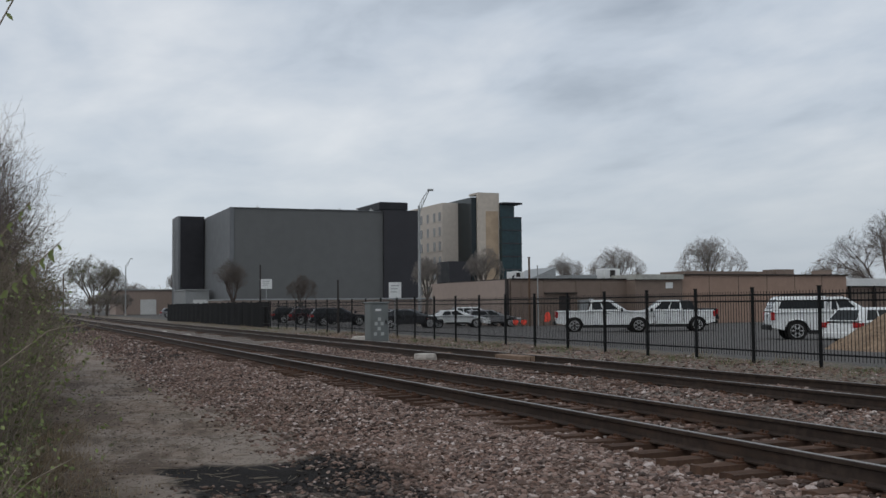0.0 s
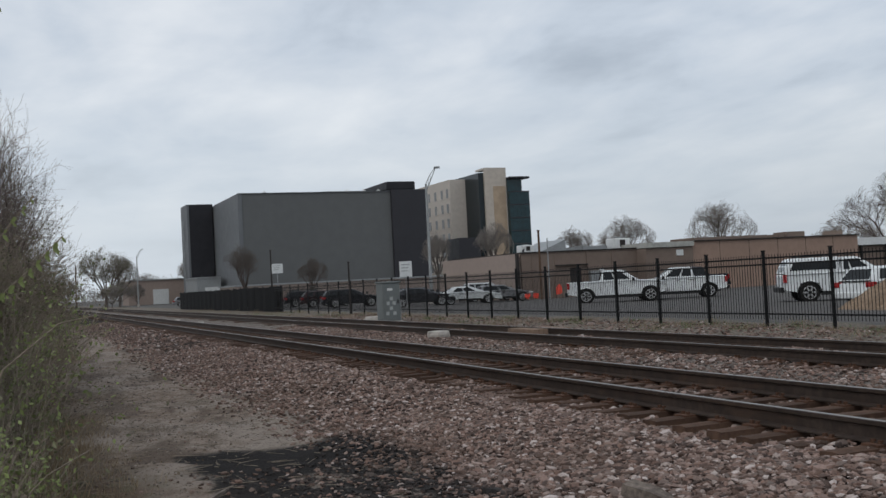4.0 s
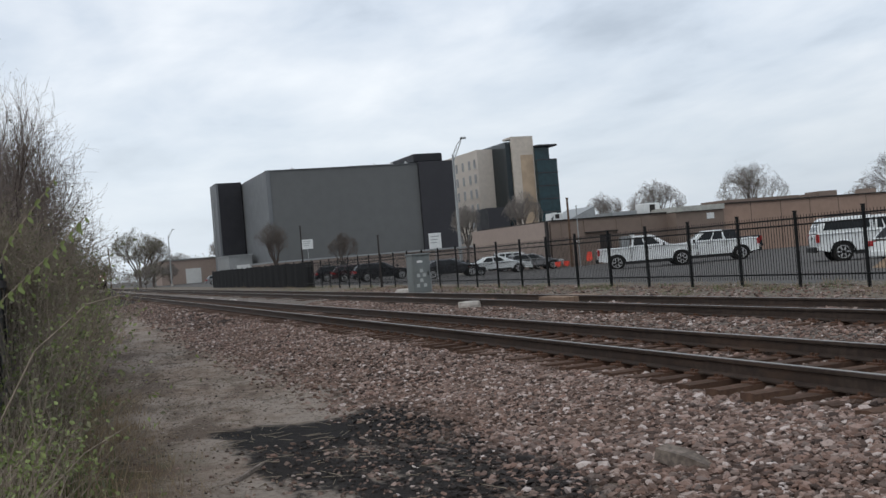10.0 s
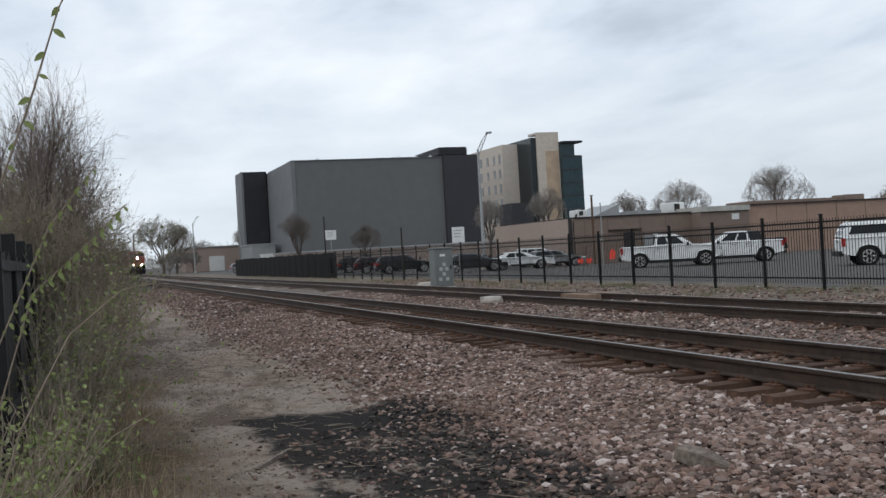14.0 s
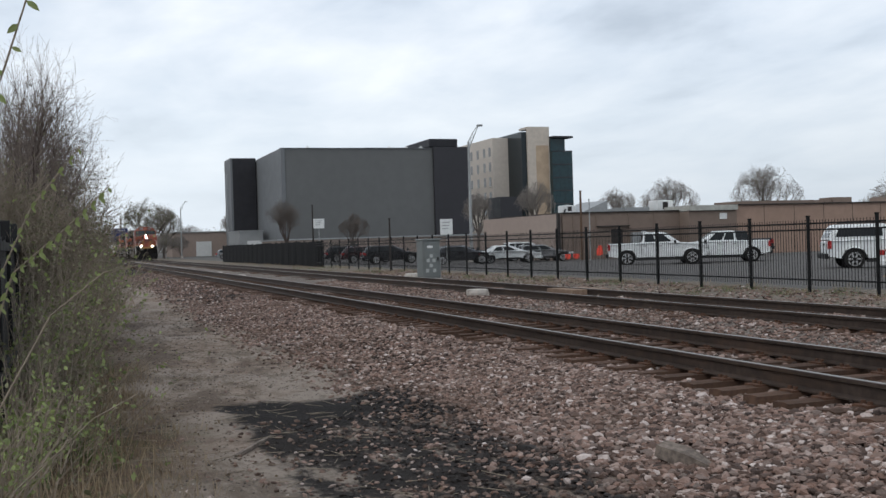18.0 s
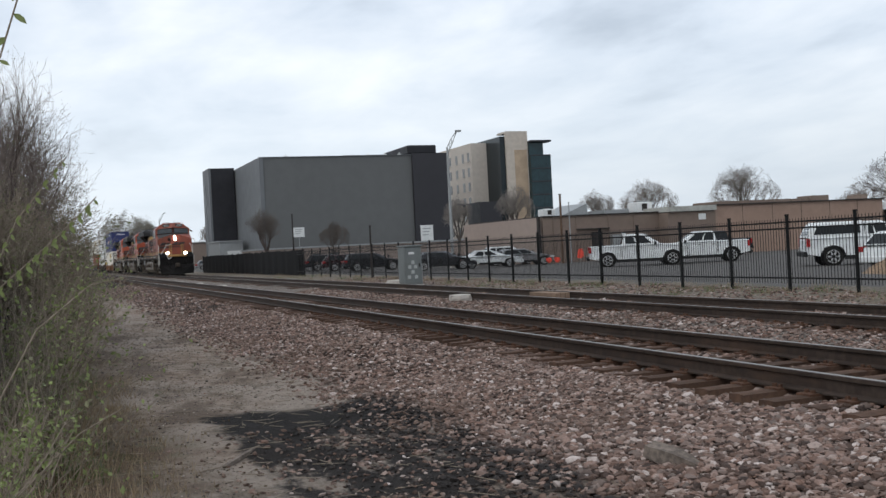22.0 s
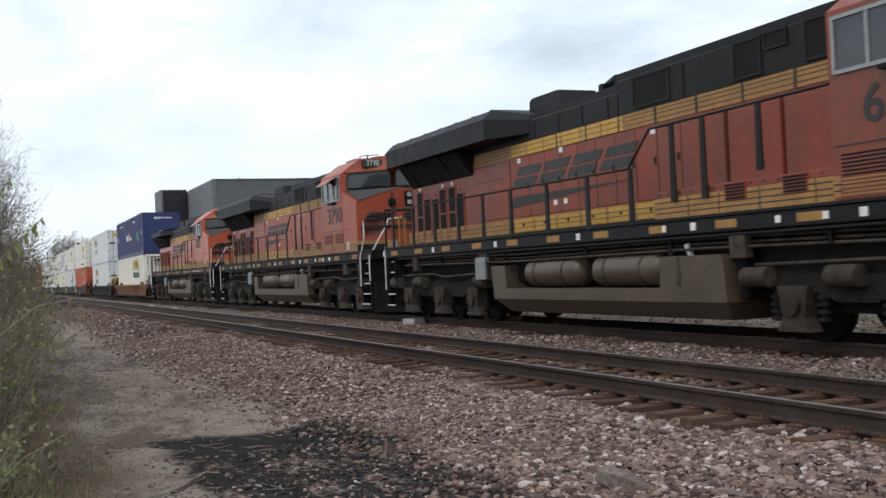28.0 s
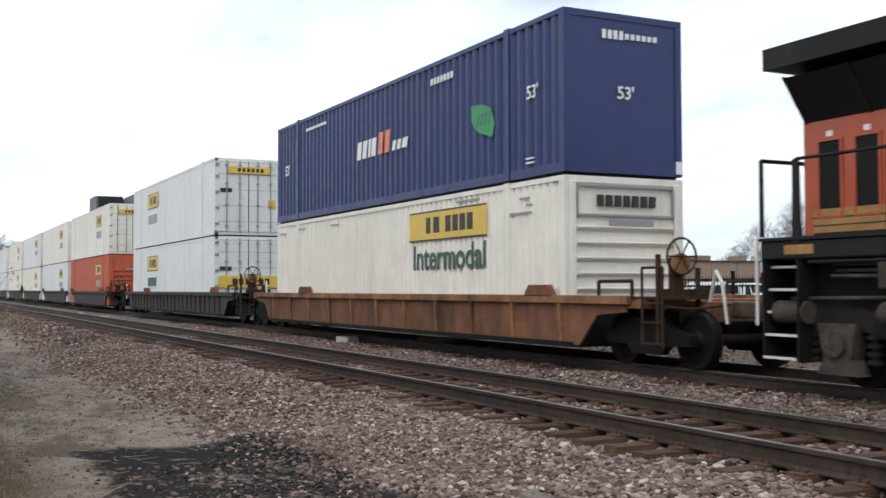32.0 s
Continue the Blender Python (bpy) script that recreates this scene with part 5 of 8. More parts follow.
    # side handrail and stanchions
    for s in (-1, 1):
        part("handrail", Mesh().pipe([(-20.95, s * 1.5, 2.86), (-9.65, s * 1.5, 2.78), (-9.0, s * 1.5, 3.36), (-5.0, s * 1.5, 3.38)], 0.022), black_m, v, "black tubular handrail")
        for x, h in ((-20.95, 2.86), (-19.5, 2.85), (-18.1, 2.84), (-16.7, 2.83), (-15.38, 2.82), (-14.04, 2.81), (-12.5, 2.80), (-11.0, 2.79), (-9.6, 2.78), (-8.4, 3.36), (-7.62, 3.37), (-6.36, 3.38)):
            lo = 1.80 if h < 3 else (2.14 if x < -7 else 2.42)
            part("stanchion", Mesh().prism([(x - 0.07, lo), (x + 0.07, lo), (x + 0.05, h), (x - 0.05, h)], *sorted((s * 1.485, s * 1.515))), black_m, v, "flat black stanchion")
    for s in (-1, 1):
        part("end_rail", Mesh().pipe([(-21.58, s * 1.48, 1.9), (-21.58, s * 1.48, 2.9), (-21.58, s * 0.6, 2.9), (-21.58, s * 0.6, 1.9)], 0.03), black_m, v, "black rear platform rail")
    # front end gear
    part("front_beam", Mesh().box(-0.62, -0.46, -1.02, 1.02, 1.0, 1.86, 0.03), under_m, v, "black front end beam")
    part("anti_climber", Mesh().box(-0.5, -0.30, -0.85, 0.85, 1.66, 1.86, 0.03), dull_m, v, "yellow-edged anti-climber")
    plow = [[(-0.55, -1.42, 0.12), (-0.55, -1.42, 0.95), (-0.62, -1.42, 0.95), (-0.62, -1.42, 0.12)], [(0.18, -0.35, 0.10), (-0.18, -0.35, 1.0), (-0.25, -0.35, 1.0), (0.1, -0.35, 0.10)],
            [(0.18, 0.35, 0.10), (-0.18, 0.35, 1.0), (-0.25, 0.35, 1.0), (0.1, 0.35, 0.10)], [(-0.55, 1.42, 0.12), (-0.55, 1.42, 0.95), (-0.62, 1.42, 0.95), (-0.62, 1.42, 0.12)]]
    part("plow", Mesh().loft(plow), under_m, v, "dark pilot plow")
    for s in (-1, 1):
        part("rear_grab", Mesh().pipe([(-21.66, s * 1.5, 0.75), (-21.66, s * 1.5, 1.80), (-21.62, s * 1.46, 2.0)], 0.022), hand_m, v, "white rear grab rail")
        part("chain", Mesh().pipe([(-21.6, s * 0.6, 2.7), (-21.75, s * 0.4, 2.45), (-21.8, 0.0, 2.38)], 0.012, 4), under_m, v)
    for x, d in ((-0.46, 1), (-21.6, -1)):
        part("coupler", Mesh().box(*sorted((x, x + d * 0.55)), -0.11, 0.11, 0.80, 1.05, 0.02).box(*sorted((x + d * 0.42, x + d * 0.78)), -0.2, 0.16, 0.74, 1.10, 0.04), truck_m, v)
        hz = Mesh()
        for y in (-0.75, -0.5, 0.5, 0.75):
            hz.pipe([(x + d * 0.05, y, 1.3), (x + d * 0.22, y, 1.1), (x + d * 0.26, y * 0.9, 0.75), (x + d * 0.5, y * 0.6, 0.62)], 0.025)
        part("air_hose", hz, under_m, v)
    part("rear_beam", Mesh().box(-21.62, -21.5, -1.0, 1.0, 1.0, 1.86, 0.03), under_m, v)
    part("hood_end", Mesh().box(-21.29, -21.25, -0.7, 0.7, 2.0, 3.6), body, v)
    cable = Mesh().pipe([(-0.5, -0.5, 1.9), (-0.3, -0.55, 1.55), (-0.25, -0.75, 1.45), (-0.4, -0.9, 1.75), (-0.5, -0.85, 1.9)], 0.025)
    part("jumper_cable", cable, hand_m, v)
    return v


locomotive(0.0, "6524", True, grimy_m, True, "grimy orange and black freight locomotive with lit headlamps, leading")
locomotive(22.25, "3790", True, orange_m, False, "orange and black freight locomotive with open sunshade, second in line")
locomotive(44.85, "5282", False, fresh_m, False, "brighter orange older freight locomotive with thin radiator, third in line")

# ---- well cars and containers ----
blue_m = paint("blue_container_paint", (0.016, 0.026, 0.112), 0.45, 0, 0.12, 3, 0.3, (0.014, 0.016, 0.042), (1, 1, 0.2))
white_c = paint("white_container_paint", (0.64, 0.65, 0.64), 0.5, 0, 0.06, 2, 0.4, (0.45, 0.42, 0.37), (1, 1, 0.15))
cream_c = paint("cream_container_paint", (0.72, 0.685, 0.61), 0.55, 0, 0.06, 2, 0.35, (0.40, 0.34, 0.27), (1, 1, 0.15))
red_c = paint("faded_red_container_paint", (0.44, 0.095, 0.05), 0.6, 0, 0.10, 2, 0.2, (0.25, 0.08, 0.05), (1, 1, 0.2))
ochre_car = paint("rusty_ochre_car_paint", (0.25, 0.122, 0.058), 0.7, 0, 0.3, 3, 0.9, (0.040, 0.024, 0.017), (1, 1, 0.2))
grey_car = paint("dirty_grey_car_paint", (0.048, 0.042, 0.039), 0.75, 0, 0.3, 3, 0.5, (0.12, 0.10, 0.088), (1, 1, 0.12))
# Darker copy of the ochre: paints the shading between ribs, plus dirt streaks.
shaded_panel_m = paint("shade_darkened_ochre_panel", (0.17, 0.078, 0.043), 0.75, 0, 0.3, 2.4, 0.85, (0.045, 0.025, 0.017), (1, 1, 0.2))
label_y = paint("yellow_sign_sheet", (0.62, 0.43, 0.07), 0.5, 0, 0.08, 5, 0.15)
dark_rust = paint("dark_greasy_rust", (0.050, 0.030, 0.021), 0.85, 0.1, 0.4, 7, 0.7, (0.013, 0.011, 0.010), (1, 1, 1))
CL, CW, CH = 16.15, 1.295, 2.89


def corrugated(x0, x1, s, z0, z1, pitch, depth, material, parent, name="side_sheet"):
    """One corrugated side panel on the flank s."""
    m, pts, x = Mesh(), [], x0
    y = CW - 0.012
    while x < x1 - pitch * 0.5:
        pts += [(x, y), (x + pitch * 0.34, y), (x + pitch * 0.5, y - depth), (x + pitch * 0.84, y - depth)]
        x += pitch
    pts.append((x1, y))
    m.loft([[(a, s * b, z0) for a, b in pts], [(a, s * b, z1) for a, b in pts]], False, False)
    return part(name, m, material, parent)


def sign(parent, x0, x1, z0, z1, y, s=-1):
    """Yellow brand sheet with dark plain bars."""
    g = part("sign_sheet", Mesh().box(x0, x1, *sorted((s * y, s * (y + 0.008))), z0, z1), label_y, parent, "yellow sign with dark bars")
    w, h = x1 - x0, z1 - z0
    for a, b in ((0.24, 0.30), (0.34, 0.42), (0.50, 0.57), (0.59, 0.66), (0.68, 0.75), (0.77, 0.84)):
        part("sign_bar", Mesh().box(x0 + a * w, x0 + b * w, *sorted((s * (y + 0.008), s * (y + 0.012))), z0 + 0.25 * h, z0 + 0.78 * h), ink_m, g)
    part("sign_rim", Mesh().box(x0, x1, *sorted((s * (y + 0.008), s * (y + 0.012))), z0, z0 + 0.05 * h).box(x0, x1, *sorted((s * (y + 0.008), s * (y + 0.012))), z1 - 0.05 * h, z1), ink_m, g)
    return g


def container(v, front, z, material, style, label, near):
    """A 53-foot box whose front end stands at the local x front; v is the car that carries it."""
    c = rolling("container", label, "container", -front + v["back"], "containers")
    c["lift"] = z
    dep = {"ribbed": 0.058, "panel": 0.045, "smooth": 0.008}[style]
    core = part("box", Mesh().box(-CL + 0.02, -0.02, -CW + 0.07, CW - 0.07, 0.05, CH - 0.02), material, c)
    fr = Mesh()
    for s in (-1, 1):
        for z0, z1 in ((0.0, {"ribbed": 0.17, "panel": 0.22, "smooth": 0.10}[style]), (CH - 0.09, CH)):
            fr.box(-CL, 0, *sorted((s * (CW - 0.08), s * CW)), z0, z1)
        for x in (-CL, -0.16):
            fr.box(x, x + 0.16, *sorted((s * (CW - 0.14), s * (CW + 0.002))), 0, CH)
    for x in (-CL, -0.1):
        for z0, z1 in ((0, 0.14), (CH - 0.12, CH)):
            fr.box(x, x + 0.1, -CW, CW, z0, z1)
    part("corner_frame", fr, material, c)
    # Near-black slab added as the shadow line below the container.
    part("stacking_shade", Mesh().box(-CL + 0.12, -0.12, -CW + 0.05, CW - 0.05, -0.045, 0.03), slot_m, c, "near-black slab painting the shade under the container")
    # lifting posts of the 40-foot positions
    for x in (-1.98, -14.25):
        for s in (-1, 1):
            p = part("lifting_post", Mesh().box(x - 0.09, x + 0.09, *sorted((s * (CW - 0.06), s * (CW + 0.014))), 0.0, CH + 0.015), material, c)
            part("post_gap", Mesh().box(x - 0.125, x - 0.09, *sorted((s * (CW - 0.06), s * (CW - 0.004))), 0.05, CH - 0.05), slot_m, p)
            part("corner_casting", Mesh().box(x - 0.09, x + 0.09, *sorted((s * (CW - 0.16), s * (CW + 0.008))), CH - 0.02, CH + 0.03), rust_m, p)
    pitch = {"ribbed": 0.30, "panel": 0.235, "smooth": 0.61}[style]
    for s in ((-1, 1) if near else (-1,)):
        for x0, x1 in ((-CL + 0.16, -14.32), (-14.18, -2.05), (-1.91, -0.16)):
            corrugated(x0, x1, s, 0.10, CH - 0.06, pitch, dep, material, c)
    return c


def end_wall(c, material):
    """Front wall with pressed horizontal ribs."""
    for i in range(7):
        z = 0.30 + i * 0.27
        part("end_rib", Mesh().loft([[(0.0, y, z), (0.05, y * 0.97, z + 0.055), (0.05, y * 0.97, z + 0.075), (0.0, y, z + 0.085)] for y in (-CW + 0.22, CW - 0.22)]), material, c)
    for y in (-CW + 0.16, CW - 0.16):
        part("end_post", Mesh().box(0.0, 0.045, y - 0.06, y + 0.06, 0.1, CH - 0.1, 0.01), material, c)
    part("patch", Mesh().box(0.0, 0.012, -0.35, 0.62, 2.02, 2.12), grey_m, c, "grey repaired strip")


def door_end(c, material):
    """Doors with lock rods, hinges and sign sheets."""
    for s in (-1, 1):
        d = part("door", Mesh().box(0.0, 0.03, *sorted((s * 0.015, s * (CW - 0.1))), 0.12, CH - 0.1, 0.005), material, c, "container door leaf")
        for y in (0.35, 0.85):
            part("lock_rod", Mesh().tube((0.06, s * y, 0.1), (0.06, s * y, CH - 0.08), 0.022, 8), grey_m, d, "galvanised lock rod")
            for z in (0.3, 1.1, 1.9, CH - 0.3):
                part("rod_guide", Mesh().box(0.03, 0.08, s * y - 0.06, s * y + 0.06, z, z + 0.06), grey_m, d)
        for z in (0.35, 0.95, 1.55, 2.15, 2.6):
            part("hinge", Mesh().box(0.0, 0.05, *sorted((s * (CW - 0.16), s * (CW - 0.02))), z, z + 0.1), grey_m, d)
            part("door_seam", Mesh().box(0.03, 0.036, *sorted((s * 0.03, s * (CW - 0.12))), z + 0.14, z + 0.155), grey_m, d)
    part("door_gap", Mesh().box(0.0, 0.034, -0.015, 0.015, 0.12, CH - 0.1), ink_m, c)


def end_sign(c, z0, z1, half):
    g = part("sign_sheet", Mesh().box(0.04, 0.095, -half, half, z0, z1), label_y, c, "yellow sign with dark bars")
    for i in range(6):
        y = -half * 0.55 + i * half * 0.22
        part("sign_bar", Mesh().box(0.095, 0.10, y, y + half * 0.15, z0 + (z1 - z0) * 0.25, z0 + (z1 - z0) * 0.78), ink_m, g)


def well_car(back, length, material, ribs, label, shared_front=False, shared_back=False, near=True):
    """One well: side sills, top chords, posts, floor, end platforms and trucks. Local x runs from 0 (front end) to -length."""
    v = rolling("well_car", label, "rail car", back, "well cars")
    v["back"] = back
    a, b = -2.25, -length + 2.25
    for s in (-1, 1):
        prof = [(a + 0.9, 1.06), (a + 0.9, 0.86), (a + 0.1, 0.80), (a - 0.42, 0.28), (b + 0.42, 0.28), (b - 0.1, 0.80), (b - 0.9, 0.86), (b - 0.9, 1.06)]
        # Ochre sides take the darker copy, so the ribs stand out as if shaded.
        sd = part("side_sill", Mesh().prism(prof, *sorted((s * 1.33, s * 1.37))), shaded_panel_m if material is ochre_car else material, v, "streaked well side, the ochre ones with rib shade painted in")
        part("top_chord", Mesh().box(b - 1.0, a + 1.0, *sorted((s * 1.31, s * 1.45)), 0.98, 1.12, 0.01), material, sd)
        part("bottom_chord", Mesh().box(b + 0.6, a - 0.6, *sorted((s * 1.30, s * 1.41)), 0.24, 0.33, 0.01), under_m, sd)
        n = ribs if near else 0
        for i in range(n):
            x = a - 0.95 + (b - a + 1.9) * i / max(1, n - 1)
            part("rib", Mesh().prism([(s * 1.37, 0.99), (s * 1.445, 0.99), (s * 1.40, 0.33), (s * 1.37, 0.33)], x - 0.045, x + 0.045, "x"), material, sd)
        for x in ((a - 1.6, a - 14.2) if near else ()):
            part("side_guide", Mesh().prism([(x - 0.45, 1.12), (x - 0.3, 1.30), (x + 0.3, 1.30), (x + 0.45, 1.12)], *sorted((s * 1.34, s * 1.47))), rust_m, sd, "rusty container guide")
    for x in (a - 0.45, b + 0.40):
        part("well_end", Mesh().box(x, x + 0.05, -1.33, 1.33, 0.28, 1.04), under_m, v)
    part("floor", Mesh().box(b + 0.5, a - 0.5, -1.33, 1.33, 0.24, 0.30), under_m, v)
    part("end_sill", Mesh().box(a - 0.1, -0.35, -0.55, 0.55, 0.72, 1.02).box(-length + 0.35, b + 0.1, -0.55, 0.55, 0.72, 1.02), material, v)
    for e, d, shared in ((0.0, -1, shared_front), (-length, 1, shared_back)):
        x = e + d * 1.25
        if not shared:
            part("platform", Mesh().box(*sorted((e + d * 0.95, e + d * 2.2)), -1.35, 1.35, 0.92, 1.06, 0.01), material, v, "end platform")
            part("coupler", Mesh().box(*sorted((e - d * 0.35, e + d * 0.5)), -0.11, 0.11, 0.78, 1.02, 0.02), truck_m, v)
            gr = Mesh()
            for s in (-1, 1):
                gr.pipe([(e + d * 0.45, s * 1.36, 0.35), (e + d * 0.45, s * 1.36, 1.55), (e + d * 0.95, s * 1.36, 1.55), (e + d * 0.95, s * 1.36, 0.35)], 0.022)
                for z in (0.38, 0.70, 1.0):
                    gr.box(*sorted((e + d * 0.45, e + d * 0.95)), s * 1.36 - 0.02, s * 1.36 + 0.02, z, z + 0.025)
                gr.pipe([(e + d * 1.2, s * 1.36, 1.06), (e + d * 1.2, s * 1.36, 1.35), (e + d * 2.1, s * 1.36, 1.35), (e + d * 2.1, s * 1.36, 1.06)], 0.03)
            part("ladder", gr, dark_rust, v, "dark rusty end ladder and grab rails")
        elif d < 0:
            x = e
        if shared and d > 0:
            continue
        for dx in (-0.88, 0.88):
            for s in (-1, 1):
                part("wheel", car_wheel, None, v, at=pose(x + dx, s * 0.76, 0.44, 0, 0, 0 if s < 0 else 180))
        for s in (-1, 1):
            part("truck_frame", Mesh().prism([(x - 1.05, 0.52), (x - 0.6, 0.62), (x - 0.4, 0.78), (x + 0.4, 0.78), (x + 0.6, 0.62), (x + 1.05, 0.52), (x + 1.05, 0.36), (x + 0.5, 0.34), (x + 0.36, 0.2),
                                              (x - 0.36, 0.2), (x - 0.5, 0.34), (x - 1.05, 0.36)], *sorted((s * 0.92, s * 1.06))), under_m, v, "dark cast truck frame")
        part("bolster", Mesh().box(x - 0.2, x + 0.2, -1.0, 1.0, 0.5, 0.85).tube((x - 0.88, -0.9, 0.44), (x - 0.88, 0.9, 0.44), 0.09).tube((x + 0.88, -0.9, 0.44), (x + 0.88, 0.9, 0.44), 0.09), under_m, v)
    if not shared_front:
        bw = Mesh()
        n = 18
        ring = [(-0.50, -0.95 + 0.28 * math.cos(2 * math.pi * i / n), 1.72 + 0.28 * math.sin(2 * math.pi * i / n)) for i in range(n + 1)]
        bw.pipe(ring, 0.018)
        for i in range(0, n, 3):
            bw.tube((-0.50, -0.95, 1.72), ring[i], 0.012)
        part("brake_wheel", bw, dark_rust, v, "spoked hand brake wheel")
        part("brake_gear", Mesh().tube((-0.56, -0.95, 1.60), (-0.50, -0.95, 1.60), 0.17, 14), ochre_car, v, "round ochre brake gear case")
        part("brake_post", Mesh().box(-0.62, -0.56, -1.36, -1.30, 0.4, 1.75).box(-0.62, -0.56, -0.6, -0.54, 0.9, 1.55), dark_rust, v)
        part("brake_box", Mesh().box(-0.70, -0.57, -1.08, -0.82, 1.06, 1.72, 0.04).box(-0.72, -0.62, -1.12, -0.3, 1.06, 1.22), dark_rust, v)
        part("walkway", Mesh().box(-2.1, -0.4, -1.30, -0.45, 1.065, 1.10), dark_rust, v, "dark grating walkway")
        part("cut_lever", Mesh().pipe([(-0.38, -1.36, 0.95), (-0.30, -0.9, 0.92), (-0.28, -0.2, 0.98)], 0.02), dark_rust, v)
        part("end_hose", Mesh().pipe([(-0.4, -0.5, 1.0), (-0.2, -0.55, 1.5), (0.0, -0.6, 1.3), (0.1, -0.6, 0.7)], 0.025), hand_m, v)
    return v


def loaded(back, length, front, mat_car, ribs, low, high, car_label, sf=False, sb=False, near=True):
    v = well_car(back, length, mat_car, ribs, car_label, sf, sb, near)
    out = []
    for z, spec in ((0.33, low), (3.28, high)):
        if spec:
            out.append(container(v, front, z, *spec, near))
    return v, out


J1 = (blue_m, "ribbed", "dark blue corrugated 53-foot container, loaded on top")
J2 = (cream_c, "panel", "cream white ribbed 53-foot container with yellow sign in the well")
W1 = (white_c, "smooth", "smooth white 53-foot container with yellow signs")
CR = (cream_c, "smooth", "weathered cream 53-foot container")
RD = (red_c, "smooth", "faded red container in the well")

v1, (low1, top1) = loaded(68.2, 22.6, -3.2, ochre_car, 11, J2, J1, "rusty ochre single well car carrying two stacked containers")
end_wall(low1, cream_c)
frame_m = Mesh()
for z in (2.20, 2.72):
    frame_m.box(0.0, 0.045, -1.05, 1.05, z - 0.02, z + 0.02)
for y in (-1.05, 1.05):
    frame_m.box(0.0, 0.045, y - 0.02, y + 0.02, 2.2, 2.72)
part("sign_frame", frame_m, grey_m, low1, "grey frame of the end sign")
for i in range(7):
    part("sign_bar", Mesh().box(0.0, 0.05, -0.62 + i * 0.19, -0.50 + i * 0.19, 2.36, 2.56), ink_m, low1)
sign(low1, -6.4, -2.78, 1.95, 2.60, CW)
words("Intermodal", 0.76, green_ink, low1, SIDE(-4.52, -CW - 0.004, 1.56), "lettering", 1.02)
words("53'", 0.34, white_ink, top1, SIDE(-1.05, -CW - 0.002, 1.55), "size_mark", 1.0)
words("53'", 0.32, white_ink, top1, FRONT(0.012, 0.02, 1.45), "size_mark", 1.0)
words("53'", 0.42, white_ink, top1, SIDE(-15.2, -CW - 0.002, 1.5), "size_mark", 0.8)
for i in range(10):
    part("code_bar", Mesh().box(-0.005, 0.012, -0.48 + i * 0.125, -0.40 + i * 0.125, 2.42 - (0.0 if i < 4 else -0.02), 2.58 - (0.0 if i < 4 else 0.04)), white_ink, top1)
for i in range(7):
    part("code_bar", Mesh().box(-5.3 + i * 0.16, -5.2 + i * 0.16, -CW - 0.006, -CW + 0.01, 2.40, 2.54), white_ink, top1)
    part("code_bar", Mesh().box(-13.5 + i * 0.24, -13.32 + i * 0.24, -CW - 0.006, -CW + 0.01, 2.48, 2.56), white_ink, top1)
leaf = Mesh().prism([(-3.42, 1.66), (-3.40, 1.32), (-3.12, 1.08), (-2.55, 0.92), (-2.46, 1.18), (-2.62, 1.50), (-2.95, 1.62)], -CW - 0.006, -CW + 0.012)
part("leaf_mark", leaf, paint("green_mark", (0.03, 0.25, 0.085), 0.5, 0, 0.1, 5), top1, "bright green leaf-shaped mark")
for i in range(4):
    part("leaf_line", Mesh().prism([(-3.2 + i * 0.17, 1.20), (-3.17 + i * 0.17, 1.19), (-3.0 + i * 0.13, 1.45), (-3.03 + i * 0.13, 1.45)], -CW - 0.009, -CW), blue_m, top1)
orange_ink = paint("orange_mark", (0.62, 0.20, 0.10), 0.5)
for x, w, h, mt in ((-9.6, 0.32, 0.55, white_ink), (-9.24, 0.32, 0.55, white_ink), (-8.88, 0.16, 0.55, white_ink), (-8.68, 0.34, 0.55, white_ink),
                    (-8.25, 0.34, 0.66, orange_ink), (-7.85, 0.34, 0.66, orange_ink), (-7.4, 0.22, 0.28, white_ink), (-7.12, 0.22, 0.28, white_ink), (-6.84, 0.34, 0.28, white_ink)):
    part("brand_shape", Mesh().prism([(x, 1.22), (x + w * 0.8, 1.22), (x + w * 0.8 + 0.08, 1.22 + h * 0.8), (x + 0.08, 1.22 + h * 0.8)], -CW - 0.006, -CW + 0.01), mt, top1)
part("corner_plate", Mesh().box(-0.01, 0.012, 1.15, 1.28, 0.05, 0.28), white_ink, top1)

for x, z, w in ((-15.6, 2.55, 0.5), (-13.9, 2.62, 0.7), (-11.2, 2.60, 0.6), (-1.35, 2.55, 0.35), (-1.2, 2.42, 0.2), (-1.55, 2.28, 0.9), (-3.6, 2.68, 1.0)):
    part("code_bar", Mesh().box(x - w / 2, x + w / 2, -CW - 0.004, -CW + 0.01, z, z + 0.045), grey_m, low1)
for z in (0.25, 0.33):
    part("size_bar", Mesh().box(-1.3, -1.0, -CW - 0.004, -CW + 0.012, z, z + 0.03), white_ink, top1)

v2, (low2, top2) = loaded(90.9, 23.2, -4.3, grey_car, 24, W1, W1, "grey ribbed single well car with two white containers")
for c, z in ((low2, 0.95), (top2, 2.32)):
    door_end(c, white_c)
    end_sign(c, z, z + (0.45 if c is low2 else 0.26), 1.15 if c is low2 else 0.8)
    sign(c, -12.6, -10.2, 1.75, 2.45, CW)
    part("sign_sheet", Mesh().box(-12.4, -10.6, -CW - 0.006, -CW + 0.02, 1.05, 1.45), green_ink if c is low2 else grey_m, c)
    part("warning_plate", Mesh().box(0.03, 0.045, 0.75, 1.05, 1.0, 1.35), label_y, c)
    part("door_vent", Mesh().box(0.03, 0.05, -1.1, -0.65, 1.6, 1.75), truck_m, c)

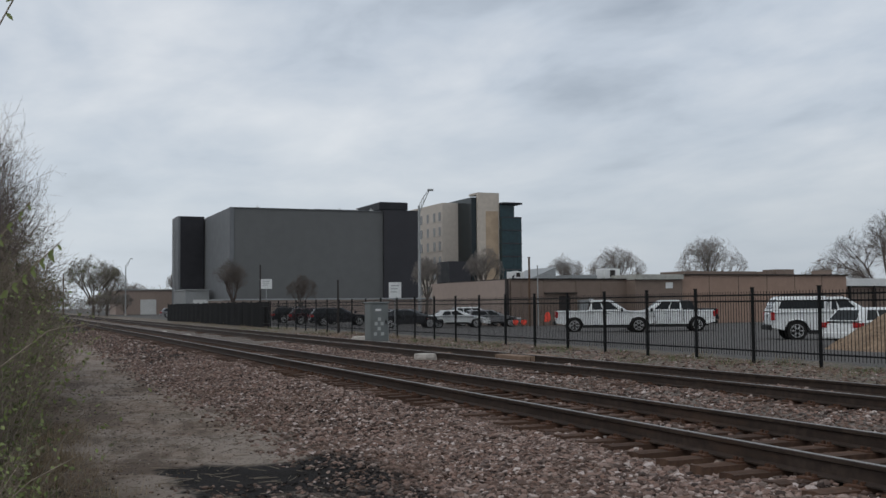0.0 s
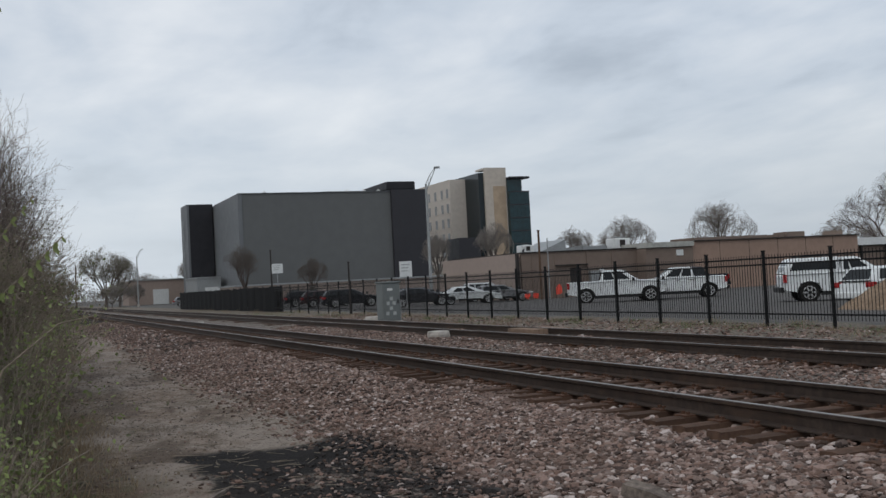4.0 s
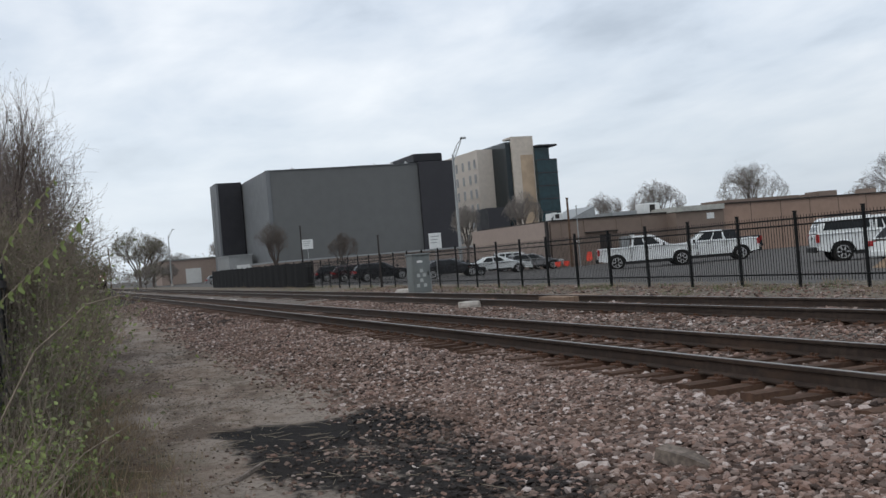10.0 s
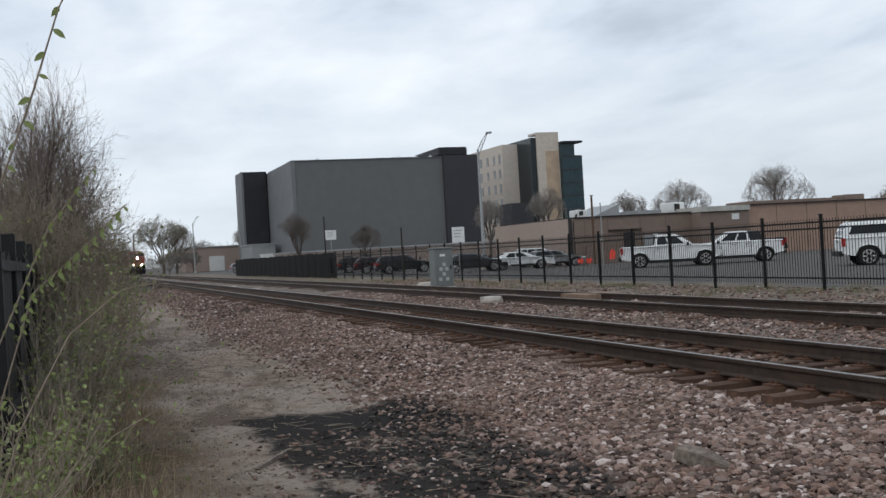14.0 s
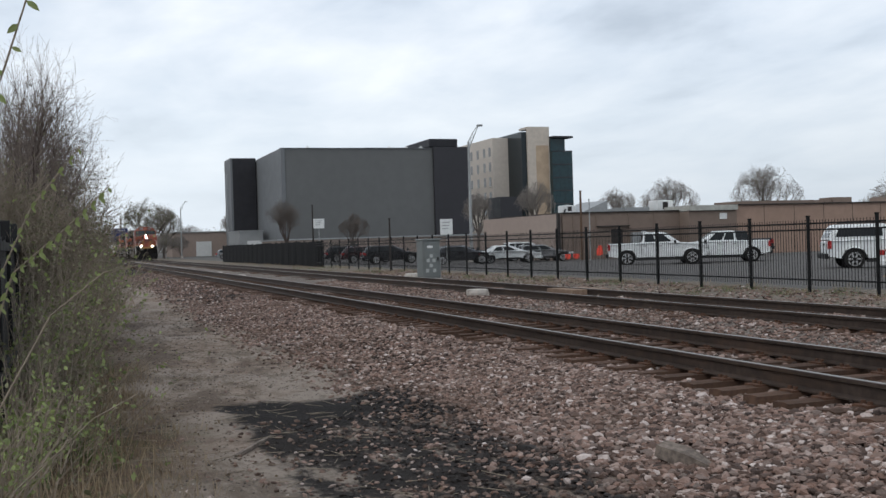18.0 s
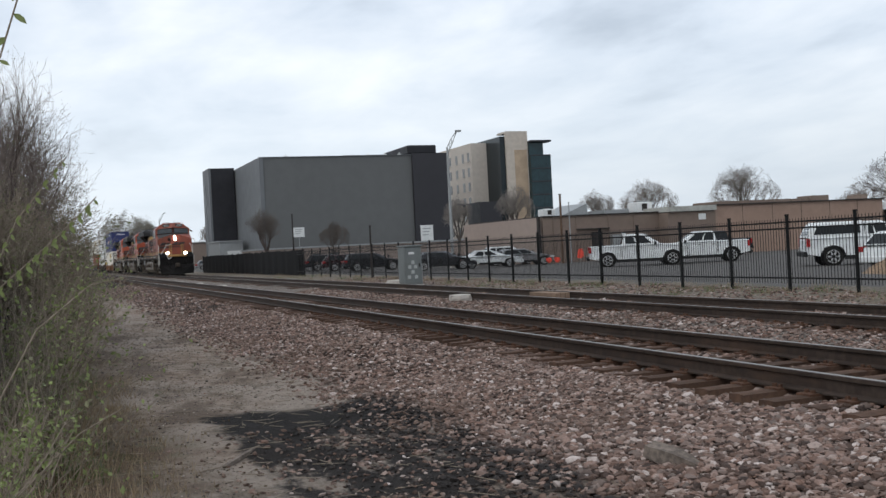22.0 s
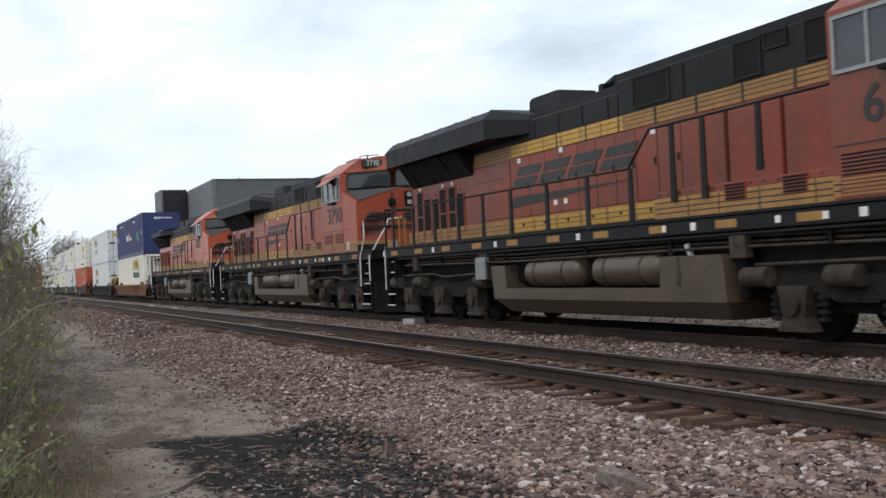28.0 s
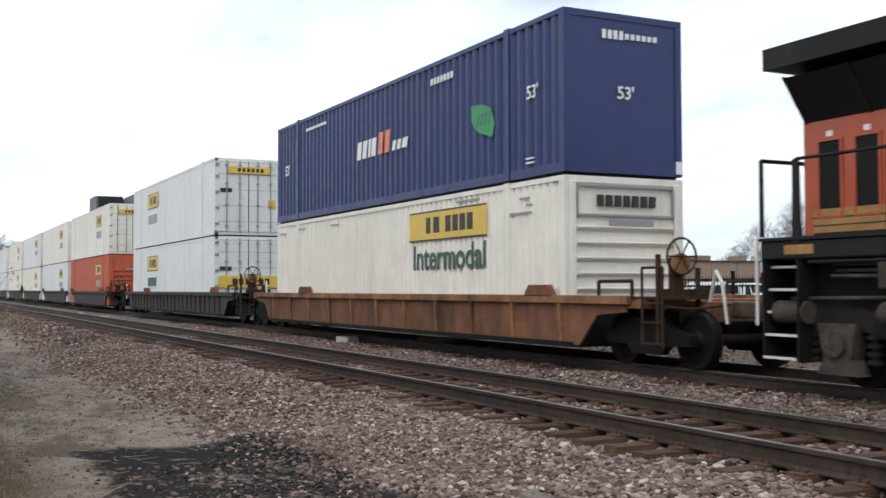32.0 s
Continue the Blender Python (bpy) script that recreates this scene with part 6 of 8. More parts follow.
START = 117.2
specs = [(RD, CR), (W1, CR), (CR, W1), (CR, CR), (W1, W1), (CR, W1), (RD, RD), (W1, CR), (W1, W1), (CR, W1), (RD, W1), (W1, CR)]
for i, (lo, hi) in enumerate(specs):
    n = 18.0
    v, boxes = loaded(START + n * i, n, -1.6, grey_car, 0, lo, hi, "dirty grey articulated well unit with stacked containers", i % 3 != 0, i % 3 != 2, i < 2)
    for c in boxes:
        if i < 4:
            sign(c, -4.9, -2.9, 1.75, 2.4, CW)
            part("sign_sheet", Mesh().box(-4.7, -3.0, -CW - 0.006, -CW + 0.02, 1.05, 1.45), grey_m, c)
    if i < 1:
        door_end(boxes[1], cream_c)
        end_sign(boxes[1], 2.3, 2.56, 0.8)
        end_wall(boxes[0], red_c)

# ---- parked vehicles ----
car_white = paint("white_car_paint", (0.64, 0.66, 0.66), 0.25, 0, 0.04, 3, 0.12, (0.4, 0.38, 0.35))
car_black = paint("black_car_paint", (0.014, 0.014, 0.017), 0.2, 0.1, 0.2, 3)
car_grey = paint("silver_grey_car_paint", (0.22, 0.225, 0.23), 0.3, 0.4, 0.08, 3)
car_red = paint("dark_red_car_paint", (0.035, 0.010, 0.011), 0.25, 0.1, 0.1, 3)
tint_m = glass_mat("tinted_car_glass", (0.010, 0.012, 0.013), 0.12, 0.22)
tyre_m = paint("black_rubber", (0.018, 0.017, 0.016), 0.85, 0, 0.2, 12)
rim_m = paint("alloy_rim", (0.42, 0.42, 0.42), 0.35, 0.8, 0.1, 10)
tail_m = paint("red_tail_lamp", (0.32, 0.012, 0.012), 0.25, 0, 0.1, 6)
clear_m = glass_mat("clear_lamp_glass", (0.45, 0.46, 0.46), 0.08)
plastic_m = paint("black_plastic_trim", (0.022, 0.022, 0.022), 0.6, 0, 0.15, 8)


def car_wheels(c, xs, half, r):
    for x in xs:
        for s in (-1, 1):
            y0, y1 = s * (half - 0.24), s * half
            t = part("wheel", Mesh().tube((x, y0, r), (x, y1, r), r, 24).tube((x, y1, r), (x, y1 + s * 0.012, r), r * 0.93, 24, r * 0.74), tyre_m, c, "black tyre")
            rm = Mesh().tube((x, y1 - s * 0.02, r), (x, y1 + s * 0.004, r), r * 0.25, 12)
            for i in range(6):
                a = i * math.pi / 3
                p, q = (x + r * 0.2 * math.cos(a), y1 + s * 0.006, r + r * 0.2 * math.sin(a)), (x + r * 0.66 * math.cos(a), y1 + s * 0.004, r + r * 0.66 * math.sin(a))
                rm.tube(p, q, 0.045, 6)
            for i in range(20):
                a, b = 2 * math.pi * i / 20, 2 * math.pi * (i + 1) / 20
                rm.tube((x + r * 0.67 * math.cos(a), y1 + s * 0.004, r + r * 0.67 * math.sin(a)), (x + r * 0.67 * math.cos(b), y1 + s * 0.004, r + r * 0.67 * math.sin(b)), 0.028, 5, caps=False)
            part("rim", rm, rim_m, t, "bright alloy rim")


def arched(prof_top, x0, x1, z0, xs, r):
    """A side outline: the top line from rear to front, then the underside with wheel openings."""
    out = list(prof_top)
    out.append((x1, z0 + 0.12))
    for x in sorted(xs, reverse=True):
        for i in range(9):
            a = math.pi * i / 8
            out.append((x + r * math.cos(a), max(z0, r * 0.86 + r * math.sin(a) * 1.02)))
    out.append((x0, z0 + 0.12))
    return out


def shell(c, outline, half, material, tuck=0.07):
    """Body sides with rounded shoulder: three slices drawn across."""
    zs = [p[1] for p in outline]
    mid = (min(zs) + max(zs)) / 2
    rings = []
    for y, k, sh in ((-half + tuck, 0.985, -0.03), (-half, 1.0, -0.06), (half, 1.0, -0.06), (half - tuck, 0.985, -0.03)):
        rings.append([(x * k, y, z + (sh if z > mid and abs(y) == half else 0)) for x, z in outline])
    return part("body", Mesh().loft(rings), material, c, "painted car body")


def cabin(c, material, base, roof, zb, zt, half_b, half_t, panes, front=True):
    """Painted upper body with panes of its own; base and roof are (rear, front) stations, panes are the spans of the side glass."""
    (b0, b1), (r0, r1) = base, roof
    mid = lambda k, e: [(b0 + (r0 - b0) * k - e, half_b + (half_t - half_b) * k + e * 0.3), (b1 + (r1 - b1) * k + e, half_b + (half_t - half_b) * k + e * 0.3)]
    rings = []
    for k, dz in ((0.0, 0.0), (0.55, 0.012), (0.92, 0.0), (1.0, -0.012)):
        (xa, ha), (xb, _) = mid(k, 0.0)
        ha -= 0.05 if k == 1.0 else 0
        z = zb + (zt - zb) * k
        rings.append([(xa, -ha + 0.10, z), (xa + 0.10, -ha, z), (xb - 0.14, -ha, z), (xb, -ha + 0.16, z), (xb, ha - 0.16, z), (xb - 0.14, ha, z), (xa + 0.10, ha, z), (xa, ha - 0.10, z)])
    rings.append([(x + (0.14 if x < (r0 + r1) / 2 else -0.14), y * 0.86, zt + 0.035) for x, y, z in rings[-1]])
    g = part("cab_shell", Mesh().loft(rings), material, c, "painted upper body")

    def quad(u0, u1, v0, v1, s, lift):
        out = []
        for u, v in ((u0, v0), (u1, v0), (u1, v1), (u0, v1)):
            out.append(((b0 + (b1 - b0) * u) * (1 - v) + (r0 + (r1 - r0) * u) * v, s * (half_b + (half_t - half_b) * v + lift), zb + (zt - zb) * v))
        return out
    for s in (-1, 1):
        for u0, u1 in panes:
            w = part("side_window", Mesh().loft([quad(u0, u1, 0.10, 0.86, s, 0.004), quad(u0, u1, 0.10, 0.86, s, 0.012)]), tint_m, g, "dark tinted side window")
            part("window_seal", Mesh().pipe([*quad(u0, u1, 0.10, 0.86, s, 0.010), quad(u0, u1, 0.10, 0.86, s, 0.010)[0]], 0.012, 4), plastic_m, w)
    for x_b, x_r, e in ((b1, r1, 1), (b0, r0, -1)):
        rows = []
        for lift in (0.004, 0.016):
            rows.append([(x_b + (x_r - x_b) * v + e * lift, y * (half_b + (half_t - half_b) * v - 0.17), zb + (zt - zb) * v) for v, y in ((0.08, -1), (0.08, 1), (0.88, 1), (0.88, -1))])
        part("windscreen", Mesh().loft(rows), tint_m, g, "dark windscreen")
    return g


def trims(c, x0, x1, half, z, material, handles):
    for s in (-1, 1):
        for x in handles:
            part("door_handle", Mesh().box(x - 0.11, x + 0.11, *sorted((s * half, s * (half + 0.03))), z - 0.03, z, 0.008), plastic_m, c)
            part("door_seam", Mesh().box(x - 0.24, x - 0.232, *sorted((s * (half - 0.02), s * (half + 0.004))), z - 0.55, z + 0.14), plastic_m, c)
        part("mirror", Mesh().box(handles[0] + 0.80, handles[0] + 0.94, *sorted((s * (half - 0.02), s * (half + 0.2))), z + 0.1, z + 0.3, 0.03), plastic_m, c)
        part("side_sill", Mesh().box(x0 + 1.6, x1 - 1.5, *sorted((s * (half - 0.1), s * (half - 0.02))), 0.28, 0.42), plastic_m, c)


def pickup(name, label, m, material, cap=False, crew=True):
    """Local x: front at +2.95, rear at -2.93; z = 0 on the ground."""
    c = thing(name, label, "pickup truck", m, "parked vehicles")
    xs, r = (-1.83, 1.98), 0.42
    top = [(-2.93, 0.66), (-2.94, 1.26), (-2.88, 1.31), (-0.96, 1.32), (-0.90, 1.34), (1.05, 1.34), (1.25, 1.31), (2.40, 1.24), (2.76, 1.15), (2.92, 0.92), (2.95, 0.62)]
    shell(c, arched(top, -2.93, 2.95, 0.46, xs, 0.53), 1.0, material)
    back = -0.95 if crew else -0.45
    spans = ((0.08, 0.37), (0.43, 0.80)) if crew else ((0.08, 0.24), (0.30, 0.76))
    cabin(c, material, (back, 1.30), (back + 0.14, 0.42), 1.32, 1.91, 0.95, 0.79, spans)
    if cap:
        e = back - 0.03
        rings = [[(-2.90 + q, -h, z), (e, -h, z), (e, h, z), (-2.90 + q, h, z)] for q, h, z in ((0.0, 0.95, 1.31), (0.12, 0.92, 1.62), (0.30, 0.83, 1.90), (0.42, 0.72, 1.97))]
        cp = part("truck_cap", Mesh().loft(rings), material, c, "white fibreglass bed cap")
        for s in (-1, 1):
            part("cap_window", Mesh().loft([[(-2.62, s * k0, 1.42), (e - 0.14, s * k0, 1.42), (e - 0.14, s * k1, 1.80), (-2.46, s * k1, 1.80)] for k0, k1 in ((0.956, 0.902), (0.90, 0.82))]), tint_m, cp, "long dark side glass")
            part("roof_bar", Mesh().pipe([(-2.3, s * 0.66, 1.96), (-2.2, s * 0.66, 2.02), (0.2, s * 0.66, 2.02), (0.3, s * 0.66, 1.95)], 0.02), plastic_m, cp)
        part("rear_hatch", Mesh().loft([[(-2.885, -0.7, 1.42), (-2.885, 0.7, 1.42), (-2.66, 0.62, 1.84), (-2.66, -0.62, 1.84)], [(-2.86, -0.7, 1.42), (-2.86, 0.7, 1.42), (-2.63, 0.62, 1.84), (-2.63, -0.62, 1.84)]]), tint_m, cp)
    else:
        part("bed_hollow", Mesh().box(-2.82, back - 0.10, -0.80, 0.80, 1.30, 1.325), plastic_m, c, "dark open load bed")
        part("bed_gap", Mesh().box(back - 0.035, back - 0.015, -1.003, 1.003, 0.62, 1.30), plastic_m, c)
    car_wheels(c, xs, 0.99, r)
    part("rear_bumper", Mesh().box(-3.08, -2.90, -0.94, 0.94, 0.46, 0.70, 0.04), plastic_m, c)
    part("front_bumper", Mesh().box(2.84, 3.04, -0.96, 0.96, 0.44, 0.74, 0.05), rim_m, c, "chrome front bumper")
    part("grille", Mesh().box(2.86, 2.97, -0.62, 0.62, 0.78, 1.10, 0.02), plastic_m, c)
    part("tailgate_handle", Mesh().box(-2.955, -2.92, -0.14, 0.14, 1.06, 1.14), plastic_m, c)
    for s in (-1, 1):
        part("tail_lamp", Mesh().box(-2.952, -2.80, *sorted((s * 0.86, s * 1.008)), 0.90, 1.26, 0.01), tail_m, c)
        part("headlamp", Mesh().box(2.62, 2.90, *sorted((s * 0.66, s * 0.985)), 0.92, 1.10, 0.02), clear_m, c)
        for x in xs:
            pts = [(x + 0.53 * math.cos(math.pi * i / 10), s * 0.985, max(0.48, 0.36 + 0.54 * math.sin(math.pi * i / 10))) for i in range(11)]
            part("wheel_arch", Mesh().pipe(pts, 0.035, 5), plastic_m, c)
            part("wheel_well", Mesh().tube((x, s * 0.62, 0.46), (x, s * 0.80, 0.46), 0.50, 16), slot_m, c)
    trims(c, -2.93, 2.95, 1.0, 1.14, material, (0.12, -0.74) if crew else (0.12,))
    return c


def sedan(name, label, m, material, tall=0.0, length=4.8):
    c = thing(name, label, "car", m, "parked vehicles")
    h = length / 2
    xs, r = (-h * 0.57, h * 0.60), 0.32 + tall * 0.05
    top = [(-h, 0.55), (-h + 0.05, 0.88 + tall * 0.1), (-h + 0.7, 0.95 + tall * 0.15), (h - 1.45, 0.93 + tall * 0.15), (h - 0.45, 0.78 + tall * 0.1), (h - 0.06, 0.62), (h, 0.5)]
    shell(c, arched(top, -h, h, 0.22 + tall * 0.08, xs, r + 0.09), 0.88, material, 0.12)
    if tall:
        base, roof = (-h + 0.15, h - 1.35), (-h + 0.55, h - 2.2)
    else:
        base, roof = (-h + 0.55, h - 1.25), (-h + 1.30, h - 2.15)
    cabin(c, material, base, roof, 0.90 + tall * 0.14, 1.27 + tall * 0.34, 0.80, 0.58 + tall * 0.1, ((0.10, 0.28), (0.32, 0.56), (0.60, 0.86)) if tall else ((0.22, 0.47), (0.51, 0.80)))
    car_wheels(c, xs, 0.87, r)
    for s in (-1, 1):
        part("tail_lamp", Mesh().box(-h - 0.012, -h + 0.25, *sorted((s * 0.60, s * 0.885)), 0.68 + tall * 0.1, 0.86 + tall * 0.1, 0.01), tail_m, c)
        part("headlamp", Mesh().box(h - 0.42, h - 0.03, *sorted((s * 0.52, s * 0.87)), 0.58, 0.72, 0.02), clear_m, c)
    part("rear_bumper", Mesh().box(-h - 0.05, -h + 0.2, -0.84, 0.84, 0.32, 0.56, 0.04), material, c)
    part("front_bumper", Mesh().box(h - 0.2, h + 0.05, -0.84, 0.84, 0.28, 0.54, 0.04), material, c)
    trims(c, -h, h, 0.88, 0.84 + tall * 0.12, material, (0.25, -0.6))
    return c


pickup("pickup_truck", "white crew-cab pickup truck parked on the lot", pose(-55.9, 33.7, -0.47, 0, 0, 63), car_white)
pickup("pickup_truck", "white pickup truck facing the other way behind the first", pose(-56.6, 38.6, -0.5, 0, 0, -117), car_white)
pickup("pickup_truck", "black pickup truck parked far back on the lot", pose(-69.5, 48.6, -0.5, 0, 0, -94), car_black)
pickup("pickup_truck", "white pickup truck with a white windowed bed cap", pose(-38.0, 35.0, -0.47, 0, 0, 61), car_white, True, False)
sedan("hatchback", "white hatchback parked behind the mulch heap", pose(-29.6, 29.7, -0.39, 0, 0, 95), car_white, 0.35)
sedan("sedan", "white sedan parked on the lot", pose(-71.7, 30.65, -0.42, 0, 0, 76), car_white)
sedan("sedan", "black sedan parked beside the fence", pose(-70.4, 26.4, -0.34, 0, 0, 80), car_black)
sedan("estate_car", "white sport utility car parked in the back row", pose(-80.3, 36.2, -0.50, 0, 0, 80), car_white, 0.8)

sedan("sedan", "silver grey sedan parked by the block wall", pose(-75.6, 35.3, -0.49, 0, 0, 84), car_grey, 0.1, 4.6)
sedan("sedan", "dark sedan parked in the middle row", pose(-81.9, 31.0, -0.42, 0, 0, 80), car_black, 0.2)
sedan("sedan", "black car parked behind the iron fence", pose(-80.9, 24.6, -0.31, 0, 0, 82), car_black, 0.4)
sedan("sedan", "dark red car parked behind the iron fence", pose(-88.5, 24.8, -0.31, 0, 0, 82), car_red, 0.3)
sedan("sedan", "black car parked behind the screened fence", pose(-97.0, 25.4, -0.32, 0, 0, 82), car_black, 0.5)
sedan("van", "white van parked far down the lot", pose(-148, 26.5, -0.34, 0, 0, 85), car_white, 1.5, 5.0)
sedan("sedan", "silver grey car parked far down the lot", pose(-166, 24.5, -0.31, 0, 0, 85), car_grey, 0.5)

# ---- street furniture and small things ----
conc_m = paint("pale_concrete", (0.40, 0.37, 0.335), 0.9, 0, 0.2, 7, 0.3, (0.2, 0.17, 0.14), (1, 1, 1), 0.3)
cabinet_m = paint("weathered_grey_green_metal", (0.165, 0.18, 0.178), 0.6, 0.2, 0.12, 3, 0.35, (0.12, 0.115, 0.10))
vest_m = paint("fluorescent_orange", (0.85, 0.10, 0.065), 0.6, 0, 0.12, 6)
wood_m = paint("brown_pole_wood", (0.11, 0.07, 0.048), 0.9, 0, 0.3, 6, 0.3)


def street_lamp(x, y, h, arm, turn, label):
    l = thing("street_lamp", label, "street lamp", pose(x, y, LOT, 0, 0, turn))
    part("pole", Mesh().tube((0, 0, 0), (0, 0, h), 0.13, 10, 0.085), grey_m, l, "tapered grey steel pole")
    part("base", Mesh().tube((0, 0, 0), (0, 0, 0.5), 0.25, 10), conc_m, l)
    part("arm", Mesh().pipe([(0, 0, h - 0.6), (arm * 0.5, 0, h + 0.25), (arm, 0, h + 1.13)], 0.035).pipe([(0, 0, h), (arm * 0.45, 0, h + 0.66), (arm, 0, h + 1.2)], 0.03).pipe([(arm * 0.25, 0, h - 0.17), (arm * 0.22, 0, h + 0.33), (arm * 0.5, 0, h + 0.25), (arm * 0.45, 0, h + 0.66)], 0.02), grey_m, l, "double bracket arm")
    part("lamp_head", Mesh().box(arm - 0.1, arm + 0.36, -0.13, 0.13, h + 1.12, h + 1.27, 0.04), grey_m, l)


street_lamp(-74.4, 28.9, 9.05, 0.75, 72, "tall grey steel street lamp with a bracket arm, on the lot")
street_lamp(-207.8, 21.3, 9.6, 0.9, 70, "slim street lamp far down the line")
street_lamp(-231, 33.6, 17.5, 4.5, 80, "tall curved-arm lamp beside the dark slab")


def post(name, x, y, z0, z1, r, mat, label, category="pole"):
    p = thing(name, label, category, pose(x, y, z0))
    part("shaft", Mesh().tube((0, 0, -0.1), (0, 0, z1 - z0), r, 8, r * 0.8), mat, p)
    part("cap", Mesh().tube((0, 0, z1 - z0), (0, 0, z1 - z0 + 0.06), r * 1.2, 8), mat, p)
    return p


post("steel_pole", -108.9, 24.6, LOT, 5.5, 0.09, trim_dark, "slim dark steel pole behind the screened fence")
post("steel_pole", -57.8, 17.5, LOT, 2.65, 0.06, trim_dark, "short dark steel pole in line with the iron fence")
post("utility_pole", -71.4, 36.6, LOT, 4.75, 0.10, wood_m, "rust-brown bollard pole in front of the block wall")
post("vent_pipe", -71.0, 37.1, LOT, 4.1, 0.05, grey_m, "thin grey vent pipe with a bent top")
post("utility_pole", -265.3, 13.1, LOT, 9.4, 0.16, wood_m, "distant wooden utility pole beside the line")


def board(x, y, z0, z1, w, label, legs=True):
    b = thing("sign_board", label, "sign", pose(x, y, 0, 0, 0, 0))
    part("panel", Mesh().box(-0.03, 0.03, -w / 2, w / 2, z0, z1, 0.01), white_m, b, "white sheet-metal panel")
    part("leg", Mesh().tube((-0.05, 0, LOT), (-0.05, 0, z1), 0.04), grey_m, b)
    for i in range(3):
        part("text_bar", Mesh().box(0.03, 0.036, -w * 0.36, w * (0.3 - 0.08 * i), z1 - 0.25 - i * 0.2 * (z1 - z0), z1 - 0.19 - i * 0.2 * (z1 - z0)), grey_m, b)
    return b


board(-66.0, 23.9, 1.75, 2.78, 0.86, "square white metal sign on a post behind the fence")
board(-108.7, 25.2, 3.1, 4.1, 1.15, "white box sign on a post behind the screened fence")


sticker_m = paint("faded_sticker", (0.36, 0.38, 0.37), 0.6, 0, 0.15, 9)


def signal_cabinet():
    c = thing("signal_cabinet", "weathered grey-green railway signal cabinet with pale sticker marks", "cabinet", pose(-42.7, 14.62, -0.33, 0, 0, 3) @ Matrix.Diagonal((0.9, 0.84, 0.97, 1)))
    part("housing", Mesh().box(-0.42, 0.42, -0.46, 0.46, 0.08, 1.72, 0.02), cabinet_m, c)
    part("plinth", Mesh().box(-0.5, 0.5, -0.54, 0.54, -0.05, 0.08), conc_m, c)
    part("lid", Mesh().box(-0.47, 0.47, -0.51, 0.51, 1.72, 1.80, 0.02), cabinet_m, c)
    d = part("door", Mesh().box(0.42, 0.445, -0.40, 0.40, 0.16, 1.62, 0.005), cabinet_m, c)
    part("latch", Mesh().box(0.445, 0.48, 0.28, 0.34, 0.85, 1.0), plastic_m, d)
    part("side_door", Mesh().box(-0.36, 0.36, -0.485, -0.46, 0.16, 1.62, 0.005), cabinet_m, c)
    for i, (y, z) in enumerate(((-0.30, 0.78), (0.02, 0.78), (-0.14, 0.56), (-0.34, 0.34), (0.04, 0.34), (-0.12, 0.98))):
        part("sticker", Mesh().box(0.445, 0.449, y, y + 0.17, z, z + 0.15), sticker_m, c, "pale square sticker")
    part("emblem", Mesh().box(0.445, 0.449, -0.25, 0.05, 1.4, 1.5), white_m, c)
    part("conduit", Mesh().tube((0.2, 0.52, -0.1), (0.2, 0.52, 0.9), 0.05), grey_m, c)


signal_cabinet()


def concrete_block(x, y, z, sx, sy, sz, turn, label):
    g = random.Random(int(x * 10))
    rings = []
    for k, f in ((0, 1.0), (0.5, 1.03), (1, 0.93)):
        ring = []
        for i in range(10):
            a = 2 * math.pi * i / 10
            cx, cy = math.cos(a), math.sin(a)
            q = max(abs(cx), abs(cy))
            ring.append((cx / q * sx / 2 * f * g.uniform(0.93, 1.03), cy / q * sy / 2 * f * g.uniform(0.9, 1.05), k * sz * (g.uniform(0.92, 1.04) if k == 1 else 1)))
        rings.append(ring)
    ob = new("concrete_block", Mesh().loft(rings).data("concrete_block", conc_m))
    ob.matrix_basis = pose(x, y, z, 0, 0, turn)
    return tagged(ob, label, "concrete block")


concrete_block(-26.3, 10.36, -0.22, 0.6, 0.5, 0.19, 10, "broken pale concrete block lying between the tracks")
concrete_block(-22.2, 9.75, -0.40, 0.26, 0.22, 0.2, 30, "small broken concrete piece between the tracks")
concrete_block(-58.5, 9.2, -0.34, 0.6, 0.3, 0.16, 10, "pale concrete slab lying between the tracks")
concrete_block(-68, 9.3, -0.34, 0.7, 0.3, 0.15, 0, "pale concrete slab lying between the tracks")
concrete_block(-46.5, 15.6, -0.38, 2.4, 1.0, 0.22, 8, "weathered concrete pad beside the signal cabinet")


def crossing_panel():
    """Pale boards lying flush in the far track."""
    p = thing("crossing_panel", "worn pale brown crossing boards laid inside the far rails", "track panel", pose(-24.0, FAR, 0))
    pm = paint("worn_crossing_wood", (0.21, 0.145, 0.105), 0.9, 0, 0.2, 6, 0.3)
    for i in range(3):
        part("board", Mesh().box(-0.75, 0.75, 0.30 + i * 0.13 - 0.05, 0.42 + i * 0.13 - 0.05, -0.16, -0.012, 0.006), pm, p)
        part("board", Mesh().box(-0.65, 0.8, 0.84 + i * 0.14, 0.97 + i * 0.14, -0.16, -0.014, 0.006), pm, p)


crossing_panel()


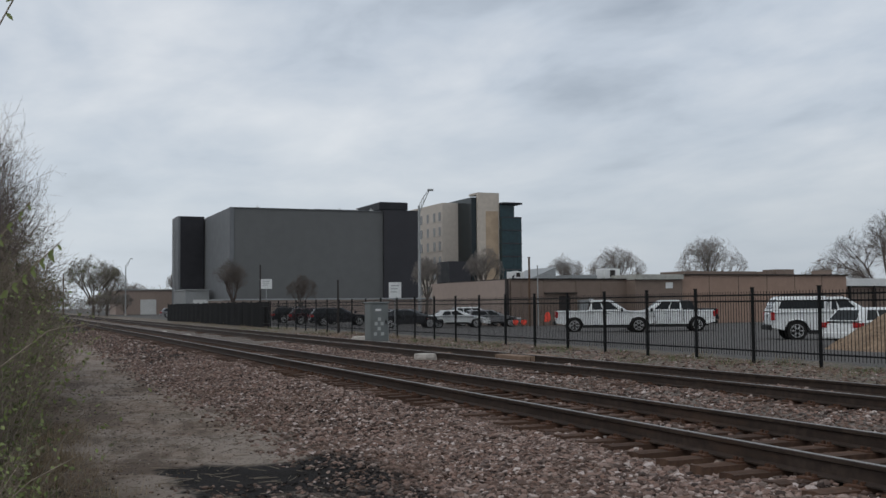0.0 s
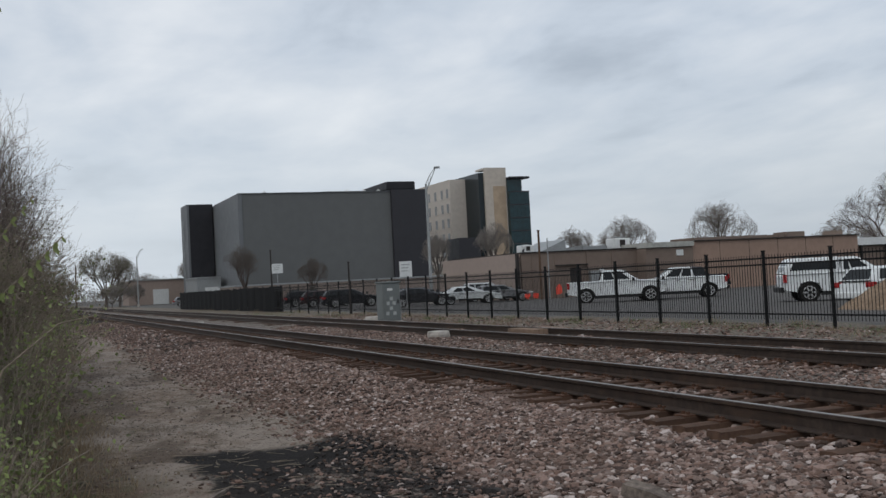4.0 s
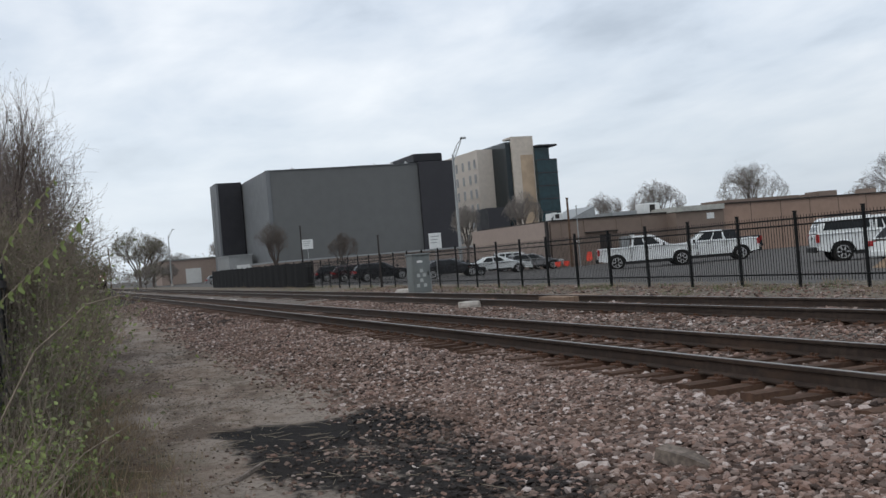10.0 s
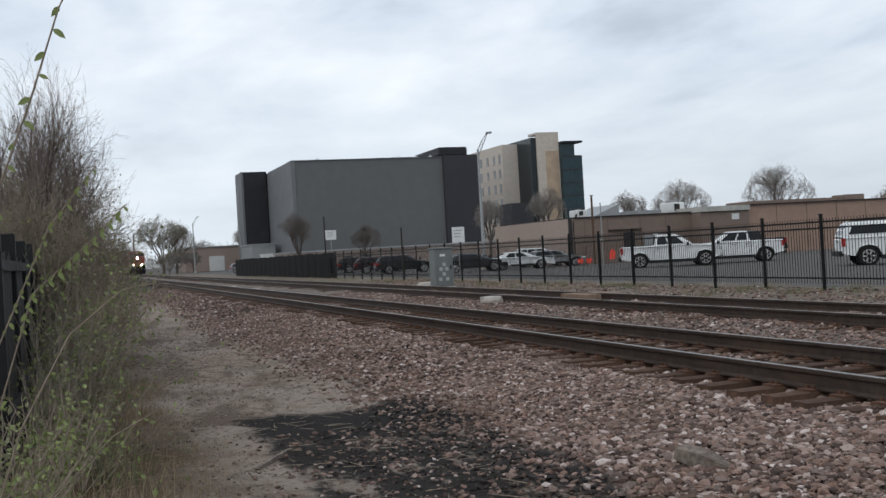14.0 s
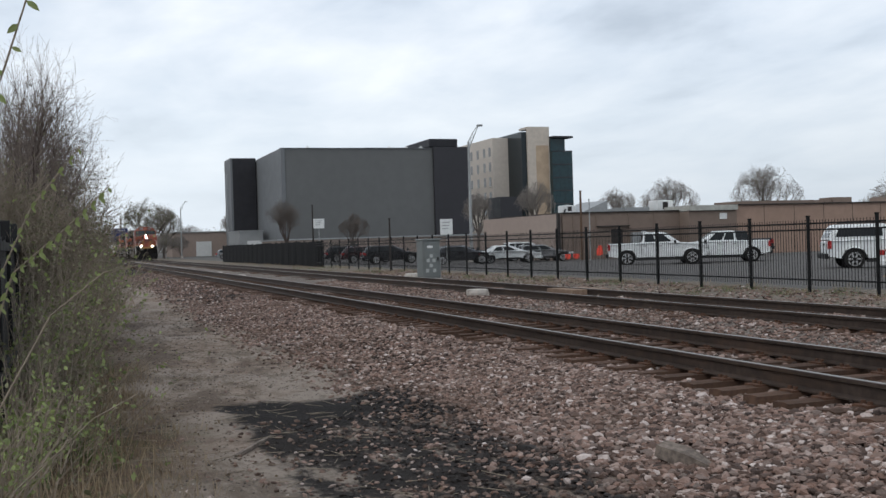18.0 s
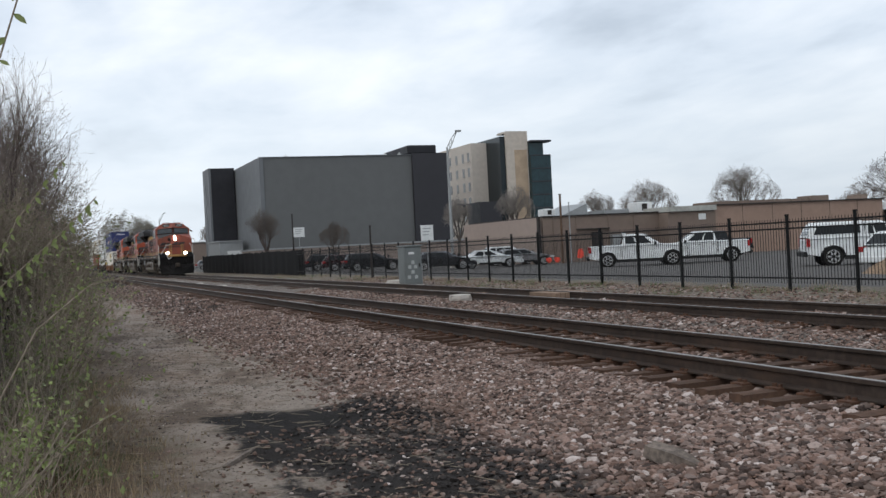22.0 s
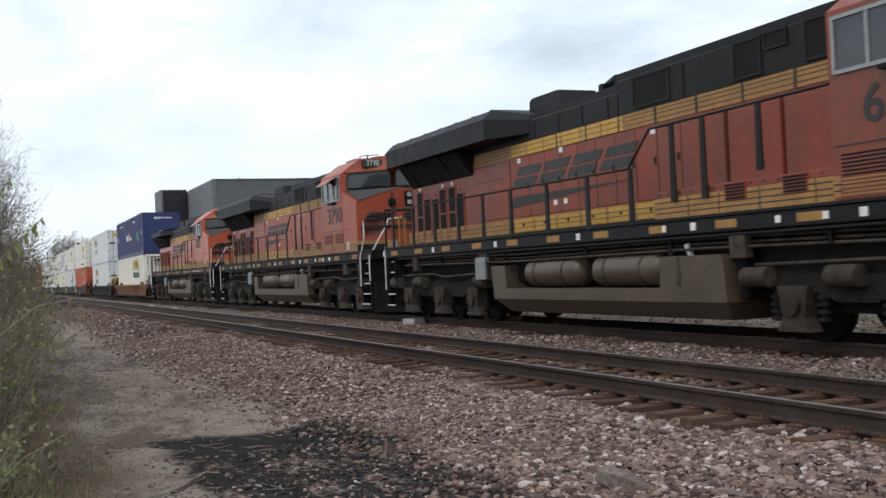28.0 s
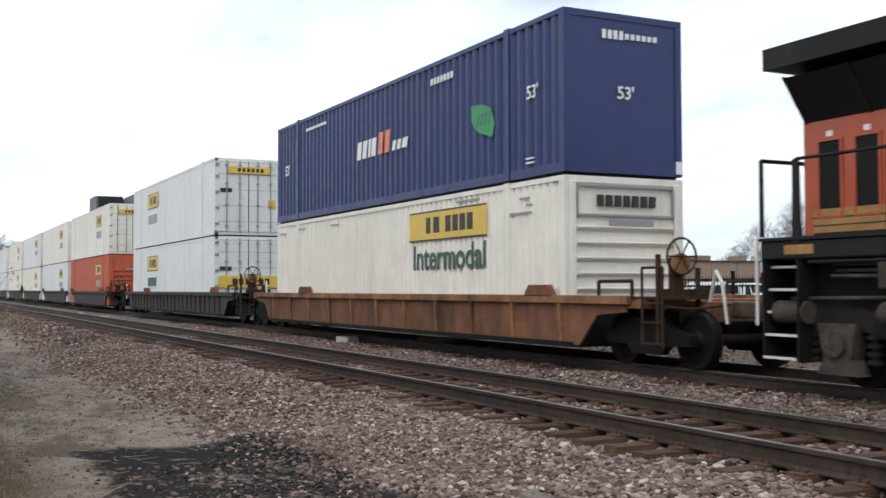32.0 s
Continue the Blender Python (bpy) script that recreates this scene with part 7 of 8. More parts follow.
def wood_scrap(x, y, z, turn, tilt, dims, label):
    a, b, h = dims
    ob = new("wood_scrap", Mesh().loft([[(-a, -b, 0), (-a, b, 0.01), (-a * 0.98, b * 0.8, h), (-a, -b * 0.9, h * 0.8)], [(0, -b * 1.1, 0), (0, b, 0), (0, b, h * 1.1), (0, -b, h)],
                                        [(a, -b * 0.6, 0), (a * 0.9, b * 0.7, 0), (a, b * 0.5, h * 0.7), (a * 1.05, -b * 0.5, h * 0.8)]]).data("wood_scrap", paint("bleached_wood", (0.17, 0.14, 0.118), 0.9, 0, 0.45, 14, 0.7, (0.07, 0.05, 0.04), (0.3, 3, 1), 0.5)))
    ob.matrix_basis = pose(x, y, z, 0, tilt, turn)
    return tagged(ob, label, "wood")


wood_scrap(-6.45, 4.1, -0.38, 20, 12, (0.24, 0.065, 0.105), "bleached broken tie end lying on the ballast")
wood_scrap(-9.05, 1.5, -0.45, -30, 0, (0.42, 0.02, 0.03), "grey weathered stick lying in the black spill")


def heap():
    g = np.random.default_rng(11)
    n, m = 40, 40
    X, Y = np.meshgrid(np.linspace(-3.4, 3.4, n), np.linspace(-3.4, 3.4, m), indexing="ij")
    R = np.sqrt(X ** 2 + Y ** 2)
    Z = np.clip(1.62 * (1 - R / 2.6), -0.1, 1.42) + g.uniform(-0.06, 0.06, X.shape) * (R < 2.7)
    co = np.stack([X, Y, Z], -1).reshape(-1, 3)
    i, j = np.meshgrid(np.arange(n - 1), np.arange(m - 1), indexing="ij")
    a = (i * m + j).ravel()
    ob = new("mulch_heap", raw_mesh("mulch_heap", co, np.stack([a, a + m, a + m + 1, a + 1], -1), paint("tan_mulch", (0.25, 0.18, 0.125), 0.95, 0, 0.35, 14, 0.3, (0.13, 0.085, 0.055), (1, 1, 1), 0.9)))
    ob.location = (-26.3, 27.45, LOT)
    tagged(ob, "heap of tan shredded mulch behind the iron fence", "mulch heap")


heap()


def vest_stand():
    v = thing("safety_flag", "fluorescent orange safety flag on a stand by the block wall", "safety flag", pose(-71.2, 38.0, LOT) @ Matrix.Diagonal((0.8, 0.8, 0.8, 1)))
    part("flag", Mesh().loft([[(0, -0.35, 0.3), (0.03, 0.0, 0.25), (0, 0.3, 0.4)], [(0, -0.3, 0.8), (0.06, 0.02, 0.75), (0, 0.3, 0.85)], [(0, -0.12, 1.15), (0.04, 0.05, 1.2), (0, 0.22, 1.1)],
                              [(-0.03, -0.12, 1.15), (0.01, 0.05, 1.2), (-0.03, 0.22, 1.1)], [(-0.03, -0.3, 0.8), (0.02, 0.02, 0.75), (-0.03, 0.3, 0.85)], [(-0.03, -0.35, 0.3), (0.0, 0.0, 0.25), (-0.03, 0.3, 0.4)]], False, False), vest_m, v)
    part("stand", Mesh().tube((-0.02, 0, 0), (-0.02, 0, 1.1), 0.03), grey_m, v)
    b = thing("orange_barrier", "low orange plastic barrier mesh by the pole", "barrier", pose(-71.8, 36.0, LOT))
    for i in range(2):
        part("panel", Mesh().box(-0.03, 0.03, -0.6 + i * 0.7, -0.15 + i * 0.7, 0.1, 0.38), vest_m, b)
        part("foot", Mesh().box(-0.2, 0.2, -0.4 + i * 0.7, -0.35 + i * 0.7, 0, 0.1), vest_m, b)


vest_stand()


def pigeon():
    b = thing("pigeon", "grey pigeon in flight over the lot", "bird", pose(-78, 38, 3.3))
    fm = paint("grey_feathers", (0.075, 0.075, 0.082), 0.8, 0, 0.3, 20)
    part("body", Mesh().loft([[(x, r * math.cos(a), r * math.sin(a)) for a in [i * math.pi / 4 for i in range(8)]] for x, r in ((-0.13, 0.02), (-0.06, 0.055), (0.03, 0.065), (0.10, 0.045), (0.13, 0.035), (0.165, 0.03), (0.185, 0.008))], smooth=True), fm, b)
    part("tail", Mesh().loft([[(-0.10, -0.025, 0), (-0.10, 0.025, 0), (-0.10, 0.025, 0.008), (-0.10, -0.025, 0.008)], [(-0.24, -0.06, 0), (-0.24, 0.06, 0), (-0.24, 0.06, 0.006), (-0.24, -0.06, 0.006)]]), fm, b)
    wings = []
    for s in (-1, 1):
        w = part("wing", Mesh().loft([[(-0.06, s * 0.03, 0), (0.08, s * 0.03, 0), (0.08, s * 0.03, 0.015), (-0.06, s * 0.03, 0.01)], [(-0.07, s * 0.18, 0.01), (0.10, s * 0.18, 0.01), (0.10, s * 0.18, 0.02), (-0.07, s * 0.18, 0.016)],
                                      [(-0.10, s * 0.34, 0), (-0.05, s * 0.34, 0), (-0.05, s * 0.34, 0.006), (-0.10, s * 0.34, 0.004)]]), fm, b, "pointed grey wing")
        wings.append((w, s))
    return b, wings


BIRD, WINGS = pigeon()

# ---- plants ----
bark_m = paint("grey_brown_bark", (0.10, 0.08, 0.07), 0.9, 0, 0.25, 10)
# Far twigs are lightened: distance haze is put into their colour.
haze_twig = paint("haze_tinted_twigs", (0.24, 0.215, 0.195), 0.9, 0, 0.2, 6)
twig_m = paint("pale_brown_twigs", (0.235, 0.195, 0.152), 0.9, 0, 0.25, 10)
purple_m = paint("purplish_bare_twigs", (0.19, 0.155, 0.136), 0.9, 0, 0.25, 10)


def leaf_mat(name, a, b):
    k = Nodes(name)
    isl = k.n.new("ShaderNodeNewGeometry").outputs["Random Per Island"]
    k.b.inputs["Transmission Weight"].default_value = 0.0
    col = k.mix(isl, a, b)
    thin, both = k.n.new("ShaderNodeBsdfTranslucent"), k.n.new("ShaderNodeMixShader")
    k.put(thin.inputs["Color"], col)
    both.inputs["Fac"].default_value = 0.35
    k.l.new(k.b.outputs[0], both.inputs[1])
    k.l.new(thin.outputs[0], both.inputs[2])
    k.l.new(both.outputs[0], k.n["Material Output"].inputs["Surface"])
    return k.done(col, 0.6)


spring_m = leaf_mat("fresh_spring_leaves", (0.10, 0.125, 0.04), (0.29, 0.345, 0.125))
bud_m = leaf_mat("olive_buds", (0.085, 0.085, 0.045), (0.19, 0.19, 0.10))
straw_m = leaf_mat("dry_straw", (0.15, 0.105, 0.065), (0.32, 0.25, 0.16))
green_blade = leaf_mat("weed_blades", (0.055, 0.085, 0.025), (0.14, 0.17, 0.06))


class Sticks:
    """Thin tapered sticks gathered as arrays and turned into one mesh."""

    def __init__(self):
        self.a, self.b, self.r, self.q = [], [], [], []

    def add(self, a, b, r0, r1):
        self.a.append(a)
        self.b.append(b)
        self.r.append(r0)
        self.q.append(r1)

    def mesh(self, name, material, n=4):
        a, b = np.array(self.a), np.array(self.b)
        d = b - a
        d /= np.linalg.norm(d, axis=1, keepdims=True) + 1e-9
        u = np.cross(d, np.where(np.abs(d[:, 2:3]) > 0.9, [[1.0, 0, 0]], [[0, 0, 1.0]]))
        u /= np.linalg.norm(u, axis=1, keepdims=True) + 1e-9
        w = np.cross(d, u)
        ring = []
        for c, r in ((a, np.array(self.r)), (b, np.array(self.q))):
            for i in range(n):
                t = 2 * math.pi * i / n
                ring.append(c + (u * math.cos(t) + w * math.sin(t)) * r[:, None])
        co = np.stack(ring, 1)
        m = len(a)
        f = np.array([(i, (i + 1) % n, n + (i + 1) % n, n + i) for i in range(n)])
        return raw_mesh(name, co.reshape(-1, 3), (f[None] + 2 * n * np.arange(m)[:, None, None]).reshape(-1, 4), material, True)


def leaves_mesh(name, pts, size, material, g, droop=0.3):
    """Small folded pointed leaves at the given points."""
    n = len(pts)
    p = np.array(pts)
    d = g.normal(size=(n, 3))
    d[:, 2] -= droop
    d /= np.linalg.norm(d, axis=1, keepdims=True)
    u = np.cross(d, g.normal(size=(n, 3)))
    u /= np.linalg.norm(u, axis=1, keepdims=True)
    w = np.cross(d, u)
    s = size * g.uniform(0.6, 1.3, (n, 1))
    co = np.stack([p, p + d * s * 0.5 + u * s * 0.30 + w * s * 0.08, p + d * s, p + d * s * 0.5 - u * s * 0.30 + w * s * 0.08], 1)
    f = np.array([(0, 1, 2, 3)])
    return raw_mesh(name, co.reshape(-1, 3), (f[None] + 4 * np.arange(n)[:, None, None]).reshape(-1, 4), material)


def unit(v):
    return v / (np.linalg.norm(v) + 1e-9)


def grow(st, g, p, d, length, r, level, tips, up, wide, segs=3, thin=0.004):
    """One limb in short bent pieces with side limbs; tips gathers the ends."""
    for i in range(segs):
        d = unit(d + g.normal(0, 0.13, 3) + np.array([0, 0, up]))
        q = p + d * length / segs
        r1 = max(thin, r * (0.86 if i < segs - 1 else 0.6))
        st[min(level, 1) if level < 2 else 1].add(p, q, r, r1)
        if level > 0 and (i > 0 or level < 3):
            for _ in range(2 if level > 1 else 4):
                side = unit(np.cross(d, g.normal(size=3)))
                grow(st, g, q, unit(d * (1 - wide) + side * wide), length * g.uniform(0.48, 0.72), max(thin, r1 * 0.55), level - 1, tips, up * 0.7, wide, 2, thin)
        p, r = q, r1
    tips.append(p)


def tree(x, y, z, h, spread, seed, label, level=4, leaf=0, leaf_size=0.25, leaf_m=None, limb_m=None, fork=0.22, stems=1, thick=0.03, thin=0.004):
    g = np.random.default_rng(seed)
    t = thing("tree", label, "tree", pose(x, y, z, 0, 0, seed * 37 % 360), "trees")
    wood, fine, tips = Sticks(), Sticks(), []
    st = [fine, wood]
    for s in range(stems):
        d0 = unit(np.array([g.normal(0, 0.12 * stems), g.normal(0, 0.12 * stems), 1.0]))
        p, r = np.array([g.normal(0, 0.15 * (stems - 1)), g.normal(0, 0.15 * (stems - 1)), -0.1]), h * thick
        top = p + d0 * h * fork
        wood.add(p, top, r, r * 0.8)
        n = 7
        for i in range(n):
            a = 2 * math.pi * (i + g.uniform(-0.3, 0.3)) / n
            k = spread / h * 1.6
            d = unit(np.array([math.cos(a) * k, math.sin(a) * k, 1.0 * g.uniform(0.7, 1.2)]))
            grow(st, g, top, d, h * (1 - fork) * 0.46, r * 0.5, level - 1, tips, 0.06, 0.52, 3, thin)
        grow(st, g, top, d0, h * (1 - fork) * 0.52, r * 0.6, level - 1, tips, 0.1, 0.5, 3, thin)
    # fit to height and spread
    hi = max(b[2] for b in wood.b + fine.b)
    wide = np.percentile([math.hypot(b[0], b[1]) for b in fine.b], 96)

    def fit(v):
        return np.array([v[0] * spread / wide, v[1] * spread / wide, v[2] * h / hi])
    for s in (wood, fine):
        for lst in (s.a, s.b):
            lst[:] = [fit(v) for v in lst]
    tips = [fit(v) for v in tips]
    part("trunk", wood.mesh("trunk", limb_m or bark_m, 6), None, t, "forked trunk and limbs")
    part("crown", fine.mesh("crown", twig_m if limb_m is None else limb_m, 3), None, t, "airy crown of fine twigs", kind="stuff")
    if leaf:
        pts = [tips[g.integers(len(tips))] + g.normal(0, 0.04 * spread, 3) for _ in range(leaf)]
        part("foliage", leaves_mesh("foliage", pts, leaf_size, leaf_m or bud_m, g), None, t, "small opening leaves", kind="stuff")
    return t


def fan_tree(x, y, h, spread, seed, label, dense=1.0, leaf=0, wood_m=None, fine_m=None, thin=0.012, fork=0.16, leaf_size=0.22, dome=True, lift=0.11):
    """A leafless tree: a short trunk, limbs that fan out from a low fork, each splitting again and again into fine twigs."""
    g = np.random.default_rng(seed)
    t = thing("tree", label, "tree", pose(x, y, LOT), "trees")
    wood, fine, tips = Sticks(), Sticks(), []

    def limb(p, d, length, r, level):
        n = 3 if level > 1 else 2
        for i in range(n):
            d = unit(d + g.normal(0, 0.10, 3) + np.array([0, 0, lift]))
            q = p + d * length / n
            (wood if level > 2 else fine).add(p, q, r, max(thin * 0.7, r * 0.84))
            p, r = q, max(thin * 0.7, r * 0.84)
            if level > 0 and (i > 0 or level < 4):
                for _ in range(2 if level > 1 else 1 + int(g.uniform() < dense)):
                    side = unit(np.cross(d, g.normal(size=3)))
                    k = g.uniform(0.26, 0.55)
                    limb(p, unit(d * (1 - k) + side * k), length * g.uniform(0.52, 0.74), max(thin, r * 0.58), level - 1)
        tips.append(p)
    base, r = np.array([0, 0, -0.1]), h * 0.024
    top = np.array([g.normal(0, 0.1), g.normal(0, 0.1), h * fork])
    wood.add(base, top, r * 1.15, r)
    n = 6
    for i in range(n):
        a = 2 * math.pi * (i + g.uniform(-0.25, 0.25)) / n
        k = g.uniform(0.55, 1.15) * spread / h * 1.9
        limb(top, unit(np.array([math.cos(a) * k, math.sin(a) * k, 1.0])), h * (1 - fork) * g.uniform(0.34, 0.44), r * 0.55, 4)
    limb(top, unit(np.array([g.normal(0, 0.1), g.normal(0, 0.1), 1.0])), h * (1 - fork) * 0.46, r * 0.7, 4)
    ends = np.array(tips)
    wide, hi = np.percentile(np.hypot(ends[:, 0], ends[:, 1]), 84 if dome else 93), np.percentile(ends[:, 2], 92 if dome else 99)
    scale, core = np.array([spread / wide, spread / wide, h / hi]), np.array([0, 0, h * 0.40])

    def fit(v):
        """Twig ends gather under a rounded, slightly lobed crown."""
        p = v * scale
        q = (p - core) / np.array([spread, spread, h * 0.60])
        e, a = float(np.linalg.norm(q)), math.atan2(p[1], p[0])
        k = 0.58 + 0.05 * math.sin(3 * a + seed) + 0.05 * math.sin(5 * a + p[2])
        return core + (p - core) * (k + 0.50 * math.tanh((e - k) / 0.62)) / e if dome and e > k and p[2] > h * 0.25 else p
    for st in (wood, fine):
        st.a, st.b = [fit(v) for v in st.a], [fit(v) for v in st.b]
    part("trunk", wood.mesh("trunk", wood_m or bark_m, 5), None, t, "forked trunk and spreading limbs")
    part("crown", fine.mesh("crown", fine_m or haze_twig, 3), None, t, "airy crown of fine bare twigs", kind="stuff")
    if leaf:
        pts = [fit(tips[g.integers(len(tips))]) + g.normal(0, 0.03 * spread, 3) for _ in range(leaf)]
        part("foliage", leaves_mesh("foliage", pts, leaf_size, bud_m, g), None, t, "small opening buds", kind="stuff")
    return t


FAR_TREES = [
    (-129, 79.7, 9.7, 4.7, 21, 0, 5, "fan-shaped leafless tree behind the store roofs"), (-124, 92.6, 11.2, 5.2, 22, 0, 5, "round budding tree behind the store roofs"),
    (-142, 78.7, 8.9, 3.6, 23, 0, 5, "thin leafless tree behind the block building"), (-88, 88.5, 10.8, 7.6, 24, 0, 5, "broad leafless tree beside the white store"),
    (-104, 97, 7.0, 5.0, 34, 0, 4, "low leafless tree behind the store"),
    (-129.6, 25.9, 7.5, 2.7, 25, 0, 4, "small dark leafless tree before the grey hall"), (-126, 33.8, 5.4, 2.1, 26, 0, 4, "small leafless tree before the grey hall"),
    (-139, 55, 8.7, 2.6, 27, 0, 4, "leafless street tree before the hotel"), (-135, 62, 9.8, 3.0, 28, 0, 5, "leafless street tree before the hotel"),
    (-230.8, 17.2, 12.4, 6.6, 29, 2600, 5, "budding tree with greenish crown beside the line"), (-238, 20.5, 11.0, 4.6, 30, 1200, 4, "budding tree beside the line"),
    (-267, 39.5, 10.9, 2.9, 31, 0, 4, "slim leafless tree far down the line"), (-300, 33, 8.5, 5.0, 32, 600, 4, "distant budding tree beyond the far buildings"),
    (-204, 16.2, 4.2, 2.6, 41, 300, 4, "low brown scrub tree at the far end of the lot"), (-213, 18.6, 5.0, 3.0, 42, 300, 4, "low brown scrub tree at the far end of the lot"),
    (-222, 22.4, 4.6, 2.8, 43, 0, 4, "low brown scrub tree at the far end of the lot"), (-262, 24.0, 7.5, 4.2, 44, 0, 4, "leafless tree behind the far building"),
    (-255, 10.5, 6.5, 3.6, 33, 600, 4, "scrubby tree beside the line"), (-290, 6.0, 7.5, 4.5, 35, 600, 4, "scrubby budding tree beside the line"),
]
limb_far = paint("grey_far_limbs", (0.125, 0.105, 0.092), 0.9, 0, 0.2, 6)
for x, y, h, sp, seed, lf, lv, lab in FAR_TREES:
    dark = seed in (24, 25, 26)
    fan_tree(x, y, h, sp, seed, lab, 0.8 if lv == 5 else 0.3, lf, bark_m if dark else limb_far, haze_twig if not dark else (bark_m if seed == 24 else limb_far), 0.008 if seed in (25, 26) else 0.010 if lv == 5 else 0.014, 0.14 if sp / h > 0.45 else 0.22)

purple_limb = paint("dark_purplish_limbs", (0.085, 0.066, 0.060), 0.9, 0, 0.25, 10)
for x, y, h, sp, seed in ((-20.5, -0.75, 4.5, 1.5, 5), (-24.0, -0.95, 5.6, 1.75, 6), (-29.0, -1.1, 6.2, 2.2, 7)):
    fan_tree(x, y, h, sp, seed, "purplish leafless thicket tree with fanning twigs beside the path", 0.7, 420, purple_limb, purple_m, 0.0026, 0.13, 0.05, False, 0.02)
for x, y, h, sp, seed in ((-17.0, -0.65, 2.9, 1.15, 14), (-19.5, -0.35, 3.0, 1.3, 15), (-23.0, -0.2, 3.2, 1.5, 16), (-27.0, -0.1, 3.2, 1.7, 17), (-33.0, 0.0, 3.4, 2.0, 18)):
    fan_tree(x, y, h, sp, seed, "tangled olive-brown bush with opening buds beside the path", 0.9, 2600, twig_m, twig_m, 0.0034, 0.06, 0.045, False, 0.03)
tree(-40.0, -0.7, -0.45, 4.2, 2.0, 9, "scrubby budding tree beside the path", 4, 2000, 0.08, bud_m, twig_m, 0.12, 3, 0.010)
tree(-54.0, -0.6, -0.45, 4.0, 2.4, 12, "scrubby budding tree beside the path", 4, 2200, 0.10, spring_m, twig_m, 0.12, 3, 0.010)
tree(-75.0, -0.5, -0.45, 4.2, 3.0, 13, "scrubby tree beside the path", 4, 1800, 0.14, bud_m, twig_m, 0.12, 3, 0.012)


def shrub(x, y, h, wide, seed, stems, leaf, size, material, label, lean=(0.0, 0.15)):
    g = np.random.default_rng(seed)
    t = thing("shrub", label, "shrub", pose(x, y, -0.45), "shrubs along the path")
    st, pts = Sticks(), []
    for _ in range(stems):
        p = np.array([g.normal(0, wide * 0.45), g.normal(0, wide * 0.22), -0.03])
        d = unit(np.array([g.normal(lean[0], 0.38), g.normal(lean[1], 0.34), 1.0]))
        L, r, n = h * g.uniform(0.45, 1.05), g.uniform(0.003, 0.008), 7
        for i in range(n):
            d = unit(d + g.normal(0, 0.10, 3) + np.array([0, 0.015, -0.05 * i / n]))
            q = p + d * L / n
            st.add(p, q, r, r * 0.88)
            r *= 0.88
            if i > 1:
                e = unit(d + g.normal(0, 0.7, 3))
                k = q + e * L * g.uniform(0.06, 0.2)
                st.add(q, k, r * 0.6, r * 0.3)
                pts += [k, q + e * L * 0.05]
            pts.append(q)
            p = q
    part("stem", st.mesh("stem", twig_m, 4), None, t, "thin tangled stems", kind="stuff")
    if leaf:
        P = [pts[g.integers(len(pts))] + g.normal(0, 0.025, 3) for _ in range(leaf)]
        part("foliage", leaves_mesh("foliage", P, size, material, g), None, t, "small fresh leaves", kind="stuff")
    return t


SHRUBS = [
    (-5.6, -0.62, 1.1, 0.7, 41, 24, 264, 0.042), (-6.8, -0.50, 1.0, 0.8, 42, 37, 567, 0.042), (-8.3, -0.28, 1.0, 0.9, 43, 49, 945, 0.042), (-9.6, -0.22, 1.35, 1.0, 44, 55, 819, 0.045),
    (-11.4, -0.2, 1.75, 1.1, 45, 58, 693, 0.048), (-13.6, -0.3, 2.2, 1.2, 46, 62, 630, 0.051), (-16.0, -0.35, 2.5, 1.4, 47, 68, 756, 0.056), (-18.5, -0.2, 2.3, 1.5, 48, 62, 693, 0.063),
    (-21.5, -0.1, 2.1, 1.6, 49, 55, 567, 0.070), (-25.0, 0.0, 1.8, 1.8, 50, 55, 567, 0.070), (-29.5, 0.1, 1.7, 2.0, 51, 55, 567, 0.084), (-35.0, 0.2, 1.7, 2.4, 52, 55, 630, 0.098), (-42.0, 0.3, 1.6, 2.8, 53, 55, 630, 0.112),
    (-50.0, 0.5, 1.5, 3.0, 54, 55, 567, 0.126), (-62.0, 0.8, 1.6, 3.4, 55, 55, 567, 0.154), (-80.0, 1.2, 2.0, 4.5, 56, 55, 567, 0.197), (-100.0, 1.6, 2.2, 5.0, 57, 55, 567, 0.239),
]
for i, (x, y, h, w, seed, stn, lf, sz) in enumerate(SHRUBS):
    shrub(x, y, h, w, seed, int(stn * 1.5), int(lf * 0.95), sz * 1.1, spring_m if i % 3 else bud_m, "tangled wild shrub with fresh green leaves and dry stems")


def blades(name, n, place, h, material, label, seed):
    """Grass blades: thin bent triangles."""
    g = np.random.default_rng(seed)
    xy = place(g, n)
    n = len(xy)
    base = np.concatenate([xy, rise(xy[:, 0], xy[:, 1])[:, None]], 1)
    a = g.uniform(0, 2 * math.pi, n)
    w = np.stack([np.cos(a), np.sin(a), 0 * a], 1)
    L = h * g.uniform(0.4, 1.3, (n, 1))
    tip = base + g.normal(0, 0.35, (n, 3)) * L + np.array([0, 0, 1.0]) * L
    wid = L * 0.022 + 0.0015
    co = np.stack([base - w * wid, base + w * wid, tip], 1).reshape(-1, 3)
    return tagged(new(name, raw_mesh(name, co, np.arange(3 * n).reshape(n, 3), material)), label, "grass", kind="stuff")


def tufts(x0, x1, y0, y1, count, spread):
    def place(g, n):
        c = np.stack([g.uniform(x0, x1, count), g.uniform(y0, y1, count)], -1)
        return c[g.integers(count, size=n)] + g.normal(0, spread, (n, 2))
    return place


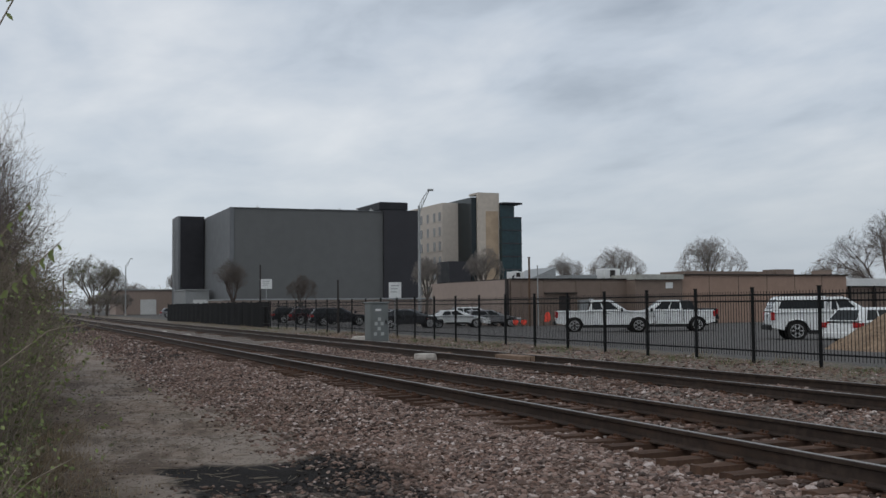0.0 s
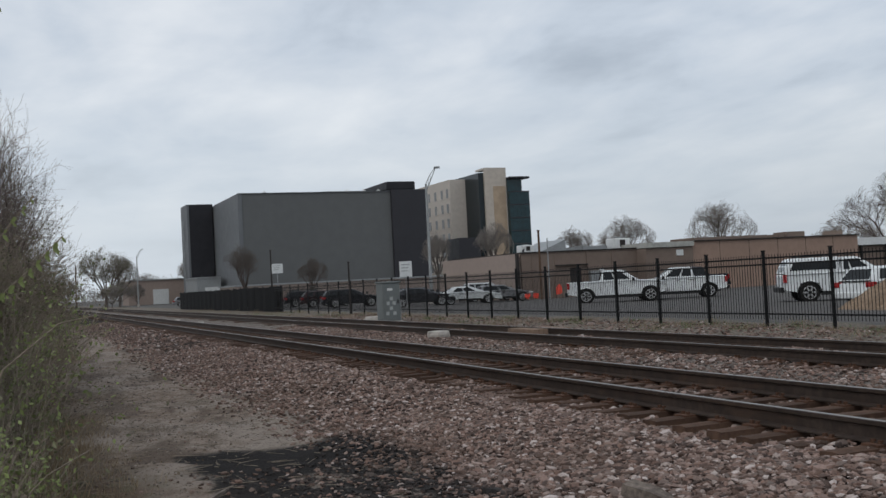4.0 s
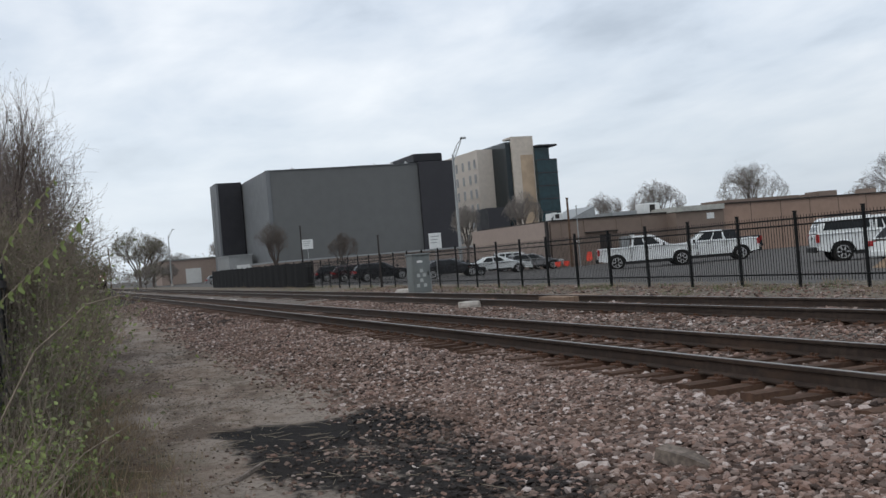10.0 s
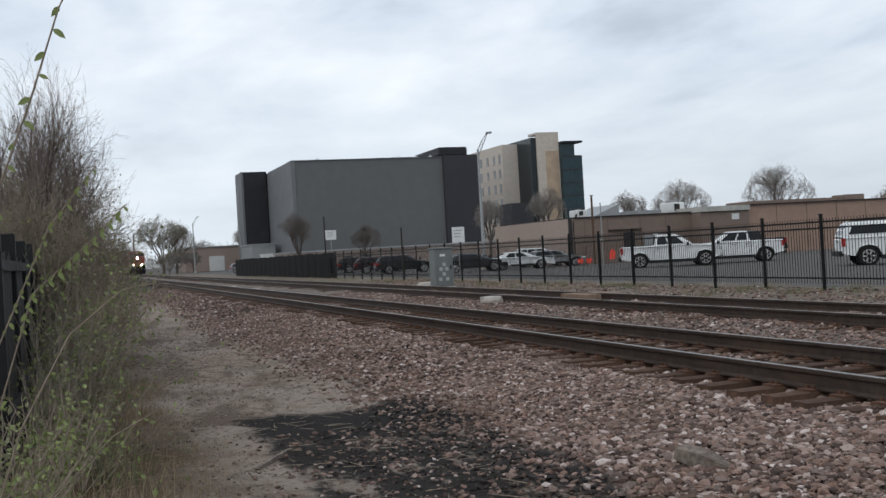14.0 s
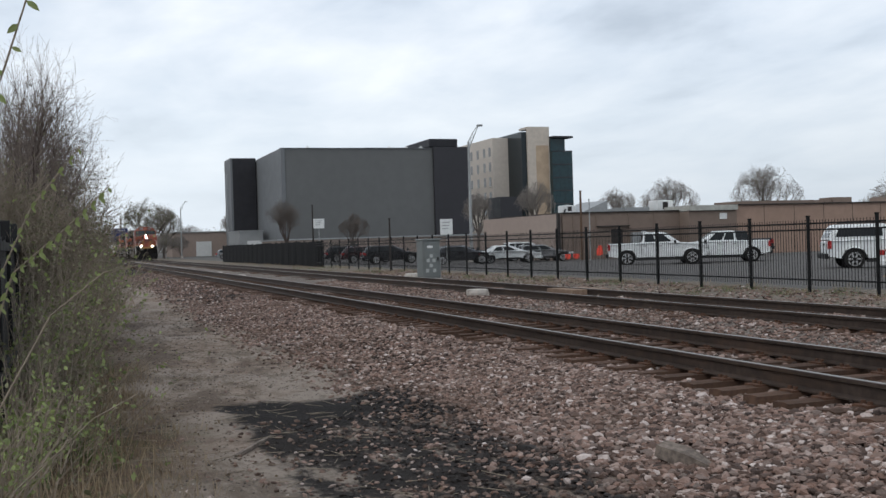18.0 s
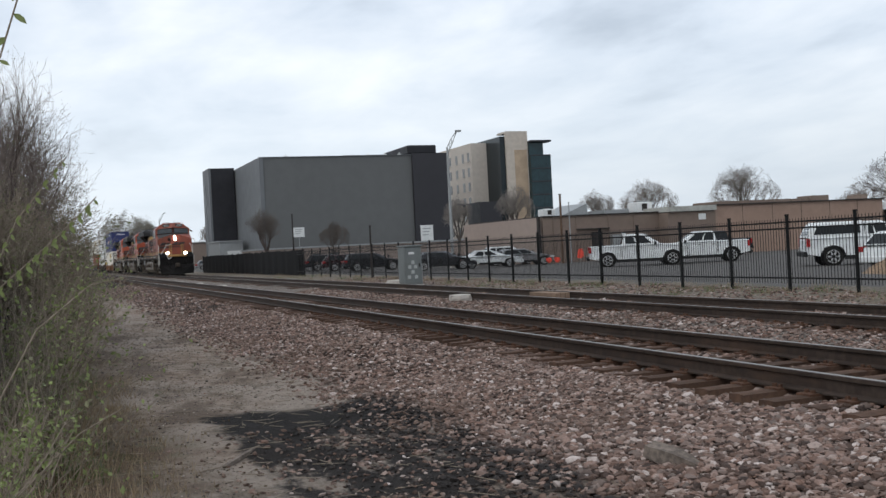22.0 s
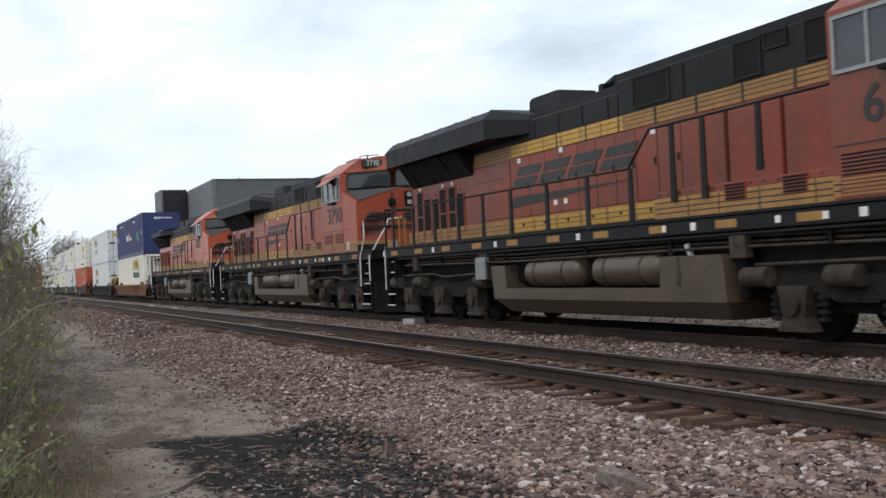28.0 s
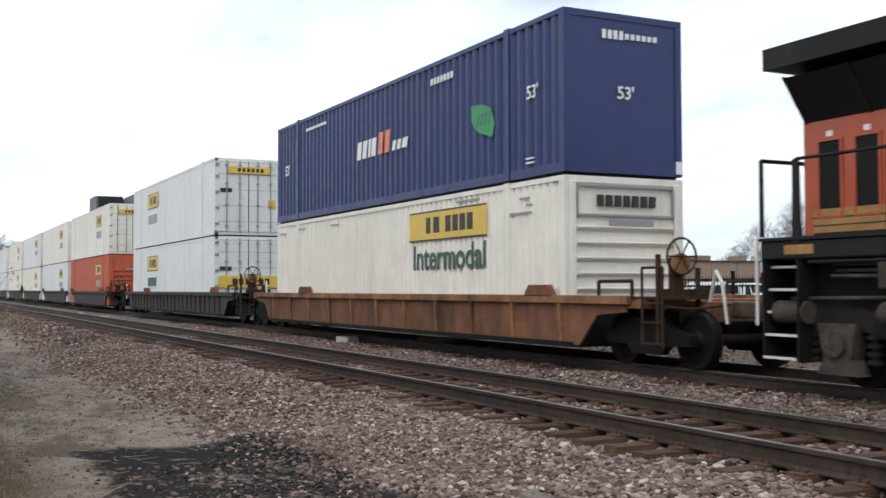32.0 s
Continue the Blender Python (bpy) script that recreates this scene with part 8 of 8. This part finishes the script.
blades("dry_grass", 9000, tufts(-30, -5, -1.2, 0.35, 190, 0.14), 0.26, straw_m, "dry tan grass and dead stalks along the thicket", 61)
blades("dry_grass", 3200, tufts(-16, -6.5, 0.1, 0.9, 60, 0.16), 0.10, straw_m, "flattened dry grass at the path edge", 67)
g1 = np.random.default_rng(68)
litter = [(x, y, float(rise(np.array(x), np.array(y))) + 0.008) for x, y in zip(g1.uniform(-22, -5, 1500), np.abs(g1.normal(0.1, 0.95, 1500)))]
tagged(new("leaf_litter", leaves_mesh("leaf_litter", litter, 0.035, leaf_mat("dead_leaves", (0.085, 0.06, 0.042), (0.20, 0.15, 0.105)), g1, 0.0)), "dead brown leaves blown along the path edge", "leaf litter", kind="stuff")
tw = Sticks()
for _ in range(520):
    x, y, a = g1.uniform(-20, -5.5), g1.uniform(0.1, 3.0), g1.uniform(0, 6.28)
    L, z = g1.uniform(0.05, 0.28), float(rise(np.array(x), np.array(y))) + 0.006
    tw.add(np.array([x, y, z]), np.array([x + L * math.cos(a), y + L * math.sin(a), z + g1.uniform(0, 0.02)]), 0.004, 0.002)
tagged(new("fallen_twigs", tw.mesh("fallen_twigs", twig_m, 4)), "thin fallen twigs scattered over the dirt path", "twigs", kind="stuff")
blades("dry_grass", 5000, tufts(-90, -28, -1.0, 1.4, 150, 0.3), 0.5, straw_m, "dry tan grass along the far thicket", 62)
blades("green_weeds", 6000, tufts(-26, -5, -1.0, 0.4, 90, 0.12), 0.18, green_blade, "fresh green weeds along the thicket", 63)
blades("verge_weeds", 5000, tufts(-75, -8, 15.2, 18.4, 110, 0.16), 0.13, green_blade, "low green weeds below the iron fence", 64)
blades("verge_straw", 14000, tufts(-110, -8, 14.6, 19.3, 280, 0.2), 0.12, straw_m, "dry grass below the iron fence", 65)
stones("verge_rubble", 7000, strip(-60, -9, 14.6, 18.4), 0.033, "pale rubble and stones along the fence", 66)


def thicket_fence():
    """Black boarded fence half hidden by the shrubs."""
    f = thing("board_fence", "old black board fence half hidden in the thicket", "fence", pose(0, -0.62, -0.45))
    g = random.Random(5)
    for i in range(12):
        x = -8.9 - 2.1 * i
        part("post", Mesh().box(x - 0.07, x + 0.07, -0.07, 0.07, -0.1, 2.06 + g.uniform(-0.03, 0.06), 0.01), black_m, f, "square black post")
        for z in (0.5, 1.75):
            part("crossbar", Mesh().box(x - 2.1, x, 0.03, 0.07, z, z + 0.09), black_m, f)
        for j in range(9):
            p = x - 0.12 - j * 0.225
            part("board", Mesh().box(p - 0.2, p, 0.0, 0.025, 0.05, 1.9 + g.uniform(-0.05, 0.03)), black_m, f)


thicket_fence()


def sprig(pts, r, n, size, seed, label, down=0.6, start=0.30):
    g = np.random.default_rng(seed)
    t = thing("sprig", label, "sprig", pose(*pts[0]))
    st = Sticks()
    pts = [np.array(p) - np.array(pts[0]) for p in pts]
    for a, b in zip(pts, pts[1:]):
        st.add(a, b, r, r * 0.85)
        r *= 0.85
    part("stem", st.mesh("stem", twig_m, 6), None, t)
    lens = [np.linalg.norm(b - a) for a, b in zip(pts, pts[1:])]
    tot = sum(lens)
    for i in range(n):
        s = tot * (start + (1 - start) * (i + 0.5) / n)
        for a, b, l in zip(pts, pts[1:], lens):
            if s <= l:
                p = a + (b - a) * s / l
                break
            s -= l
        side = 1 if i % 2 else -1
        d = unit(np.array([0.1, 0.8 * side, -down + g.normal(0, 0.25)]))
        u = unit(np.cross(d, np.array([1.0, 0.2, 0.1])))
        k = size * g.uniform(0.7, 1.2)
        w = np.cross(u, d)
        m = Mesh()
        m.add([p, p + d * k * 0.3 + u * k * 0.2 + w * k * 0.06, p + d * k * 0.65 + u * k * 0.19 + w * k * 0.05, p + d * k - w * k * 0.1, p + d * k * 0.65 - u * k * 0.19 + w * k * 0.05, p + d * k * 0.3 - u * k * 0.2 + w * k * 0.06, p + d * k * 0.5],
              [(0, 1, 6), (1, 2, 6), (2, 3, 6), (3, 4, 6), (4, 5, 6), (5, 0, 6)], True)
        part("leaf", m, spring_m, t)
    return t


SWAY = sprig([(-2.75, -0.62, -0.43), (-2.72, -0.42, 0.6), (-2.70, -0.20, 1.42), (-2.67, -0.10, 1.68), (-2.65, -0.03, 1.89), (-2.66, 0.03, 2.02), (-2.67, 0.10, 2.14), (-2.68, 0.19, 2.25), (-2.69, 0.29, 2.33)], 0.004, 36, 0.032, 71, "long arching twig with small new leaves, close by")
sprig([(-4.35, -0.55, -0.43), (-4.25, -0.35, 0.6), (-4.2, -0.16, 1.18), (-4.18, 0.05, 1.36), (-4.17, 0.19, 1.50)], 0.0042, 30, 0.036, 72, "arching twig with hanging new leaves, close by", 1.3, 0.70)
sprig([(-4.9, -0.55, -0.43), (-4.8, -0.40, 0.8), (-4.75, -0.10, 1.45), (-4.72, 0.10, 1.70)], 0.0042, 26, 0.034, 73, "arching twig with hanging new leaves, close by", 1.3, 0.65)
sprig([(-5.6, -0.6, -0.43), (-5.5, -0.30, 0.5), (-5.45, -0.05, 0.95), (-5.4, 0.20, 1.15), (-5.35, 0.36, 1.18)], 0.006, 3, 0.03, 74, "bare leaning twig over the path edge", 0.4)
sprig([(-6.6, -0.5, -0.43), (-6.55, -0.2, -0.05), (-6.5, 0.15, 0.28), (-6.45, 0.42, 0.42)], 0.006, 4, 0.03, 75, "bare leaning twig over the path edge", 0.4)
sprig([(-7.4, -0.25, -0.42), (-7.2, 0.1, -0.36), (-7.0, 0.45, -0.37), (-6.9, 0.75, -0.40)], 0.008, 3, 0.04, 76, "reddish brown twig lying at the path edge", -0.5)

# distant woods that close the horizon down the line
g0 = np.random.default_rng(90)
wp, strokes = [], Sticks()
for _ in range(34000):
    x, y = -330 - 240 * g0.uniform(), -140 + 330 * g0.uniform()
    top = 8.0 + 2.6 * math.sin(y * 0.13) + 1.6 * math.sin(y * 0.41 + 1) + 1.2 * math.sin(y * 0.9 + x * 0.3)
    z = LOT + top * math.sqrt(g0.uniform()) * g0.uniform(0.55, 1.0)
    if len(strokes.a) < 9000:
        d = unit(np.array([g0.normal(0, 0.3), g0.normal(0, 0.35), 1.0]))
        p = np.array([x, y, max(LOT, z - 2.0)])
        strokes.add(p, p + d * g0.uniform(1.2, 3.0), 0.05, 0.02)
    else:
        wp.append((x, y, z))
# Pale grey leaf colours carry the haze of the distance.
tagged(new("distant_woods", leaves_mesh("distant_woods", wp, 0.62, leaf_mat("haze_tinted_woods", (0.13, 0.125, 0.105), (0.22, 0.21, 0.185)), g0)), "hazy leafless woods far down the line", "woods", kind="stuff")
tagged(new("distant_trunks", strokes.mesh("distant_trunks", haze_twig, 3)), "grey leafless trunks and limbs of the far woods", "woods", kind="stuff")


def motions():
    for v, back in MOVERS:
        lift = v.get("lift", 0.0)
        rows = [(t, pose(NOSE - back + SPEED * (t - 27.5), FAR, lift)) for t in (0, 8, 16, 24, 32)]
        walk(v, rows)
    # a gust bends the long twig
    walk(SWAY, [(t, pose(-2.75, -0.62, -0.43, -a)) for t, a in ((0, 0), (13.5, 0), (14.0, 0.6), (14.5, 4.8), (15.0, 6.9), (15.5, 4.3), (16.2, 1.0), (17.0, 0), (32, 0))])
    # the pigeon leaves the roof, crosses the lot and is gone
    way = [(0, -78.0, 38.5, 3.33), (21.0, -78.0, 38.5, 3.33), (21.6, -62, 29, 3.2), (22.2, -44, 17.5, 3.4), (22.7, -36.43, 16.67, 4.72), (22.9, -35.91, 17.94, 5.47), (23.0, -35.61, 18.69, 5.74),
           (23.2, -34.96, 20.28, 6.20), (23.4, -34.24, 22.03, 6.38), (23.6, -33.52, 23.77, 6.42), (23.8, -32.83, 25.43, 6.39), (24.0, -32.15, 27.06, 6.33),
           (24.2, -31.48, 28.63, 6.79), (24.4, -30.88, 29.99, 7.74), (24.6, -30.23, 31.46, 8.66), (26, -26, 42, 14), (32, -10, 90, 30)]
    turn = {0: 250, 21.0: 250, 21.6: -30, 22.2: 0}
    walk(BIRD, [(t, pose(x, y, z, 25 if 22.5 < t < 25 else 0, -8, turn.get(t, 66))) for t, x, y, z in way])
    for w, s in WINGS:
        rows = [(0, pose(0, 0, 0.03, 70 * s)), (21.0, pose(0, 0, 0.03, 70 * s))]
        for i in range(40):
            t = 21.2 + i * 0.1
            rows.append((t, pose(0, 0, 0.03, s * (42 if i % 3 == 0 else (-25 if i % 3 == 1 else 12)))))
        rows.append((32, pose(0, 0, 0.03, 20 * s)))
        walk(w, rows)


motions()
